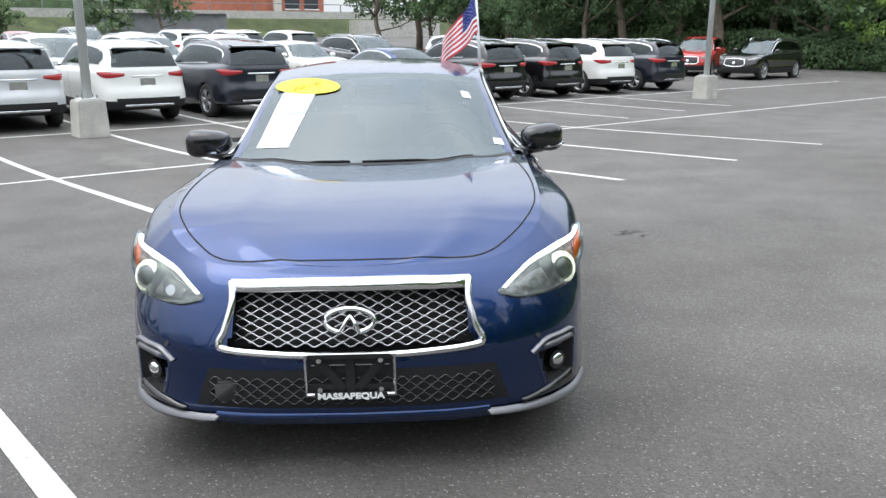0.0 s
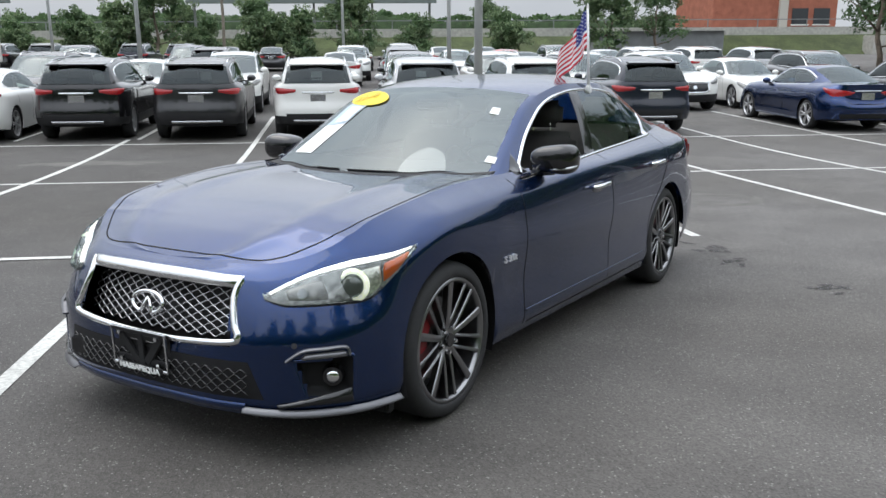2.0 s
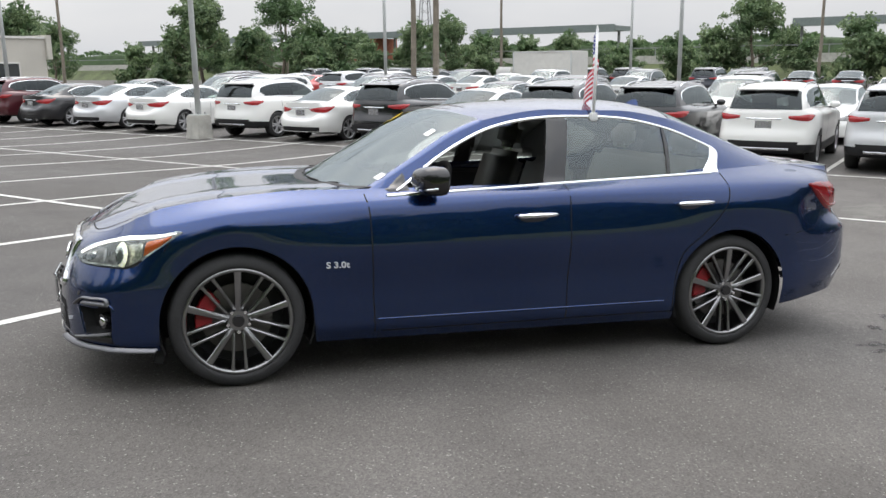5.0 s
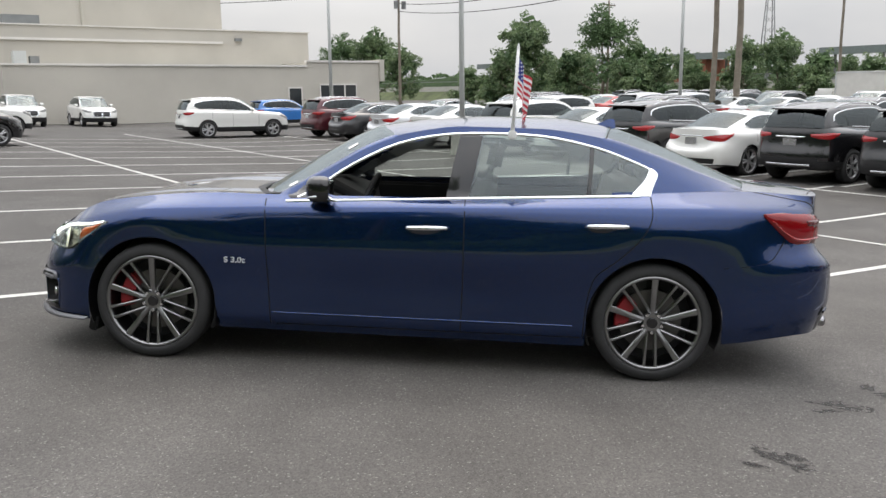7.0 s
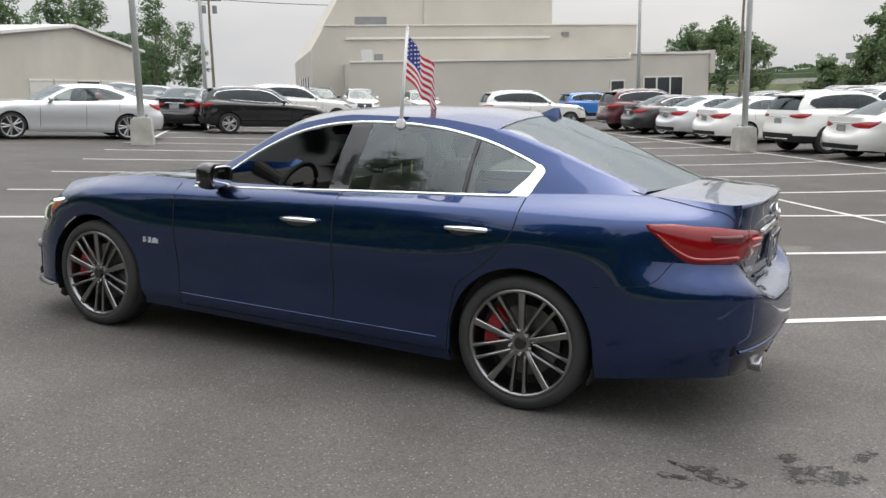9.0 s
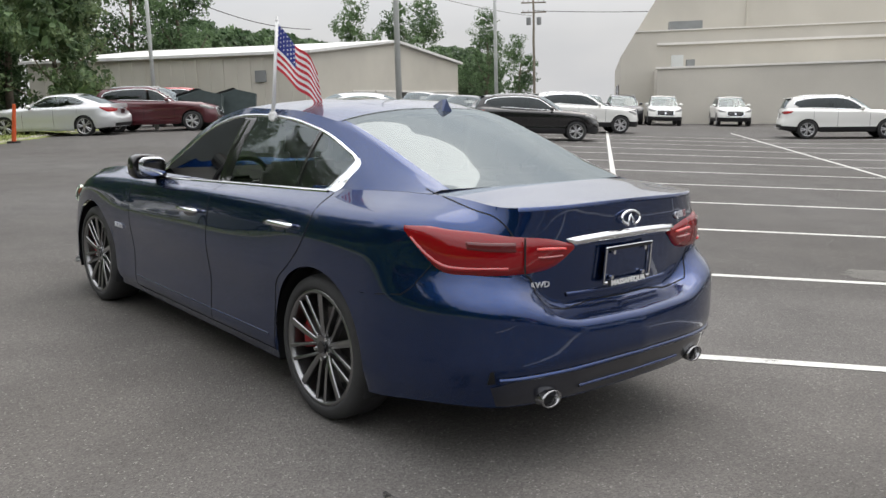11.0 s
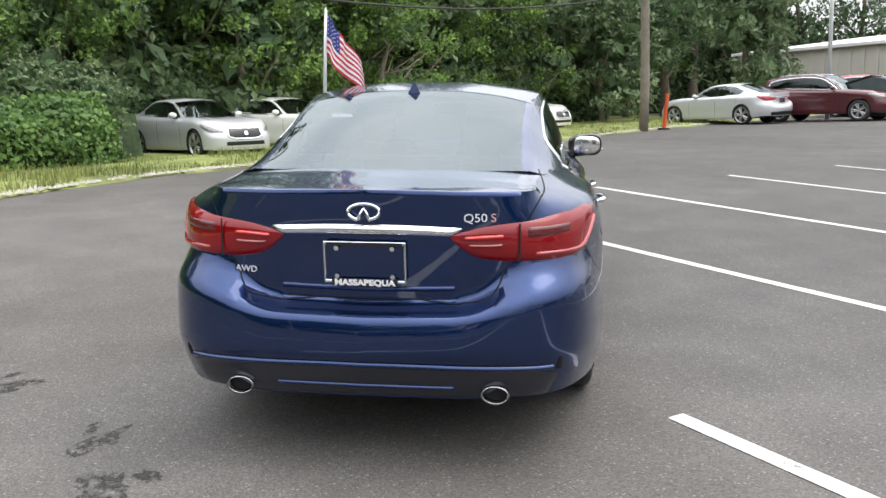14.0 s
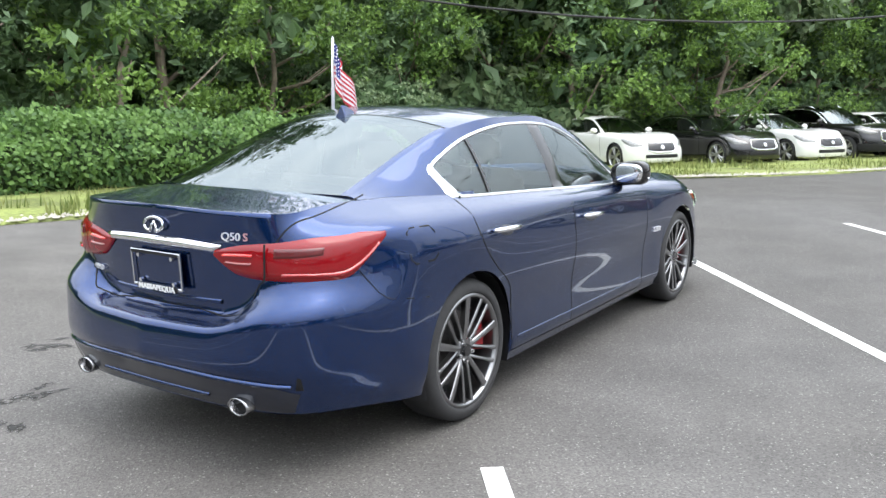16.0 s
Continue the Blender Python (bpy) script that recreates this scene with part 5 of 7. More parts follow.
        part("tip_wall", mesh_from("tip_wall", vs, fs, M["mesh_dark"]), None, tip)
        # dark disc near the mouth paints the unlit inside of the pipe
        part("tip_dark", cone(.04, .04, .005, pose(.022, 0, 0, 0, -90, 0) @ Matrix.Diagonal((.92, 1.18, 1, 1)), 28), M["gap_and_hollow"], tip)
        patch("corner_vent", f([(-2.395, .722, .446), (-2.385, .734, .444)]), f([(-2.395, .712, .392), (-2.375, .738, .388)]), tree, .004, M["gap_and_hollow"], car, 6, 4, "black slit at the bumper corner")
    for y in (-.30, -.10, .10, .30):
        part("diffuser_fin", prism([(-2.47, .300), (-2.30, .255), (-2.28, .30), (-2.46, .33)], .012), M["plastic"], car).location.y = y
    ribbon("lid_crease", [tail(y, .688 + .004 * (y / .33) ** 2) for y in np.linspace(-.33, .33, 21)], tree, .020, .007, paint, car, thick=.01)
    # antenna fin
    v = [(-1.13, 0, 1.405), (-1.27, .035, 1.385), (-1.27, -.035, 1.385), (-1.26, 0, 1.452), (-1.225, 0, 1.45)]
    part("antenna_fin", mesh_from("antenna_fin", v, [(0, 1, 4), (1, 3, 4), (0, 4, 2), (2, 4, 3), (1, 2, 3)], paint, False), None, car)
    # mirrors
    for s in (1, -1):
        mir = new("door_mirror")
        mir.parent = car
        mir.matrix_basis = pose(.445, .893 * s, 1.02)
        bm = bmesh.new()
        bmesh.ops.create_uvsphere(bm, u_segments=28, v_segments=18, radius=1.0)
        for q in bm.verts:
            x, y, z = q.co
            x = math.copysign(abs(x) ** .75, x)
            y = math.copysign(abs(y) ** .65, y)
            z = math.copysign(abs(z) ** .70, z)
            q.co = Vector((max(x, -.55) * .085 + (-.02 * s * y * s), y * .115, z * (.072 + .012 * y * s)))
        part("mirror_shell", bm, M["gloss_black"], mir, "gloss black mirror housing", smooth=True)
        bm = bmesh.new()
        bmesh.ops.create_uvsphere(bm, u_segments=28, v_segments=18, radius=1.0)
        for q in bm.verts:
            x, y, z = q.co
            q.co = Vector((x * .01 - .052, math.copysign(abs(y) ** .65, y) * .098, math.copysign(abs(z) ** .7, z) * .058))
        part("mirror_glass", bm, M["chrome"], mir, "mirror glass", smooth=True)
        tube("mirror_strip", [(.062, -.05 * s, -.048), (.066, .03 * s, -.046), (.040, .095 * s, -.040), (.0, .117 * s, -.032)], .008, M["satin"], mir, 8)
        tube("mirror_arm", [(.02, -.16 * s, -.075), (.02, -.07 * s, -.06), (.01, .0, -.05)], [.026, .028, .03], M["gloss_black"], mir, 10)
        patch("mirror_foot", [side_y(x, z, s) for x, z in ((.66, .965), (.60, 1.0), (.545, 1.045))], [side_y(x, z, s) for x, z in ((.64, .952), (.59, .955), (.53, .96))], tree, .006, M["gloss_black"], car, 6, 4)
    # door handles
    for s in (1, -1):
        for hx, hz in ((-.145, .826), (-1.135, .872)):
            loc = side_y(hx, hz, s)
            hd = new("door_handle")
            hd.parent = car
            hd["label"] = "chrome door handle"
            hd.matrix_basis = Matrix.Translation(loc) @ pose(0, 0, 0, 0, 1.5, 0)
            dish = bmesh.new()
            bmesh.ops.create_uvsphere(dish, u_segments=20, v_segments=10, radius=1, matrix=Matrix.Translation((.005, 0, -.017)) @ Matrix.Diagonal((.092, .006, .033, 1)))
            # the dish bulges; navy in place of body paint gives a recess's shade
            part("handle_dish", dish, M["navy"] if fine else paint, hd, smooth=True)
            tube("grip", [(-.125, .008 * s, 0), (-.110, .030 * s, .002), (-.06, .040 * s, .003), (.04, .040 * s, .003), (.098, .030 * s, .002), (.115, .006 * s, 0)], [.008, .012, .0135, .0135, .012, .008], M["chrome"], hd, 10)
    # lettering on the front wings
    for s in (1, -1):
        mt3 = Matrix.Translation(side_y(.935, .588, s) + Vector((0, .007 * s, 0))) @ (pose(0, 0, 0, 90, 0, 180) if s > 0 else pose(0, 0, 0, 90, 0, 0))
        word(car, "S 3.0t", .044, mt3, M["letter"], 1.2, .004, .0008)
    # wipers, scuttle
    patch("scuttle", [(.80 + .20 * (1 - w * w), .70 * w, .985) for w in np.linspace(-1, 1, 9)], [(.74 + .20 * (1 - w * w), .70 * w, .96) for w in np.linspace(-1, 1, 9)], tree, .004, M["plastic"], car, 4, 3)
    for ya, yb in ((-.60, -.10), (-.04, .50)):
        pts = [tree.find_nearest(Vector((.945 - .19 * (y / .7) ** 2, y, .985)))[0] + Vector((.002, 0, .004)) for y in np.linspace(ya, yb, 11)]
        tube("wiper", pts, .005, M["plastic"], car, 6)
    # interior
    part("cabin_floor", box(2.7, 1.36, .06, pose(-.35, 0, .30)), M["interior"], car)
    for s in (1, -1):
        part("door_card", box(2.1, .05, .60, pose(-.35, .74 * s, .64), .02), M["interior"], car)
    dash = prism([(.30, .70), (.34, .92), (.55, .99), (.90, .955), (.85, .55), (.35, .5)], 1.40)
    bmesh.ops.translate(dash, verts=dash.verts, vec=(0, -.70, 0))
    part("dashboard", dash, M["interior"], car)

    def seat(x, y, w, rear=False):
        st = new("seat")
        st.parent = car
        st.matrix_basis = pose(x, y, 0)
        part("cushion", box(.52, w, .16, pose(.05, 0, .50, 0, -6, 0), .05, 3), M["leather"], st, smooth=True)
        part("backrest", box(.14, w, .62, pose(-.27, 0, .80, 0, -18, 0), .055, 3), M["leather"], st, smooth=True)
        for k in ((-.5, .5) if rear and w > 1 else (0,)):
            part("headrest", box(.09, .27, .17, pose(-.395, k * .75, 1.20, 0, -12, 0), .04, 3), M["leather"], st, smooth=True)
            for q in (-.06, .06):
                part("headrest_post", cone(.006, .006, .10, pose(-.38, k * .75 + q, 1.06), 8), M["chrome"], st)
    seat(-.12, .37, .50)
    seat(-.12, -.37, .50)
    seat(-1.0, 0, 1.25, True)
    part("rear_shelf", box(.55, 1.20, .04, pose(-1.62, 0, 1.03)), M["interior"], car)
    if fine:
        sw = new("steering_wheel")
        sw.parent = car
        sw.matrix_basis = pose(.27, .37, .90, 0, -24, 0)
        tube("wheel_rim", [(0, .185 * math.cos(a), .185 * math.sin(a)) for a in np.linspace(0, 2 * math.pi, 41)[:-1]], .016, M["plastic"], sw, 10, True)
        part("wheel_hub", box(.04, .15, .12, None, .02), M["plastic"], sw)
        for a in (0, 180, 270):
            part("wheel_spoke", box(.02, .14, .035, pose(0, 0, 0, a, 0, 0) @ pose(0, .105, 0), .006), M["satin"], sw)
        part("column", cone(.04, .05, .3, pose(.02, 0, 0, 0, 90, 0), 14), M["plastic"], sw)
        part("inner_mirror", box(.03, .24, .065, pose(.17, 0, 1.27, 0, 8, 0), .02, 3), M["plastic"], car)
        # stickers on the windscreen
        def on_screen(y, t):
            """A spot on the windscreen: y across, t from the foot (0) to the head (1)."""
            h = tree.ray_cast(Vector((1.6, y, .97 + t * .36 + .35)), Vector((-1, 0, -.35)).normalized())
            return h[0]

        def sticker(nm, corners, mat, lab, lift=.0025):
            vs, fs = [], []
            n = 7
            A, B, Cc, D = [Vector(c) for c in corners]
            for i in range(n + 1):
                for j in range(n + 1):
                    y, t = A.lerp(B, i / n).lerp(D.lerp(Cc, i / n), j / n).to_2d()
                    p = on_screen(y, t)
                    nn = tree.find_nearest(p)[1]
                    vs.append(p + (nn if nn.z > 0 else -nn) * lift)
            for i in range(n):
                for j in range(n):
                    fs.append((i * (n + 1) + j, (i + 1) * (n + 1) + j, (i + 1) * (n + 1) + j + 1, i * (n + 1) + j + 1))
            return part(nm, mesh_from(nm, vs, fs, mat), None, car, lab)
        sticker("price_sheet", [(-.59, .02, 0), (-.42, -.02, 0), (-.318, 1.033, 0), (-.505, 1.16, 0)], M["white_matte"], "white window sheet with printed text")
        sticker("print_block", [(-.535, .607, 0), (-.36, .62, 0), (-.322, 1.02, 0), (-.503, 1.14, 0)], M["pale_blue"], "pale blue printed block on the sheet", .005)
        sticker("print_field", [(-.468, .66, 0), (-.366, .66, 0), (-.336, .99, 0), (-.448, 1.04, 0)], M["white_matte"], "", .0075)
        sticker("inspection_sticker", [(.472, .96, 0), (.520, .95, 0), (.506, 1.09, 0), (.464, 1.10, 0)], M["white_matte"], "small white inspection sticker")
        sticker("registration_sticker", [(.62, .03, 0), (.672, .02, 0), (.662, .14, 0), (.615, .15, 0)], M["white_matte"], "small white registration sticker")
        vs, fs = [], []
        for k in range(1, 7):
            for i in range(40):
                a = 2 * math.pi * i / 40
                p = on_screen(-.376 + .19 * k / 6 * math.cos(a), 1.235 + (.19 * math.sin(a) - .10 * math.cos(a)) * k / 6)
                nn = tree.find_nearest(p)[1]
                vs.append(p + (nn if nn.z > 0 else -nn) * .007)
        for k in range(5):
            fs += [(k * 40 + i, k * 40 + 40 + i, k * 40 + 40 + (i + 1) % 40, k * 40 + (i + 1) % 40) for i in range(40)]
        fs.append(tuple(range(40)))
        part("year_sticker", mesh_from("year_sticker", vs, fs, M["yellow"], False), None, car, "oval yellow year sticker")
        cc = sum((Vector(v) for v in vs[:40]), Vector()) / 40
        nn = tree.find_nearest(cc)[1]
        nn = nn if nn.z > 0 else -nn
        across = (Vector((0, 1, 0)) - nn * nn.y).normalized()
        up = nn.cross(across)
        face = Matrix((across, up, nn)).transposed().to_4x4()
        word(car, "2018", .085, Matrix.Translation(cc + nn * .006 - up * .028) @ face @ pose(0, 0, 0, 0, 0, 6), M["dark_yellow"], 1.0)
    return car, tree


def word(parent, text, size, m, mat, stretch=1.0, extrude=0.0006, bold=0.0):
    """Lettering in the built-in face, turned into a mesh."""
    cu = bpy.data.curves.new("lettering", "FONT")
    cu.body, cu.size, cu.extrude, cu.align_x, cu.resolution_u = text, size, extrude, "CENTER", 3
    cu.offset = bold
    tmp = bpy.data.objects.new("lettering", cu)
    scene.collection.objects.link(tmp)
    me = bpy.data.meshes.new_from_object(tmp.evaluated_get(bpy.context.evaluated_depsgraph_get()))
    bpy.data.objects.remove(tmp)
    me.materials.clear()
    me.materials.append(mat)
    ob = new("lettering", me)
    if parent is not None:
        ob.parent = parent
    ob.matrix_basis = m @ Matrix.Diagonal((stretch, 1, 1, 1))
    return ob


build_saloon("saloon_car", M["blue"], TILT.copy(), "dark blue metallic four-door saloon car with dark alloy wheels")

# ---- parked cars ----
def build_parked(name, spec, paint, label, group, face=True, cladding=False, rails=False):
    """A parked car of the lot with fewer parts than the blue one."""
    car = thing(name, None, label, "car", group)
    suv = spec is SUV
    body = Body(spec, 64, 2, 7, False)
    side = body.quads()
    C = body.cabin(40, 9, 7)
    ms = body.m_side
    ncols = C.shape[1]
    full = side + mirrored(side) + grid_quads(body.top("hood")) + grid_quads(body.top("deck")) + grid_quads(C)
    tree_me = weld("shape", full, paint)
    tree = BVHTree.FromPolygons([v.co.copy() for v in tree_me.vertices], [tuple(p.vertices) for p in tree_me.polygons])
    bpy.data.meshes.remove(tree_me)
    low = [q for q in side if cladding and q[:, 2].mean() < (.47 if suv else .0)]
    high = [q for q in side if not (cladding and q[:, 2].mean() < (.47 if suv else .0))]
    if suv:
        win = [(.62, 1.09), (.38, 1.27), (.16, 1.41), (-.05, 1.49), (-.4, 1.54), (-1.0, 1.54), (-1.5, 1.50), (-1.82, 1.42), (-1.90, 1.30), (-1.70, 1.19), (-.35, 1.13)]
    else:
        win = [(.60, .957), (.38, 1.10), (.04, 1.275), (-.15, 1.322), (-.42, 1.347), (-.75, 1.343), (-1.05, 1.295), (-1.40, 1.165), (-1.29, 1.045), (-.35, .996)]
    g = {"skin": [], "windscreen": [], "rear_window": [], "left": [], "right": []}
    for i in range(C.shape[0] - 1):
        for j in range(ncols - 1):
            q = np.array([C[i, j], C[i + 1, j], C[i + 1, j + 1], C[i, j + 1]])
            xm, jj, c = (body.cx[i] + body.cx[i + 1]) / 2, min(j, ncols - 2 - j), q.mean(axis=0)
            if jj >= ms - 1 and xm > spec["header"]:
                g["windscreen"].append(q)
            elif jj >= ms - 1 and xm < spec["rear_header"] and xm > spec["ends"][1] + .03:
                g["rear_window"].append(q)
            elif jj < ms - 1 and inside(win, c[0], c[2]):
                g["left" if c[1] > 0 else "right"].append(q)
            else:
                g["skin"].append(q)
    part("body", weld("body", high, paint), paint, car)
    car.children[0].data.name = "body"
    part("body_side", weld("body_side", mirrored(high), paint), paint, car)
    part("bonnet", weld("bonnet", grid_quads(body.top("hood")), paint), paint, car)
    part("tail_panel", weld("tail_panel", grid_quads(body.top("deck")), paint), paint, car)
    part("roof", weld("roof", g["skin"], paint), paint, car)
    if low:
        part("cladding", weld("cladding", low, M["plastic"]), None, car)
        part("cladding", weld("cladding", mirrored(low), M["plastic"]), None, car)
    part("windscreen", weld("windscreen", g["windscreen"], M["glass"]), None, car)
    part("rear_window", weld("rear_window", g["rear_window"], M["privacy"]), None, car)
    for s in ("left", "right"):
        part("side_window", weld("side_window", g[s], M["privacy"] if suv else M["glass"]), None, car)
    H = spec["belt"][2][1]
    sy = lambda x, z, s: (tree.ray_cast(Vector((x, 2.0 * s, z)), Vector((0, -s, 0)))[0] or Vector((x, .9 * s, z)))
    for s in (1, -1):
        ribbon("window_trim", smooth_line([sy(x, z, s) for x, z in win[:-2]], 3), tree, .03, .006, M["chrome"], car, thick=.006)
        ribbon("belt_trim", [sy(x, spec["belt"][1][1] - .01 + (.6 - x) * .046, s) for x in np.linspace(.6, -1.3, 12)], tree, .02, .006, M["chrome"], car, thick=.006)
        for xx, top in ((.765, H - .03), (-.352, H), (-1.20, H)):
            ribbon("panel_gap", [sy(xx, z, s) for z in np.linspace(.32 if xx > -1 else .75, top - .03, 8)], tree, .010, .002, M["gap_and_hollow"], car)
    zoff = .13 if suv else 0
    yo = .03 if suv else 0
    for s in (1, -1):
        f = lambda pts: [(x, y * s, z) for x, y, z in pts]
        patch("headlamp", f([(2.11, .50, .60 + zoff * 1.6), (1.98, .68, .70 + zoff * 1.3), (1.68, .85 + yo, .80 + zoff)]), f([(2.1, .52, .56 + zoff * 1.5), (1.96, .74, .58 + zoff * 1.4), (1.72, .86 + yo, .74 + zoff)]), tree, .014, M["reflector"], car, 5, 3, "clear headlamp")
        if suv:
            patch("tail_lamp", f([(-1.92, .90, 1.07), (-2.16, .83, 1.085), (-2.28, .66, 1.06), (-2.31, .45, 1.04)]), f([(-1.95, .91, 1.02), (-2.15, .86, .95), (-2.28, .68, .95), (-2.31, .46, .985)]), tree, .016, M["redlens_far"], car, 5, 3, "red rear lamp")
        else:
            patch("tail_lamp", f([(-1.955, .815, .956), (-2.26, .73, .955), (-2.40, .45, .915), (-2.415, .315, .887)]), f([(-1.96, .815, .948), (-2.25, .765, .800), (-2.39, .46, .817), (-2.412, .32, .872)]), tree, .012, M["redlens_far"], car, 5, 3, "red rear lamp")
        mir = new("door_mirror")
        mir.parent = car
        mir.matrix_basis = pose(.50, (.90 + yo) * s, 1.02 + zoff)
        bm = bmesh.new()
        bmesh.ops.create_icosphere(bm, subdivisions=2, radius=1.0, matrix=Matrix.Diagonal((.075, .11, .075, 1)))
        part("mirror_shell", bm, paint, mir, smooth=True)
        part("mirror_arm", box(.05, .18, .03, pose(.01, -.08 * s, -.06)), M["plastic"], mir)
        if rails:
            pts = [(x, .60 * s, float(spline(sorted((a, c) for a, _, c in spec["edge"]))(x)) + .045) for x in np.linspace(.0, -1.7, 10)]
            pts[0] = (pts[0][0], pts[0][1], pts[0][2] - .04)
            pts[-1] = (pts[-1][0], pts[-1][1], pts[-1][2] - .04)
            tube("roof_rail", pts, .016, M["satin"], car, 6)
    nose = lambda y, z: (tree.ray_cast(Vector((3.2, y, z)), Vector((-1, 0, 0)))[0] or Vector((2.1, y, z)))
    tail = lambda y, z: (tree.ray_cast(Vector((-3.2, y, z)), Vector((1, 0, 0)))[0] or Vector((-2.4, y, z)))
    z0, z1 = (.56, .80) if suv else (.47, .68)
    patch("grille", [nose(y, z1) for y in np.linspace(-.40, .40, 5)], [nose(y, z0) for y in np.linspace(-.43, .43, 5)], tree, .010, M["gloss_black"], car, 4, 4, "dark front grille")
    ribbon("grille_surround", [nose(y, z) for y, z in ((-.42, z1 + .02), (-.45, z0 + .04), (-.3, z0 - .02), (0, z0 - .03), (.3, z0 - .02), (.45, z0 + .04), (.42, z1 + .02), (.2, z1 + .03), (0, z1 + .03), (-.2, z1 + .03), (-.42, z1 + .02))], tree, .04, .018, M["chrome"], car, "chrome grille surround", thick=.01)
    part("emblem", cone(.06, .055, .012, Matrix.Translation(nose(0, (z0 + z1) / 2)) @ pose(.01, 0, 0, 0, 70, 0), 14), M["satin"], car)
    patch("lower_intake", [nose(y, z0 - .08) for y in np.linspace(-.50, .50, 5)], [nose(y, z0 - .17) for y in np.linspace(-.5, .5, 5)], tree, .008, M["plastic"], car, 4, 3, "black lower intake")
    zp = .80 if not suv else .86
    part("number_plate", box(.012, .31, .155, Matrix.Translation(tail(0, zp)) @ pose(-.004, 0, 0)), M["white_matte"] if name == "car" else M["satin"], car, "blank plate holder")
    patch("boot_chrome_bar", [tail(y, zp + .13) for y in np.linspace(-.34, .34, 5)], [tail(y, zp + .10) for y in np.linspace(-.32, .32, 5)], tree, .014, M["chrome"], car, 4, 2, "chrome bar on the tail")
    patch("rear_valance", [tail(y, .42 + zoff) for y in np.linspace(-.66, .66, 7)], [tail(y, .30 + zoff * .6) for y in np.linspace(-.62, .62, 7)], tree, .010, M["plastic"], car, 3, 3, "black rear valance")
    if suv:
        ribbon("skid_plate", [tail(y, .40) for y in np.linspace(-.5, .5, 11)], tree, .06, .02, M["satin"], car, thick=.01)
        part("roof_spoiler", box(.24, 1.16, .03, pose(-2.03, 0, 1.545, 0, -6, 0), .012), paint, car)
        part("rear_wiper", box(.015, .34, .02, Matrix.Translation(Vector((-2.20, .1, 1.26)))), M["plastic"], car)
    part("underbody", box(4.0, 1.5, .12, pose(-.06, 0, .28 + zoff * .5), .02), M["plastic"], car)
    part("cabin_tub", box(2.3, 1.40, .60, pose(-.5, 0, .62 + zoff * .8), .05), M["interior"], car)
    for y in (-.37, .37):
        part("seat_back", box(.14, .5, .62, pose(-.35, y, .98 + zoff, 0, -14, 0), .05), M["leather"], car)
    # solid near-black blocks stand in for the shade under the arches
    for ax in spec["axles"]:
        part("wheel_well", box(.80, 1.62, .44, pose(ax, 0, .46 + zoff * .3)), M["gap_and_hollow"], car)
    for ax in spec["axles"]:
        for s in (1, -1):
            parked_wheel(spec, car, ax, s)
    return car


PW = {}


def parked_wheel(spec, car, x, s):
    R, rr, wd = spec["wheel"]
    if id(spec) not in PW:
        seg = 24
        def lathe(nm, prof, mat):
            vs, fs, k = [], [], len(prof)
            for i in range(seg):
                a = 2 * math.pi * i / seg
                vs += [(r * math.cos(a), d, r * math.sin(a)) for r, d in prof]
            for i in range(seg):
                fs += [(i * k + q, i * k + q + 1, ((i + 1) % seg) * k + q + 1, ((i + 1) % seg) * k + q) for q in range(k - 1)]
            return vs, fs
        tv, tf = lathe("tyre", [(rr, -.01), (rr + .02, 0), (R - .02, -.006), (R, -.04), (R, -wd + .03), (rr, -wd)], M["tyre"])
        rv, rf = lathe("rim", [(rr + .004, -.008), (rr - .012, -.006), (rr - .02, -.05), (rr - .03, -wd + .03)], M["rim_silver"])
        for k in range(10):
            a = 2 * math.pi * (k // 2) / 5 + (k % 2 - .5) * .36
            b = len(rv)
            for r, hw in ((.03, .022), (rr - .01, .022)):
                for w, d in ((-hw, -.03), (-hw * .5, -.016), (hw * .5, -.016), (hw, -.03)):
                    rv.append((r * math.cos(a) - w * math.sin(a), d, r * math.sin(a) + w * math.cos(a)))
            rf += [(b + q, b + q + 1, b + 5 + q, b + 4 + q) for q in range(3)]
        b = len(tv)
        tv += [((rr - .015) * math.cos(2 * math.pi * i / 20), -.075, (rr - .015) * math.sin(2 * math.pi * i / 20)) for i in range(20)]
        tf.append(tuple(range(b, b + 20)))
        b = len(rv)
        rv += [(.05 * math.cos(2 * math.pi * i / 12), -.014, .05 * math.sin(2 * math.pi * i / 12)) for i in range(12)]
        rf.append(tuple(range(b, b + 12)))
        PW[id(spec)] = (mesh_from("tyre", tv, tf, M["tyre"]), mesh_from("rim", rv, rf, M["rim_silver"]))
    w = new("wheel")
    w.parent = car
    w.matrix_basis = pose(x, spec["track"] * s, R, 0, 0, 0 if s > 0 else 180)
    for nm, me in zip(("tyre", "rim"), PW[id(spec)]):
        part(nm, me, None, w)


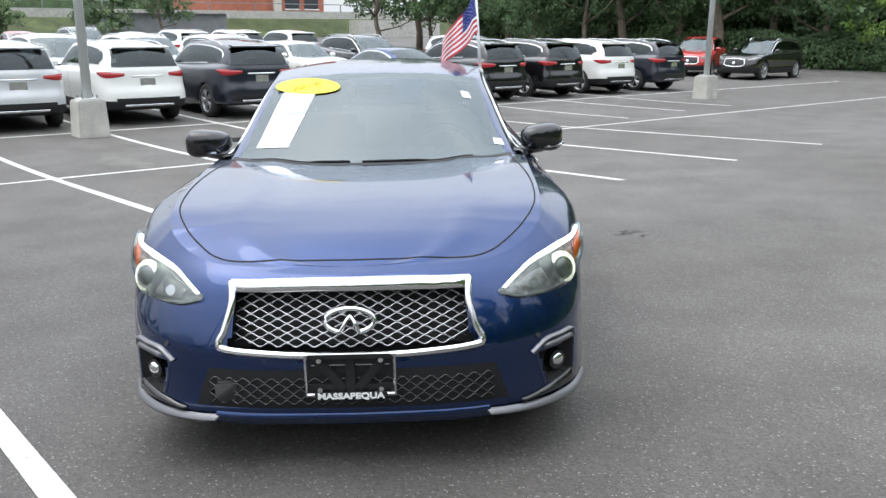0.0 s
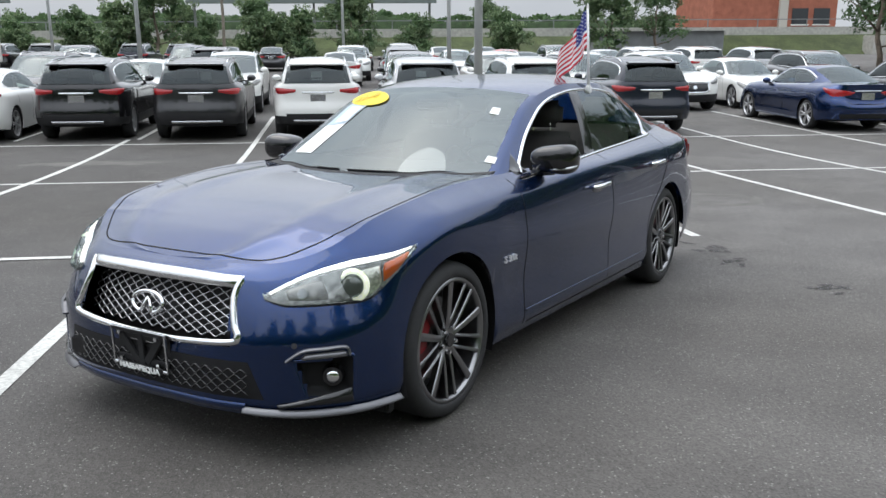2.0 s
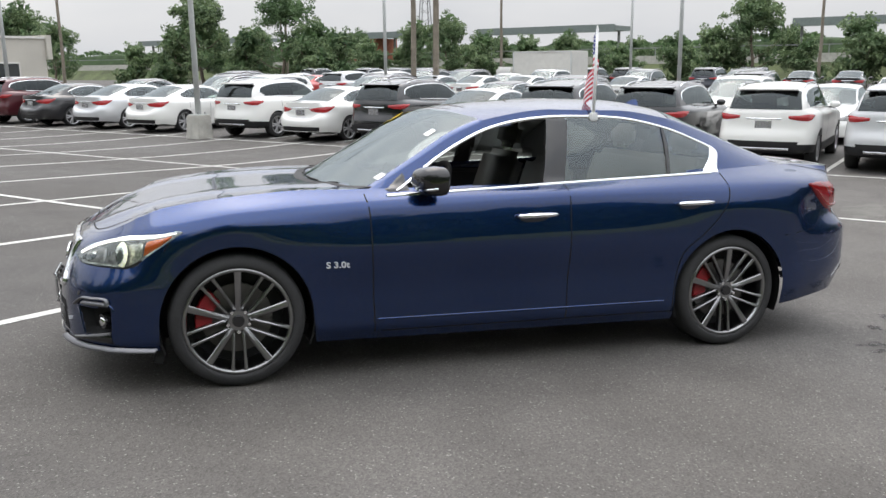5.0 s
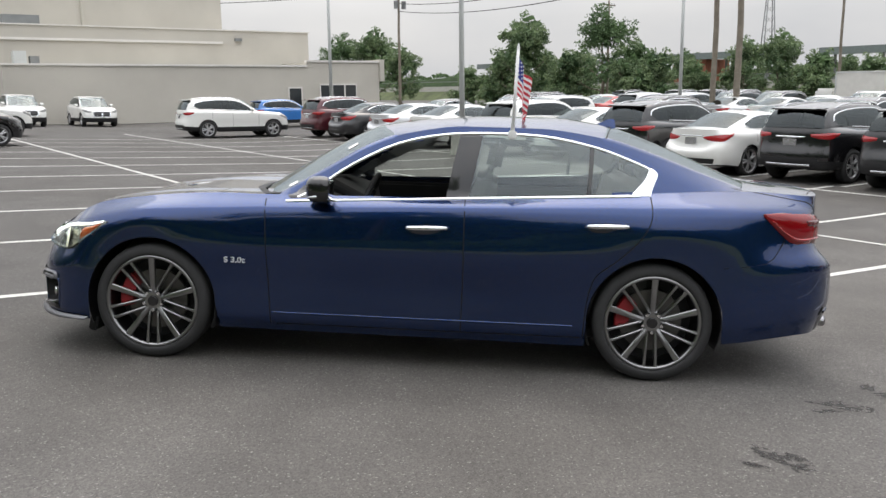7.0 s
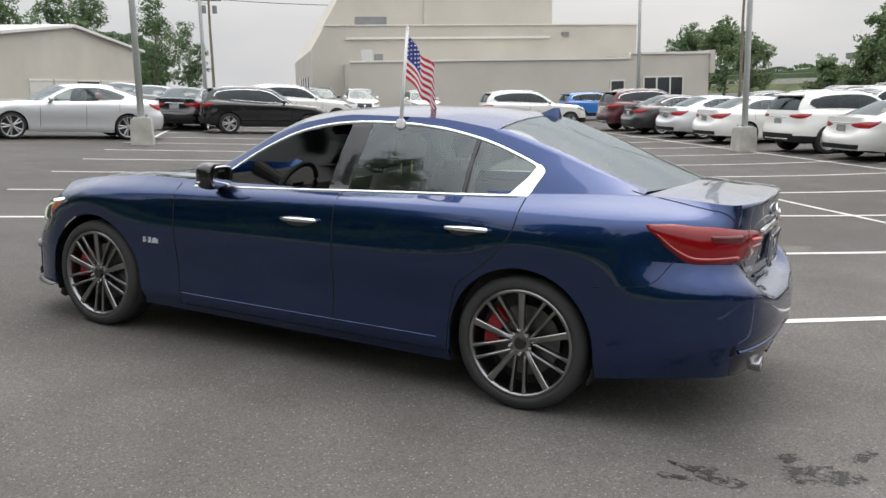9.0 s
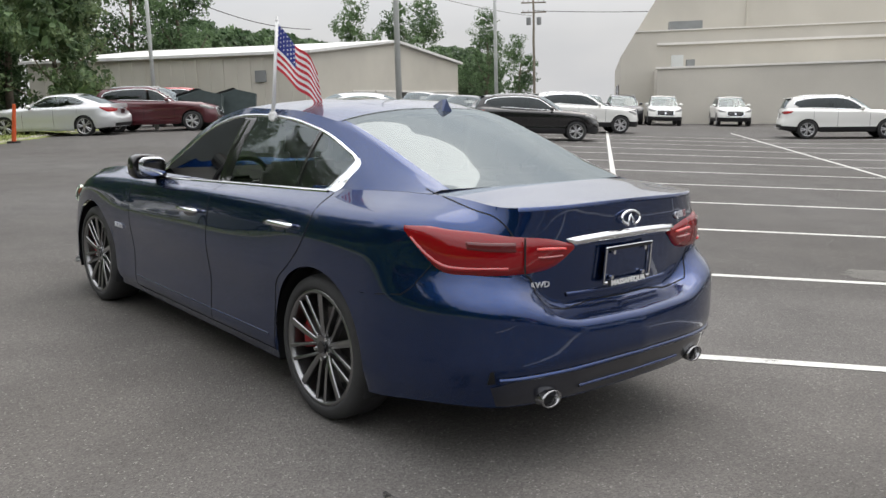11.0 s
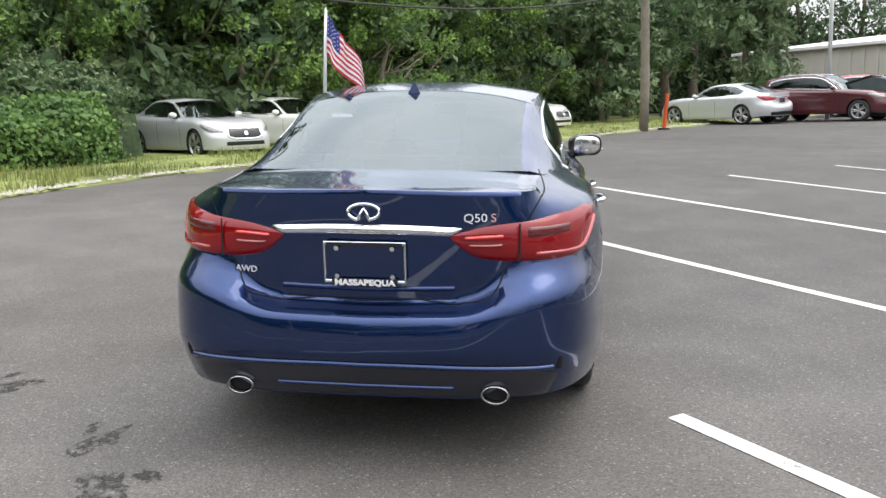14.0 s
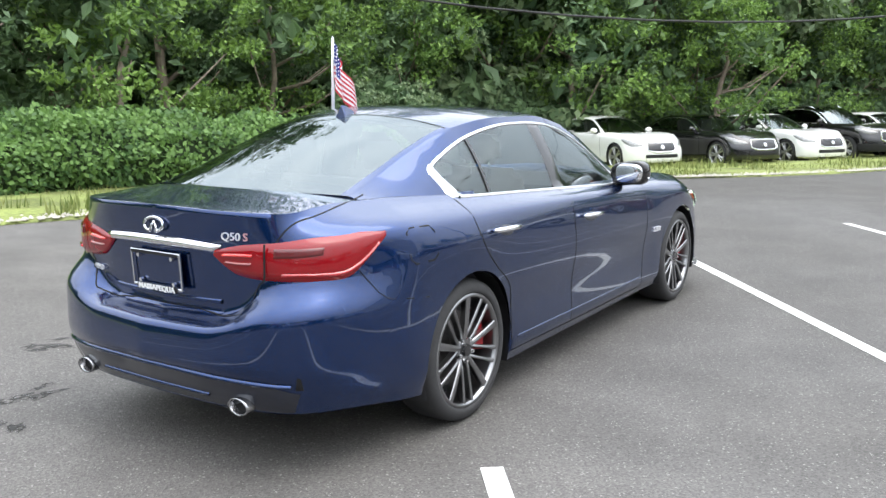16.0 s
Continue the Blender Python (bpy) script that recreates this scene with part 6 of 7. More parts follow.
MAKES = {
    "white_suv": ("parked_suv", SUV, "white", "white sport utility car parked in a stall", True, True),
    "black_suv": ("parked_suv", SUV, "black", "black sport utility car parked in a stall", True, True),
    "grey_suv": ("parked_suv", SUV, "grey", "dark grey sport utility car parked in a stall", True, True),
    "navy_suv": ("parked_suv", SUV, "navy", "dark navy sport utility car parked in a stall", False, True),
    "silver_suv": ("parked_suv", SUV, "silver", "silver compact crossover car parked in a stall", True, False),
    "maroon_suv": ("parked_suv", SUV, "maroon", "dark maroon sport utility car parked beside the verge", False, True),
    "red_suv": ("parked_suv", SUV, "red", "red boxy sport utility car parked in a stall", True, False),
    "blue_suv": ("parked_suv", SUV, "brightblue", "bright blue open utility car parked in a stall", True, False),
    "white_sedan": ("parked_saloon", SEDAN, "white", "white four-door saloon car parked in a stall", False, False),
    "black_sedan": ("parked_saloon", SEDAN, "black", "black four-door saloon car parked in a stall", False, False),
    "silver_sedan": ("parked_saloon", SEDAN, "silver", "silver four-door saloon car parked in a stall", False, False),
    "grey_sedan": ("parked_saloon", SEDAN, "grey", "dark grey four-door saloon car parked in a stall", False, False),
    "blue_sedan": ("parked_saloon", SEDAN, "blue", "dark blue four-door saloon car parked in a stall", False, False),
    "red_sedan": ("parked_saloon", SEDAN, "red", "red four-door saloon car parked in a stall", False, False),
}
MADE = {}


FAR_DROP = {"panel_gap", "seat_back", "emblem", "rear_wiper", "lower_intake"}


def park(kind, x, y, az, scale=1.0, far=False):
    m = on_ground(x, y, az) @ Matrix.Scale(scale, 4)
    if kind not in MADE:
        nm, sp, col, lab, clad, rails = MAKES[kind]
        MADE[kind] = build_parked(nm, sp, M[col], lab, "cars in the car park", True, clad, rails)
        MADE[kind].matrix_basis = m
        return MADE[kind]
    car = copy_thing(MADE[kind], m)
    if far:
        for ch in list(car.children):
            if ch.name.split(".")[0] in FAR_DROP:
                bpy.data.objects.remove(ch)
    return car


BACK = math.degrees(GRID) + 180
# the row that backs onto the aisle, from the trees' end to the showroom's end
for v, kind in ((-21.3, "navy_suv"), (-18.8, "white_suv"), (-16.3, "black_suv"), (-13.8, "black_suv"), (-11.2, "blue_sedan"), (-6.25, "navy_suv"), (-3.75, "white_suv"),
                (-1.35, "silver_suv"), (1.05, "white_suv"), (3.5, "grey_suv"), (5.85, "black_suv"), (8.15, "white_sedan"), (10.55, "black_suv"), (13.0, "white_sedan"),
                (15.6, "white_suv"), (19.6, "white_sedan"), (22.4, "silver_sedan"), (25.2, "grey_sedan"), (27.9, "maroon_suv")):
    x, y = uv(-15.5 + random.uniform(-.15, .15), v)
    park(kind, x, y, BACK + random.uniform(-1.5, 1.5))
# rows further off
pick = ["white_suv"] * 5 + ["white_sedan"] * 4 + ["silver_sedan"] * 3 + ["grey_suv"] * 3 + ["black_suv"] * 3 + ["silver_suv"] * 3 + ["grey_sedan"] * 2 + ["navy_suv"] * 2 + ["black_sedan"] * 2 + ["red_sedan"]
rng = random.Random(7)
for u, az, v0, v1, fill in ((-21.2, math.degrees(GRID), -20, 30, .72), (-33.0, BACK, -18, 36, .85), (-38.6, math.degrees(GRID), -16, 40, .7), (-50.5, BACK, -14, 44, .8)):
    v = v0
    while v < v1:
        if rng.random() < fill:
            x, y = uv(u + rng.uniform(-.3, .3), v)
            park(rng.choice(pick), x, y, az + rng.uniform(-2, 2), 1.0, u < -30)
        v += 2.62
# cars by the trees at the far end
park("red_suv", -34.0, 12.4, -28)
park("black_suv", -31.8, 14.4, -48)
# cars on the grass verge, nose to the lot
for kind, x, y, az in (("silver_sedan", 15.2, 8.2, 232), ("white_sedan", 17.8, 6.6, 238), ("black_sedan", 19.7, 4.6, 240), ("white_sedan", 21.6, 3.3, 240), ("black_suv", 23.8, 2.1, 240), ("white_sedan", 26.0, .9, 238)):
    park(kind, x, y, az)
park("silver_sedan", 27.4, -6.75, 45)
park("maroon_suv", 27.0, -10.4, -130)
# cars near the warehouse
park("silver_sedan", 16.65, -11.5, 63)
park("black_suv", 15.6, -18.7, -133, .92)
for kind, u, v, az in (("black_sedan", 3.0, 27.0, -60), ("silver_sedan", 4.4, 30.0, -58), ("white_sedan", 6.0, 33.0, -55), ("white_suv", -1.0, 31.5, -128), ("grey_suv", -3.0, 46.0, 135), ("white_suv", -5.2, 45.5, 129), ("white_suv", -9.0, 46.5, 129), ("silver_suv", -1.0, 49.0, 140)):
    park(kind, *uv(u, v), az)
park("white_suv", 10.6, -30.6, BACK - 3)
park("blue_suv", *uv(-16.8, 37.5), BACK, .88)
park("red_suv", 31.0, -13.5, -120)

# ---- lamp posts, wires ----
def lamp_post(x, y, h=9.0, base=True):
    t = thing("light_pole", upright(x, y), "pale painted steel light pole on a square concrete base", "light pole", "light poles of the car park")
    if base:
        bm = bmesh.new()
        r = bmesh.ops.create_cube(bm, size=1.0, matrix=pose(0, 0, .30, 0, 0, 38.9) @ Matrix.Diagonal((.55, .55, .72, 1)))
        for v in bm.verts:
            if v.co.z > .4:
                v.co.x *= .88
                v.co.y *= .88
        bmesh.ops.bevel(bm, geom=bm.edges[:], offset=.02, segments=2, affect="EDGES")
        part("concrete_base", bm, M["concrete"], t, "weathered concrete footing")
        part("base_plate", box(.36, .36, .03, pose(0, 0, .675, 0, 0, 38.9), .006), M["pole"], t)
        for a in (0, 90, 180, 270):
            part("anchor_bolt", cone(.014, .014, .07, pose(0, 0, .68, 0, 0, a + 38.9) @ pose(.13, .13, 0), 8), M["steel_grey"], t)
    part("pole_shaft", cone(.085, .060, h, pose(0, 0, .60 if base else -.1), 14), M["pole"], t, smooth=True)
    part("lamp_arm", box(1.1, .06, .06, pose(.5, 0, h + .5, 0, 0, 0), .01), M["pole"], t)
    part("lamp_head", box(.62, .34, .12, pose(1.1, 0, h + .48), .03), M["steel_grey"], t)
    return t


first_post = lamp_post(*uv(-12.1, -2.2))
for u, v in ((-12.6, 16.4), (3.5, 17.5), (-10.7, -19.6), (2.8, 33.5), (-30, -4.0), (-30, 8.0), (-30, 22.5), (-46, 0.0), (-46, 16.0), (-17.0, 33.0)):
    copy_thing(first_post, upright(*uv(u, v)))


def utility_pole(x, y, h=11.0, arms=0, r=.15):
    t = thing("utility_pole", upright(x, y), "weathered wooden utility pole", "utility pole", "utility poles")
    pts = [(0.02 * math.sin(k * 1.7), 0.02 * math.cos(k * 2.3), -.2 + (h + .2) * k / 8) for k in range(9)]
    tube("pole_trunk", pts, [r * (1 - .35 * k / 8) for k in range(9)], M["wood"], t, 12)
    for k in range(arms):
        part("cross_arm", box(2.4, .10, .12, pose(0, 0, h - .5 - k * .9, 0, 0, 50), .01), M["wood"], t)
        for q in (-1, -.5, .5, 1):
            part("insulator", cone(.04, .03, .16, pose(0, 0, h - .44 - k * .9, 0, 0, 50) @ pose(q, 0, 0), 8), M["steel_grey"], t)
    if arms > 1:
        for q in (-.5, .5):
            part("transformer", cone(.22, .22, .7, pose(0, 0, h - 2.6, 0, 0, 50) @ pose(q, .2, 0), 12), M["steel_grey"], t)
    return t


utility_pole(-11.1, -37.8, 13)
utility_pole(-12.0, -36.9, 13, 0, .17)
utility_pole(22.5, -3.5, 11)
utility_pole(54.0, -59.5, 11, 2)
utility_pole(*uv(-42, 66), 12.0, 2)
utility_pole(*uv(-70, 38), 11.0, 1)
utility_pole(*uv(-66, 62), 11.0, 1)
utility_pole(*uv(-74, 10), 11.0, 1)
lamp_post(*uv(15.4, 26.3), 8.5, False)


def cable(a, b, sag, r=.018):
    pts = []
    for i in range(25):
        t = i / 24
        p = Vector(a).lerp(Vector(b), t)
        p.z -= sag * 4 * t * (1 - t)
        pts.append(p)
    ob = tube("overhead_cable", pts, r, M["wire"], None, 5)
    return tagged(ob, "black overhead cable hanging between poles", "cable", "overhead cables")


cable((22.5, -3.5, 4.95), (-14, 20, 10.06), 3.5, .022)
cable((22.5, -3.5, 8.3), (33, -21, 5.4), 1.1)
cable((22.5, -3.5, 9.0), (54, -59.5, 9.8), .8)
for k in range(4):
    cable((-11.5, -37.3, 7.6 + k * 1.0), (uv(-42, 66)[0], uv(-42, 66)[1], 9.0 + k * .7), 1.0, .03)
    cable((-11.5, -37.3, 7.6 + k * 1.0), (uv(-74, 10)[0], uv(-74, 10)[1], 8.5 + k * .7), 1.2, .03)
cable((54, -59.5, 10.3), (uv(-42, 66)[0], uv(-42, 66)[1], 11.0), 1.5, .03)


# ---- buildings ----
def wall_box(name, u0, u1, v0, v1, z0, z1, mat, parent, bevel=.0):
    """A block of a building in the lot's grid."""
    x, y = uv((u0 + u1) / 2, (v0 + v1) / 2)
    return part(name, box(abs(u1 - u0), abs(v1 - v0), z1 - z0, pose(x, y, (z0 + z1) / 2, 0, 0, math.degrees(GRID)), bevel), mat, parent)


show = thing("showroom_building", None, "large beige stucco commercial building with stepped parapets", "building")
wall_box("lower_wall", -24.2, -5.2, 50, 56, -1, 3.30, M["stucco"], show)
wall_box("annex_wall", -30.0, -24.2, 50, 60, -1, 3.62, M["stucco"], show)
wall_box("annex_corner", -30.35, -30.0, 49.8, 60, 2.3, 3.85, M["stucco"], show)
lot_frame = pose(0, 0, 0, 0, 0, math.degrees(GRID))
part("middle_wall", prism([(-26.4, -1), (-26.4, 5.85), (-4.0, 5.85), (-3.05, 4.3), (-3.0, -1)], -26), M["stucco"], show).matrix_basis = lot_frame @ pose(0, -54, 0)
part("upper_wall", prism([(-21.2, 5.85), (-21.2, 9.6), (-6.3, 9.6), (-4.0, 5.85)], -22.5), M["stucco"], show).matrix_basis = lot_frame @ pose(0, -57.5, 0)
wall_box("coping", -24.2, -5.1, 49.9, 50.3, 3.30, 3.42, M["coping"], show)
wall_box("coping", -30.1, -24.2, 49.9, 50.3, 3.62, 3.76, M["coping"], show)
wall_box("coping", -19.8, -5.4, 53.85, 54.0, 4.95, 5.10, M["coping"], show)
wall_box("coping", -26.5, -4.0, 53.9, 54.3, 5.85, 5.93, M["coping"], show)
for u0, u1, z0, z1 in ((-23.7, -22.8, .5, 1.85), (-28.0, -25.2, -.1, 2.05)):
    w = wall_box("window", u0, u1, 49.94, 50.0, z0, z1, M["windowglass"], show)
    for a, b, c, d in ((u0, u1, z1, z1 + .1), (u0 - .08, u0, z0, z1 + .1), (u1, u1 + .08, z0, z1 + .1)):
        wall_box("window_frame", a, b, 49.9, 50.0, c, d, M["coping"], show)
for uu in (-26.1, -27.1):
    wall_box("door_mullion", uu - .05, uu + .05, 49.9, 49.95, -.1, 2.05, M["coping"], show)
wall_box("air_conditioner", -8.3, -6.2, 54.6, 55.6, 5.93, 6.5, M["steel_grey"], show)
wall_box("air_conditioner", -6.9, -6.2, 52, 52.8, 3.4, 4.2, M["pole"], show)
wall_box("air_conditioner", -7.6, -7.1, 52, 52.6, 3.4, 3.9, M["steel_grey"], show)
wall_box("wall_lamp", -21.2, -20.7, 53.8, 54, 5.15, 5.35, M["steel_grey"], show)
wall_box("downpipe", -11.6, -11.45, 57.35, 57.5, 5.9, 7.9, M["sheet"], show)
for k in range(4):
    wall_box("side_window", -3.0, -2.95, 58 + k * 3.2, 59.6 + k * 3.2, .9, 2.6, M["windowglass"], show)

ware = thing("warehouse", None, "long beige metal warehouse with a low gable and roller doors", "building")


def gable():
    prof = [(0, -.8), (0, 4.3), (.5, 5.25), (1, 4.28), (1, -.8)]
    bm = bmesh.new()
    a = [bm.verts.new((*uv(*on_front(k)), z)) for k, z in prof]
    b = [bm.verts.new((*uv(on_front(k)[0] + 16.0, on_front(k)[1]), z)) for k, z in prof]
    bm.faces.new(a)
    bm.faces.new(b[::-1])
    for i in range(5):
        bm.faces.new((a[i], b[i], b[(i + 1) % 5], a[(i + 1) % 5]))
    bmesh.ops.recalc_face_normals(bm, faces=bm.faces)
    part("warehouse_wall", bm, M["sheet"], ware)
    for (k0, z0), (k1, z1) in (((-.015, 4.28), (.5, 5.27)), ((.5, 5.27), (1.015, 4.26))):
        bm = bmesh.new()
        c = [bm.verts.new((*uv(on_front(k)[0] + d, on_front(k)[1]), z + e)) for e in (0, .15) for k, z, d in ((k0, z0, -.25), (k1, z1, -.25), (k1, z1, 16.3), (k0, z0, 16.3))]
        for f in ((0, 1, 2, 3), (7, 6, 5, 4), (0, 4, 5, 1), (1, 5, 6, 2), (2, 6, 7, 3), (3, 7, 4, 0)):
            bm.faces.new([c[i] for i in f])
        bmesh.ops.recalc_face_normals(bm, faces=bm.faces)
        part("roof_slope", bm, M["roof"], ware)


def on_front(k):
    """A spot on the warehouse's front, from its near corner (0) to its far one (1), in the lot's grid."""
    return 12.9 - 4.9 * k, 37.6 + 17.1 * k


def front_panel(name, k0, k1, z0, z1, mat, out):
    """A slab on the warehouse's front wall."""
    (u0, v0), (u1, v1) = on_front(k0), on_front(k1)
    (x0, y0), (x1, y1) = uv(u0, v0), uv(u1, v1)
    m = pose((x0 + x1) / 2, (y0 + y1) / 2, (z0 + z1) / 2, 0, 0, math.degrees(math.atan2(y1 - y0, x1 - x0)))
    return part(name, box(math.hypot(x1 - x0, y1 - y0), .08 + out, z1 - z0, m), mat, ware)


gable()
for k in range(21):
    wall_box("wall_rib", 13.1 + k * .74, 13.3 + k * .74, 37.54, 37.6, .2, 4.2, M["sheet"], ware)
# the third bay is open: a dark slab paints the shade inside
for k, (a, b) in enumerate(((.23, .355), (.37, .505), (.515, .655), (.67, .81), (.82, .98))):
    front_panel("roller_door", a, b, -.3, 2.35, M["windowglass"] if k == 2 else M["door_white"], 0)
    front_panel("door_header", a - .004, b + .004, 2.35, 2.45, M["coping"], .05)
    for j in range(4):
        if k != 2:
            front_panel("door_groove", a + .003, b - .003, .25 + j * .5, .28 + j * .5, M["sheet"], .03)
wall_box("downpipe", 19.0, 19.12, 37.45, 37.54, .5, 4.2, M["sheet"], ware)
wall_box("wall_vent", 15.2, 15.8, 37.48, 37.54, 2.9, 3.5, M["steel_grey"], ware)


def dumpster(x, y, az):
    t = thing("waste_container", upright(x, y, az), "dark green steel waste container with sloping lids", "waste container", "waste containers")
    bm = prism([(-.9, .1), (-1.0, 1.25), (-.2, 1.45), (.8, 1.15), (.8, .1)], 1.8)
    part("container_body", bm, M["shingle"], t)
    part("lid", box(.95, 1.75, .05, pose(.3, .9, 1.36, 0, 16, 0), .01), M["plastic"], t)
    for q in (.1, .9, 1.7):
        part("rib", box(.06, .05, 1.0, pose(.82, q, .65)), M["shingle"], t)


dumpster(27.6, -12.2, 60)
dumpster(28.6, -14.2, 60)

brick = thing("brick_building", None, "red brick building behind the car park", "building")
wall_box("brick_wall", -104, -93, -58.5, -43.2, -2, 13, M["brick"], brick)
wall_box("parapet", -104.2, -92.9, -58.7, -43.0, 13, 13.4, M["coping"], brick)
wall_box("brick_pier", -93.0, -92.6, -52.2, -51.2, -1, 13, M["stucco"], brick)
for k in range(2):
    wall_box("window", -92.97, -92.9, -57.6 + k * 2.7, -55.6 + k * 2.7, 2.6, 4.4, M["windowglass"], brick)
    wall_box("window_sill", -92.95, -92.8, -57.7 + k * 2.7, -55.5 + k * 2.7, 2.45, 2.6, M["coping"], brick)
yard = thing("low_shed", None, "grey corrugated shed and loading dock beside the brick building", "shed")
wall_box("shed_wall", -90, -86, -41.5, -27, -1, 1.9, M["steel_grey"], yard)
wall_box("shed_roof", -90.5, -85.5, -42, -26.5, 1.9, 2.15, M["concrete"], yard)
wall_box("dock_wall", -88, -86, -72, -59, -1, 1.3, M["concrete"], yard)

# railway embankment with platforms and canopies
bank = thing("railway_embankment", None, "grassy railway embankment with a concrete edge", "embankment", kind="structure")
bm = prism([(0, -1.5), (5, 1.4), (16, 1.4), (22, -1.5)], 260)
part("bank_slope", bm, M["bank_grass"], bank).matrix_basis = pose(*uv(-86, -90), 0, 0, 0, math.degrees(GRID)) @ pose(0, 0, 0, 0, 0, 180)
wall_box("platform_wall", -93.0, -91.5, -80, 170, 1.4, 2.3, M["concrete"], bank)
for k in range(0, 30):
    wall_box("fence_post", -91.4, -91.3, -60 + k * 6, -59.9 + k * 6, 2.3, 3.2, M["steel_grey"], bank)
wall_box("fence_rail", -91.4, -91.35, -80, 160, 3.1, 3.2, M["steel_grey"], bank)


def canopy(v0, v1, z):
    t = thing("platform_canopy", None, "green-grey station canopy on slim columns", "canopy", "platform canopies")
    wall_box("canopy_roof", -98, -93, v0, v1, z, z + .55, M["canopy"], t)
    wall_box("canopy_fascia", -92.95, -92.8, v0, v1, z - .15, z + .7, M["canopy"], t)
    n = int((v1 - v0) / 6)
    for k in range(n + 1):
        v = v0 + .5 + (v1 - v0 - 1) * k / n
        wall_box("canopy_column", -95.6, -95.3, v - .12, v + .12, 1.4, z, M["steel_grey"], t)


canopy(-11, 16, 5.2)
canopy(35.5, 54, 5.3)
canopy(62, 82, 5.4)
canopy(92, 120, 5.4)
station = thing("station_house", None, "red brick station house under the canopy", "building")
wall_box("brick_wall", -99, -94, 71, 76.5, 1.4, 5.3, M["brick"], station)
wall_box("window_band", -93.98, -93.9, 72, 73.5, 2.8, 4.0, M["windowglass"], station)

truck = thing("box_truck", None, "white box truck parked among the cars", "truck")
wall_box("cargo_box", -45.2, -42.8, 18.4, 22.3, .35, 2.35, M["door_white"], truck, .05)
wall_box("cab", -45.1, -42.9, 22.36, 23.6, .1, 1.45, M["white"], truck, .15)
for vv in (19.3, 22.9):
    wall_box("axle_wheels", -45.2, -42.8, vv - .4, vv + .4, -.35, .40, M["tyre"], truck, .2)
for z in (.38, 2.27):
    wall_box("box_rail", -42.8, -42.76, 18.45, 22.25, z, z + .06, M["pole"], truck)
for v in (18.42, 22.22):
    wall_box("corner_post", -42.8, -42.76, v, v + .06, .44, 2.27, M["pole"], truck)

tower = thing("lattice_tower", None, "distant grey lattice pylon", "pylon")
tx, ty = uv(-150, 100)
for sx in (-1, 1):
    for sy in (-1, 1):
        tube("tower_leg", [(tx + 1.6 * sx, ty + 1.6 * sy, -1), (tx + .4 * sx, ty + .4 * sy, 22)], .12, M["steel_grey"], tower, 5)
for k in range(10):
    z = 2 + k * 2
    w = 1.6 - 1.2 * (z + 1) / 23
    tube("tower_brace", [(tx - w, ty - w, z), (tx + w, ty - w, z + 1.5), (tx + w, ty + w, z), (tx - w, ty + w, z + 1.5), (tx - w, ty - w, z)], .05, M["steel_grey"], tower, 4)

marker = thing("marker_post", upright(23.2, -4.2), "leaning orange plastic marker post on the verge", "marker post")
part("marker_tube", cone(.07, .05, 1.15, pose(0, 0, 0, 4, -6, 0), 12), M["orange"], marker)
part("marker_foot", cone(.2, .18, .06, None, 14), M["plastic"], marker)


# ---- verge, hedge and trees ----
EDGE = [(-40, 27), (-34, 24.5), (-25, 20.0), (-10, 12.5), (-3, 9.0), (.8, 7.2), (4.7, 6.4), (7.6, 6.0), (10.3, 5.0), (12.5, 3.2), (14.3, 1.2), (16.8, -.5), (22, -3.2), (27, -6.5), (32, -10.5), (37, -13.5)]


def verge():
    pts = [p.to_2d() for p in smooth_line([(x, y, 0) for x, y in EDGE], 14)]
    verts, faces, n = [], [], 11
    offs = [0, .12, .35, .7, 1.2, 2.0, 3.2, 5, 8, 14, 40]
    for i, p in enumerate(pts):
        t = (pts[min(len(pts) - 1, i + 1)] - pts[max(0, i - 1)]).normalized()
        nrm = Vector((-t.y, t.x))
        if nrm.y < 0:
            nrm = -nrm
        for k, o in enumerate(offs):
            w = .28 * noise.noise((p.x * .6, p.y * .6, 0)) + .10 * noise.noise((p.x * 2.3, p.y * 2.3, 4)) if k < 4 else 0
            q = p + Vector((.45, .9)).normalized() * (o + w)
            verts.append((q.x, q.y, ground(q.x, q.y) + (.004 if k == 0 else .03 + .03 * noise.noise((q.x, q.y, 2)) + .015 * min(k, 5))))
    for i in range(len(pts) - 1):
        faces += [(i * n + k, i * n + k + 1, (i + 1) * n + k + 1, (i + 1) * n + k) for k in range(n - 1)]
    me = mesh_from("verge", verts, faces, M["grass"])
    if me.polygons[0].normal.z < 0:
        me.flip_normals()
    tagged(part("verge", me, None), "dry grassy verge with a ragged edge", "grass", kind="structure")
    return pts


edge_pts = verge()


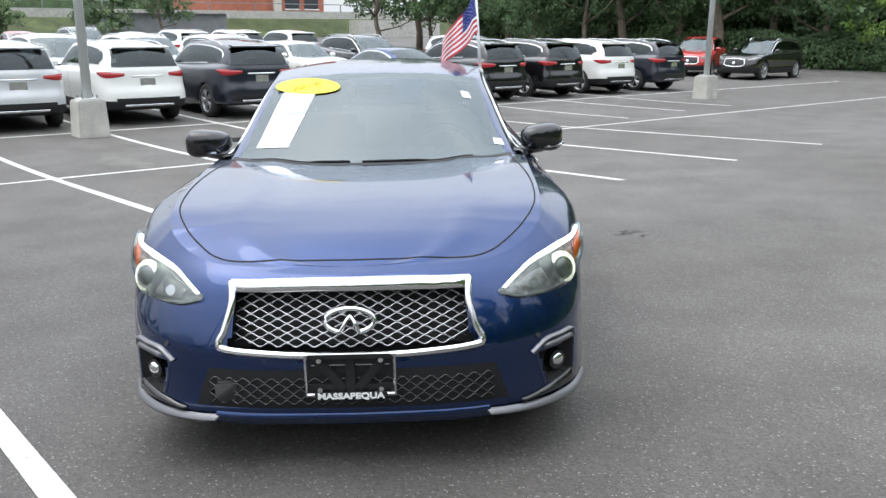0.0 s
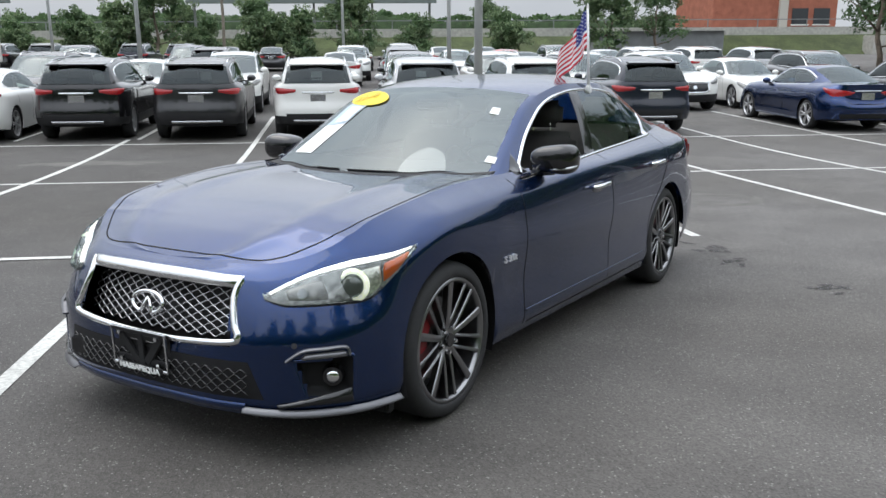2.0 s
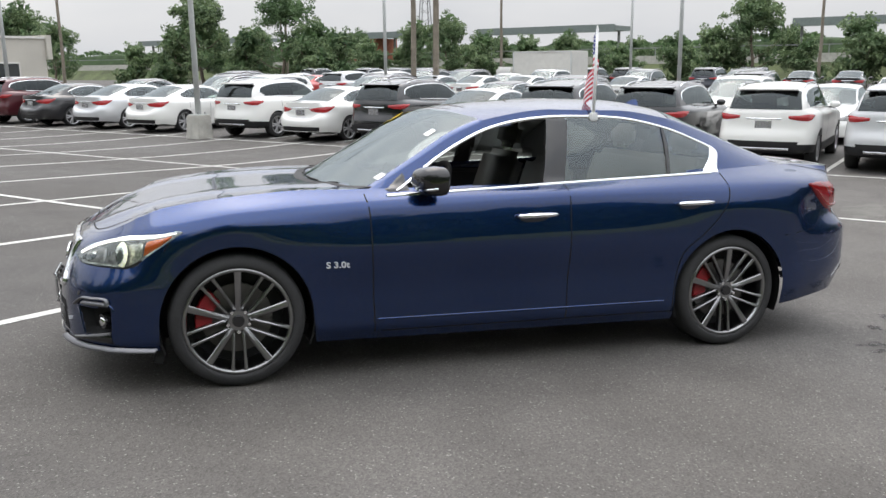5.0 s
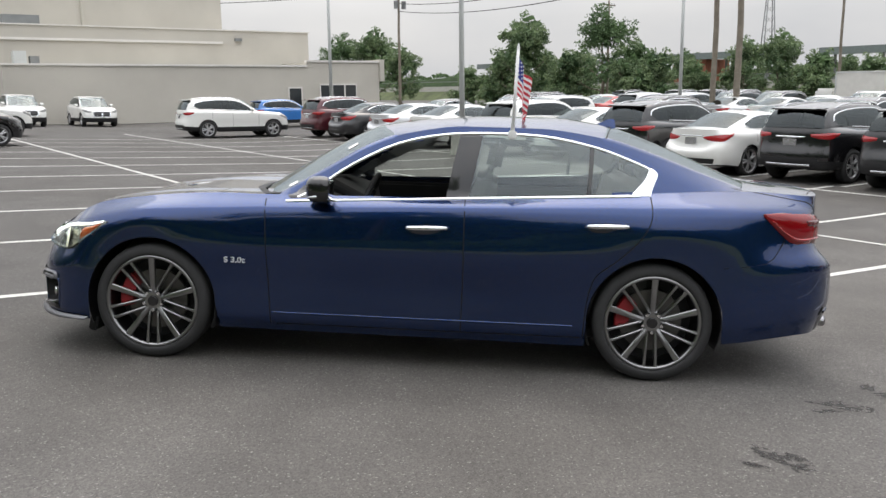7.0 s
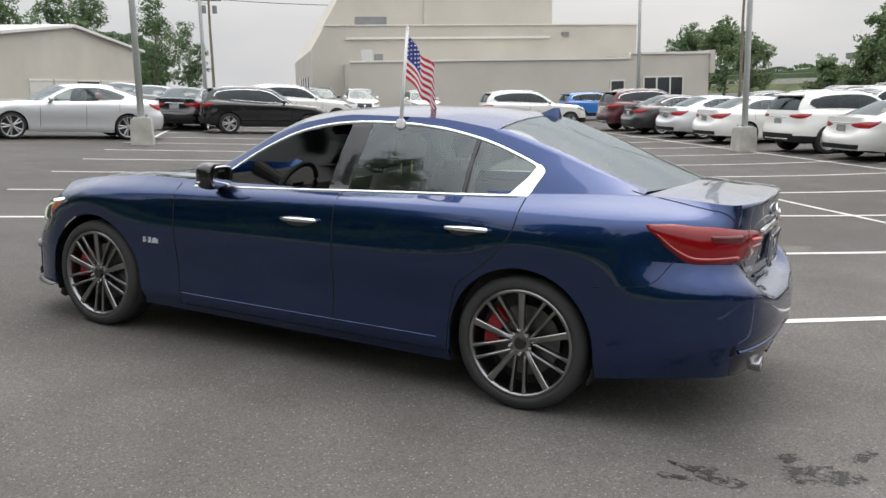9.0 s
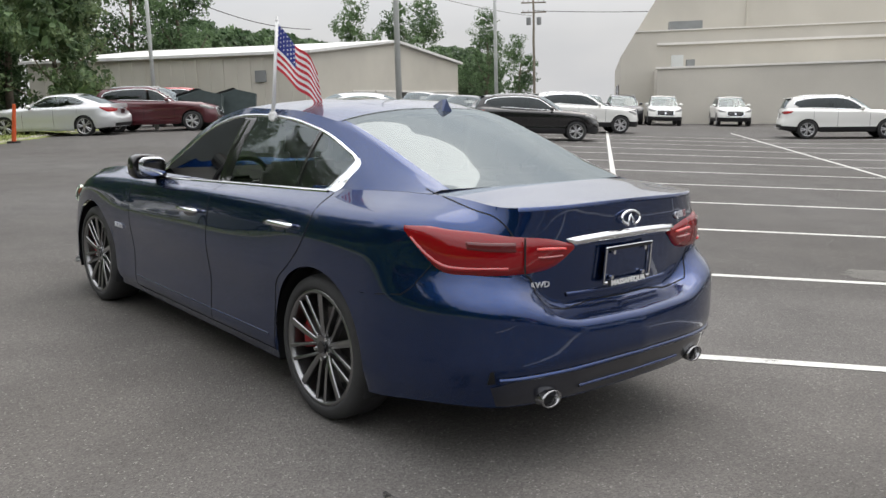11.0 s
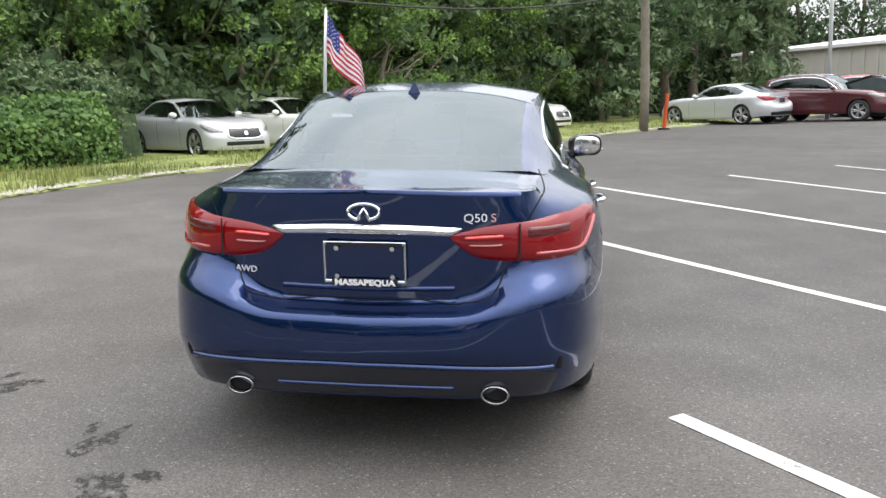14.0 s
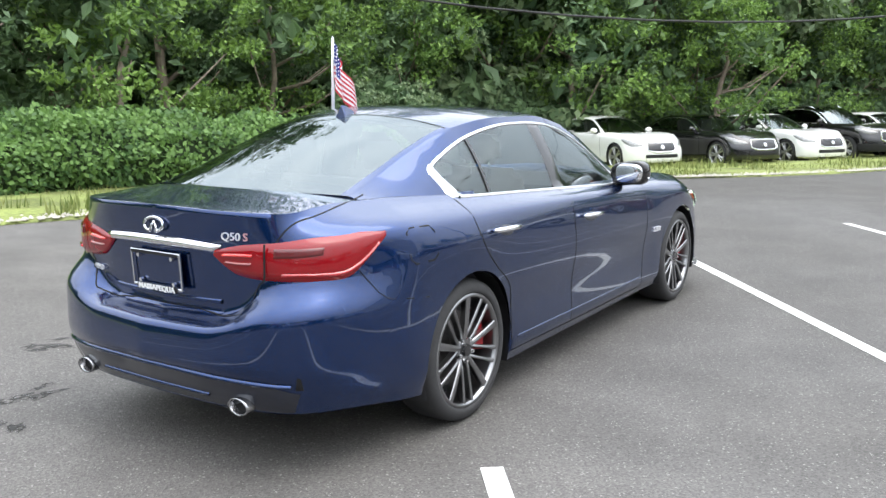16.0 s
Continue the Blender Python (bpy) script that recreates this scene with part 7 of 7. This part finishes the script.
def scatter_blades():
    rng = np.random.default_rng(3)
    verts, faces = [], []
    for _ in range(16000):
        i = rng.integers(60, len(edge_pts) - 8)
        p = edge_pts[i].lerp(edge_pts[i + 1], rng.random())
        o = rng.random() ** 1.5 * 4.5 + .25
        q = p + Vector((.45, .9)).normalized() * o
        if noise.noise((q.x * .7, q.y * .7, 9)) < -.15:
            continue
        z = ground(q.x, q.y) + .03
        hgt = (.05 + .13 * rng.random()) * (1.8 if noise.noise((q.x * .35, q.y * .35, 5)) > .2 else 1)
        a = rng.random() * 6.28
        w = .010 + .012 * rng.random()
        dx, dy = math.cos(a) * w, math.sin(a) * w
        lx, ly = (rng.random() - .5) * .12, (rng.random() - .5) * .12
        b = len(verts)
        verts += [(q.x - dx, q.y - dy, z), (q.x + dx, q.y + dy, z), (q.x + lx, q.y + ly, z + hgt)]
        faces.append((b, b + 1, b + 2))
    tagged(part("grass_blades", mesh_from("grass_blades", verts, faces, M["blade"], False), None), "tufts of dry grass along the verge", "grass", kind="stuff")
    verts, faces = [], []
    for _ in range(5200):
        i = rng.integers(58, len(edge_pts) - 20)
        p = edge_pts[i].lerp(edge_pts[i + 1], rng.random())
        q = p + Vector((.45, .9)).normalized() * (abs(rng.normal()) * .42 + .02)
        r = .018 + .03 * rng.random()
        z = ground(q.x, q.y) + .03 + r * .3
        b = len(verts)
        k = rng.random(6) * .5 + .75
        verts += [(q.x + r * k[0], q.y, z), (q.x - r * k[1], q.y, z), (q.x, q.y + r * k[2], z), (q.x, q.y - r * k[3], z), (q.x, q.y, z + r * k[4] * .8), (q.x, q.y, z - r)]
        faces += [(b, b + 2, b + 4), (b + 2, b + 1, b + 4), (b + 1, b + 3, b + 4), (b + 3, b, b + 4)]
    tagged(part("verge_gravel", mesh_from("verge_gravel", verts, faces, M["gravel"], False), None), "loose pale gravel along the edge of the asphalt", "gravel", kind="stuff")


scatter_blades()


def leaf_cloud(rng, centres, per, size, spread, flat=.75):
    """Many small folded leaves round the given clump centres; returns vertices and faces."""
    verts, faces = [], []
    for c in centres:
        for _ in range(per):
            d = rng.normal(size=3)
            d /= np.linalg.norm(d)
            r = spread * (rng.random() ** .45)
            p = np.array(c) + d * r * np.array([1, 1, flat])
            s = size * (.55 + .8 * rng.random())
            a = rng.normal(size=3) + d * .5 + np.array([0, 0, .35])
            a /= np.linalg.norm(a)
            t = np.cross(a, rng.normal(size=3))
            t /= np.linalg.norm(t)
            w = np.cross(a, t)
            b = len(verts)
            verts += [p - t * s * .5, p + w * s * .28 + a * s * .05, p + t * s * .55 - a * s * .12, p - w * s * .28 + a * s * .05]
            faces += [(b, b + 1, b + 2, b + 3)]
    return verts, faces


def build_tree(seed, h, crown_r, leaf, label, low=.22, size=.24, clumps=150, per=42):
    rng = np.random.default_rng(seed)
    t = thing("tree", None, label, "tree", "trees round the car park")
    trunk = [(0, 0, -.3)]
    for k in range(1, 8):
        trunk.append((trunk[-1][0] + rng.normal() * .12, trunk[-1][1] + rng.normal() * .12, h * .72 * k / 7))
    v, f = tube_data(trunk, [.26 * (1 - .11 * k) * h / 12 for k in range(8)], 9)
    part("trunk", mesh_from("trunk", v, f, M["bark"]), None, t)
    cs = []
    for k in range(6):
        z = h * (low + .08 + .55 * k / 9)
        i = min(6, int(z / (h * .72) * 7))
        base = np.array(trunk[i]) + (np.array(trunk[i + 1]) - np.array(trunk[i])) * .5
        a = rng.random() * 6.28
        ln = crown_r * (.55 + .5 * rng.random()) * (1 - .35 * k / 9)
        tip = base + np.array([math.cos(a) * ln, math.sin(a) * ln, ln * (.35 + .5 * rng.random())])
        midp = (base + tip) / 2 + np.array([0, 0, -.25])
        v, f = tube_data([base, midp, tip], [.09 * h / 12, .06 * h / 12, .02], 6)
        part("limb", mesh_from("limb", v, f, M["bark"]), None, t)
        cs += [tip, midp + rng.normal(size=3) * .3]
    lobes = []
    for k in range(11):
        a = rng.random() * 6.28
        zz = h * (low + (1 - low) * (.08 + .84 * rng.random()))
        fall = math.sin(math.pi * min(1, max(.08, (zz / h - low) / (1 - low))) ** .75)
        rr = crown_r * fall * (.35 + .55 * rng.random())
        lobes.append((math.cos(a) * rr, math.sin(a) * rr, zz, crown_r * (.32 + .25 * rng.random())))
    lobes.append((0, 0, h * .9, crown_r * .4))
    while len(cs) < clumps:
        x, y, z, r = lobes[rng.integers(len(lobes))]
        d = rng.normal(size=3)
        d /= np.linalg.norm(d)
        cs.append(np.array([x, y, z]) + d * r * (.75 + .3 * rng.random()) * np.array([1, 1, .8]))
    v, f = leaf_cloud(rng, cs, per, size, crown_r * .17)
    part("crown", mesh_from("crown", v, f, leaf, False), None, t, "dense leafy crown with gaps")
    # inner leaves take the darkest green, their shade set by colour
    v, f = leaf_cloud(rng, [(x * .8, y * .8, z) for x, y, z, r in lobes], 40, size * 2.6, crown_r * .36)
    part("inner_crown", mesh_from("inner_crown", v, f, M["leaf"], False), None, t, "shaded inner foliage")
    return t


PROTO = [build_tree(11, 12.5, 3.9, M["leaf"], "tall broadleaf tree with dark green foliage", .10, .24, 150, 46),
         build_tree(23, 14.5, 4.4, M["leaf"], "tall broadleaf tree with dark green foliage", .12, .25, 155, 46),
         build_tree(35, 10.0, 3.6, M["leaf2"], "broadleaf tree with bright green foliage", .08, .22, 135, 44),
         build_tree(41, 7.0, 2.8, M["leaf2"], "small broadleaf tree with bright green foliage", .06, .17, 120, 46),
         build_tree(57, 9.0, 3.4, M["leaf"], "broadleaf tree with dark green foliage", .10, .23, 130, 44),
         build_tree(63, 8.6, 3.5, M["leaf_mid"], "bushy broadleaf tree with mid green foliage", .03, .32, 140, 34),
         build_tree(79, 4.6, 3.0, M["leaf_mid"], "low bushy tree with mid green foliage", -.05, .30, 100, 34)]
used = set()


trng = random.Random(5)
WOOD = [(-57, -3), (-53, 2), (-49, 7), (-46, 12), (-43, 16.5), (-40, 20.5), (-37, 25.5), (-31, 26), (-26, 25), (-21, 23), (-16, 20.5), (-11, 18), (-6, 16), (-2, 15), (2, 14.8), (6, 15.2), (9.5, 15), (13, 14), (16.5, 12), (19.5, 9.8), (22.5, 7.4), (26, 4.8), (29.5, 2), (33.5, -1), (38, -4)]
places = {}
for i, (x, y) in enumerate(WOOD):
    if -36 < x < 1:
        if x > -4:
            places[i] = (3, x + trng.uniform(-.8, .8), y + 4.0 + trng.uniform(-.5, 1.5), trng.uniform(.8, 1.0))
        continue
    places[i] = (trng.choice((0, 1, 1, 0, 4)), x + trng.uniform(-.8, .8), y + trng.uniform(-.5, 1.0), trng.uniform(.85, 1.1) * (.68 if 0 < x < 18 else 1.0))
order = [(5 if x > 17 and i % 2 else k, x, y, s) for i, (k, x, y, s) in places.items()]
order += [(5, 34.0, -9.2, .8), (1, 38.0, -6.0, .8), (5, 30.8, -2.6, .7), (3, 21.0, 4.6, .8)]
for x, y in ((5, 20.5), (12, 19.5), (20, 15), (27, 9.5), (34, 4), (40, 0), (46, -3), (54, -10)):
    order.append((trng.choice((0, 1, 2)), x, y, trng.uniform(.95, 1.2)))
order += [(6, 11.3, 8.7, .34), (6, 12.5, 9.7, .42), (6, 13.2, 11.0, .5), (6, 9.9, 9.4, .40), (2, 19.5, 11.5, .8), (2, 31.0, 3.2, .75), (2, 2.5, 17.5, .7)]
for x, y in ((18.6, 8.6), (11.6, 13.0), (23.5, 6.0), (-39, 22.5), (28.5, .9), (6.5, 13.0), (21.0, 7.6), (26.4, 3.2), (15.2, 11.4)):
    order.append((3, x, y, trng.uniform(.75, 1.0)))
for x, y, k, s in ((60, -48, 0, .8), (66, -56, 1, .8), (56, -40, 0, .75), (72, -70, 1, .8), (80, -84, 0, .8), (50, -72, 4, .8), (58, -13, 1, .95), (57.5, -17.5, 0, 1.05), (57, -21, 1, .9), (55.5, -24.5, 0, .95), (64, -27, 0, .7), (53, -9.5, 1, .95)):
    order.append((k, x, y, s))
for u, v, k, s in ((-78, 49, 5, .85), (-77, 44, 6, 1.0), (-78, 16.5, 5, .95), (-78, 20, 6, 1.0), (-78, 7.5, 6, 1.1), (-77, 3.5, 6, .9), (-78, -1.5, 5, .85), (-78, -26, 5, .9), (-78, -31, 4, .9), (-76, 28, 6, .7),
                   (-79, 40, 6, .9), (-78, 60, 6, .9), (-79, 54, 5, .8), (-78, 66, 6, 1.0), (-79, 86, 5, .8), (-78, 78, 5, .8), (-78, 72, 6, 1.0),
                   (-62, 104, 5, 1.2), (-62, 114, 4, 1.15), (-62, 97, 5, .9), (-62, 70.5, 5, 1.15), (-62, 75, 6, 1.2), (-62, 64, 6, 1.1), (-62, 59, 4, 1.1), (-62, 54, 6, 1.2), (-60, 50, 6, 1.0), (-62, 82, 6, .9),
                   (-50, -40, 1, .9), (-46, -38, 4, .9), (-40, -40, 0, .95), (-32, -41, 1, .9), (-26, -40, 0, .9), (-22, -43, 1, .9), (-30, -36.5, 4, .9),
                   (-110, 60, 5, .7), (-112, 40, 6, 1), (-115, 20, 5, .75), (-112, 0, 5, .8), (-110, 85, 5, .8), (-112, -20, 5, .8), (-112, 100, 5, .9), (-81, -8, 6, .8), (-80, 12, 6, .75), (-81, 24, 6, .9), (-80, 32, 6, .65), (-81, 36, 5, .6), (-80, 57, 6, .7), (-80, 63, 5, .7), (-81, 70, 6, .8), (-80, -16, 6, .9)):
    order.append((k, *uv(u, v), s))
for k, x, y, s in order:
    if k not in used:
        used.add(k)
        PROTO[k].matrix_basis = upright(x, y, trng.uniform(0, 360)) @ Matrix.Diagonal((s, s, s, 1))
    else:
        r = s / PROTO[k].scale[0]
        copy_thing(PROTO[k], upright(x, y, trng.uniform(0, 360)) @ Matrix.Diagonal((r, r, r, 1)))


def thicket(name, line, height, depth, count, size, mat, label, lift=0.0):
    """A dense bank of leaves over a dark core, along a line."""
    rng = np.random.default_rng(len(name) * 7 + count % 97)
    pts = [p.to_2d() for p in smooth_line([(x, y, 0) for x, y in line], 10)]
    verts, faces = [], []
    t = thing(name, None, label, "hedge" if height < 3 else "woods", kind="stuff")
    prof = [(0, 0), (-.15, .35), (-.1, .7), (.15, .95), (.5, 1.0), (1.0, .92), (1.2, 0)]
    n = len(prof)
    frames = []
    for i, p in enumerate(pts):
        tt = (pts[min(len(pts) - 1, i + 1)] - pts[max(0, i - 1)]).normalized()
        nr = Vector((-tt.y, tt.x))
        if nr.dot(Vector((.45, .9))) < 0:
            nr = -nr
        frames.append((p, nr))
        hh = height * (.88 + .22 * noise.noise((p.x * .35, p.y * .35, 1)))
        for a, b in prof:
            q = p + nr * (depth * (a * .85 + .12) + .25 * noise.noise((p.x * .8, p.y * .8, b * 3)))
            verts.append((q.x, q.y, ground(q.x, q.y) + lift + hh * b * .93))
    for i in range(len(pts) - 1):
        faces += [(i * n + k, i * n + k + 1, (i + 1) * n + k + 1, (i + 1) * n + k) for k in range(n - 1)]
    # dark shell paints the shade that shows between the leaves
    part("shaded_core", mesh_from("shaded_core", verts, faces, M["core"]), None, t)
    lv, lf = [], []
    for _ in range(count):
        i = rng.integers(0, len(frames) - 1)
        p, nr = frames[i]
        p = p.lerp(frames[i + 1][0], rng.random())
        hh = height * (.88 + .22 * noise.noise((p.x * .35, p.y * .35, 1)))
        u = rng.random() ** .8
        k = int(u * 4.999)
        fr = u * 5 - k
        a = prof[k][0] + (prof[k + 1][0] - prof[k][0]) * fr
        b = prof[k][1] + (prof[k + 1][1] - prof[k][1]) * fr
        bump = .35 * noise.noise((p.x * 1.1, p.y * 1.1, b * 4)) + .15 * rng.normal()
        q = p + nr * (depth * a * .9 - abs(bump) * .5)
        z = ground(q.x, q.y) + lift + hh * b + bump * .5
        s = size * (.6 + .8 * rng.random())
        d = np.array([-nr.x, -nr.y, .6]) + rng.normal(size=3) * .7
        d /= np.linalg.norm(d)
        tv = np.cross(d, rng.normal(size=3))
        tv /= np.linalg.norm(tv)
        w = np.cross(d, tv)
        c = np.array([q.x, q.y, max(z, ground(q.x, q.y) + .03)])
        o = len(lv)
        lv += [c - tv * s * .5, c + w * s * .32, c + tv * s * .5, c - w * s * .32]
        lf.append((o, o + 1, o + 2, o + 3))
    part("leaves", mesh_from("leaves", lv, lf, mat, False), None, t)


thicket("hedge", [(-3, 11.6), (0, 10.6), (2.6, 10.4), (5, 10.3), (8, 9.4), (10.2, 8.3), (11.6, 8.9), (12.4, 10.6)], 1.45, 1.4, 26000, .11, M["hedge"], "overgrown green hedge of vines")
thicket("hedge", [(-52, 6), (-46, 13.5), (-40.5, 20), (-37.5, 23.6), (-33, 27), (-28, 31)], 1.9, 1.6, 14000, .2, M["leaf"], "overgrown green hedge below the trees")
thicket("undergrowth", [(12.6, 11.8), (15.5, 10.8), (18.5, 8.8), (21.5, 6.4), (25, 3.6), (29, .6), (34, -3)], 2.6, 2.0, 22000, .2, M["leaf"], "dark undergrowth below the trees")
thicket("far_woods", [(-52, 14), (-46, 22), (-41, 29), (-35, 36), (-27, 40), (-17, 41), (-7, 38), (0, 29)], 12.5, 4.0, 26000, .5, M["leaf"], "dense dark woods beyond the verge")
thicket("far_woods", [(0, 24), (6, 19.8), (14, 17.8), (21, 13.8), (28, 8.8), (36, 2.8), (48, -5), (62, -15)], 9.5, 4.0, 45000, .42, M["leaf"], "dense dark woods behind the verge")
thicket("far_woods", [uv(-13, -47), uv(-20, -46), uv(-28, -46), uv(-40, -45), uv(-50, -44)], 9.0, 4.0, 14000, .5, M["leaf"], "dense dark woods behind the car park")
thicket("far_woods", [(95, -95), (88, -70), (80, -50), (70, -32)], 9.5, 5.0, 12000, .6, M["leaf"], "dense dark woods behind the warehouse")
thicket("far_woods", [uv(-118, -60), uv(-120, 0), uv(-122, 60), uv(-118, 120), uv(-100, 180)], 5.2, 6.0, 16000, .7, M["leaf"], "distant woods beyond the railway")


# ---- flag on the car ----
def car_flag():
    top = TILT @ Vector((-.605, .60, 1.372))
    t = thing("car_flag", Matrix.Translation(top) @ pose(0, 0, 0, 0, 0, 0), "small stars and stripes flag on a white window-clip pole", "flag")
    part("window_clip", box(.05, .035, .05, pose(0, .03, -.025), .008), M["flag_white"], t)
    tube("flag_pole", [(0, .03, -.02), (-.018, .012, .23), (-.034, -.006, .46)], [.011, .009, .008], M["flag_white"], t, 8)
    part("pole_tip", cone(.010, .003, .025, pose(-.034, -.006, .46), 8), M["flag_white"], t)

    def cloth(u, w):
        """u along the fly, w down the hoist; the cloth droops and ripples."""
        f = .03 * math.sin(u * 7 + w * 2) * u + .014 * math.sin(u * 15 + w)
        reach = u * .205 + .05 * w * u
        x = -.033 + .016 * w - reach * .36 + f * .93
        y = -.005 + .018 * w - reach * .93 - f * .36
        z = .440 - w * .225 - u * .19 - .05 * u * u + .012 * math.sin(u * 9 + 1)
        return (x, y, z)

    def piece(nm, u0, u1, w0, w1, mat):
        n, m = max(3, int((u1 - u0) * 22)), 2
        vs = [cloth(u0 + (u1 - u0) * i / n, w0 + (w1 - w0) * j / m) for i in range(n + 1) for j in range(m + 1)]
        fs = [(i * (m + 1) + j, (i + 1) * (m + 1) + j, (i + 1) * (m + 1) + j + 1, i * (m + 1) + j + 1) for i in range(n) for j in range(m)]
        part(nm, mesh_from(nm, vs, fs, mat), None, t)
    for k in range(13):
        piece("stripe", 0 if k > 6 else .42, 1, k / 13, (k + 1) / 13, M["flag_red"] if k % 2 == 0 else M["flag_white"])
    piece("blue_field", 0, .42, 0, 7 / 13, M["flag_blue"])
    for i in range(6):
        for j in range(5):
            p = Vector(cloth(.04 + .068 * i, .05 + .098 * j))
            for d in (-.002, .002):
                part("star", cone(.0055, .0055, .0006, Matrix.Translation(p + Vector((0, d, 0))) @ pose(0, 0, 0, 90, 0, 0), 5), M["flag_white"], t)


car_flag()


# ---- marks on the asphalt ----
def blotch(x, y, rx, ry, rz, mat, seed, label, cat="stain", dz=.003):
    bm = bmesh.new()
    n = 40
    c = bm.verts.new((x, y, ground(x, y) + dz))
    ring = []
    for i in range(n):
        a = 2 * math.pi * i / n
        r = 1 + .55 * noise.noise((math.cos(a) * 1.7 + seed, math.sin(a) * 1.7, seed)) + .35 * noise.noise((math.cos(a) * 6, math.sin(a) * 6, seed))
        lx, ly = math.cos(a) * rx * r, math.sin(a) * ry * r
        px, py = x + lx * math.cos(rz) - ly * math.sin(rz), y + lx * math.sin(rz) + ly * math.cos(rz)
        ring.append(bm.verts.new((px, py, ground(px, py) + dz)))
    for i in range(n):
        bm.faces.new((c, ring[i], ring[(i + 1) % n]))
    tagged(part("asphalt_stain", bm, mat), label, cat, kind="structure")


for i, (x, y, rx, ry) in enumerate(((-1.85, 1.93, .17, .07), (-1.70, 2.02, .08, .03), (-2.40, 1.15, .15, .06), (-2.28, 1.24, .07, .03), (-2.80, .92, .16, .09), (-2.66, .80, .08, .04), (-2.95, .62, .10, .03))):
    blotch(x, y, rx, ry, 2.2 + i * .35, M["dirt"], i * 3.1, "dark oil stain on the asphalt")


def ring_patch(x, y, r0, r1, seed):
    verts, faces, n = [], [], 48
    for i in range(n):
        a = 2 * math.pi * i / n
        k = 1 + .12 * noise.noise((math.cos(a) * 2, math.sin(a) * 2, seed))
        for r in (r0, r1):
            px, py = x + math.cos(a) * r * k, y + math.sin(a) * r * k
            verts.append((px, py, ground(px, py) + .003))
    faces = [(2 * i, 2 * i + 1, (2 * i + 3) % (2 * n), (2 * i + 2) % (2 * n)) for i in range(n)]
    me = mesh_from("asphalt_patch", verts, faces, M["pale_patch"])
    if me.polygons[0].normal.z < 0:
        me.flip_normals()
    tagged(part("asphalt_patch", me, None), "pale worn ring of patched asphalt", "patch", kind="structure")
ring_patch(-5.85, .15, .38, .52, 1)
blotch(-1.8, -4.8, .7, .22, .5, M["pale_patch"], 4, "pale worn patch of asphalt", "patch")
blotch(-7.5, -4.2, .9, .25, .66, M["pale_patch"], 5, "pale worn patch of asphalt", "patch")
blotch(*uv(-9.9, 4.6), 1.1, .3, -.9, M["pale_patch"], 8, "pale worn patch of asphalt", "patch")
drain = thing("storm_drain", on_ground(*uv(-9.9, -4.0), 38.9), "cast iron storm drain grate in the asphalt", "drain")
part("drain_frame", box(.7, .5, .02, pose(0, 0, .002)), M["steel_grey"], drain)
for k in range(9):
    part("drain_bar", box(.03, .42, .012, pose(-.28 + .07 * k, 0, .016)), M["plastic"], drain)
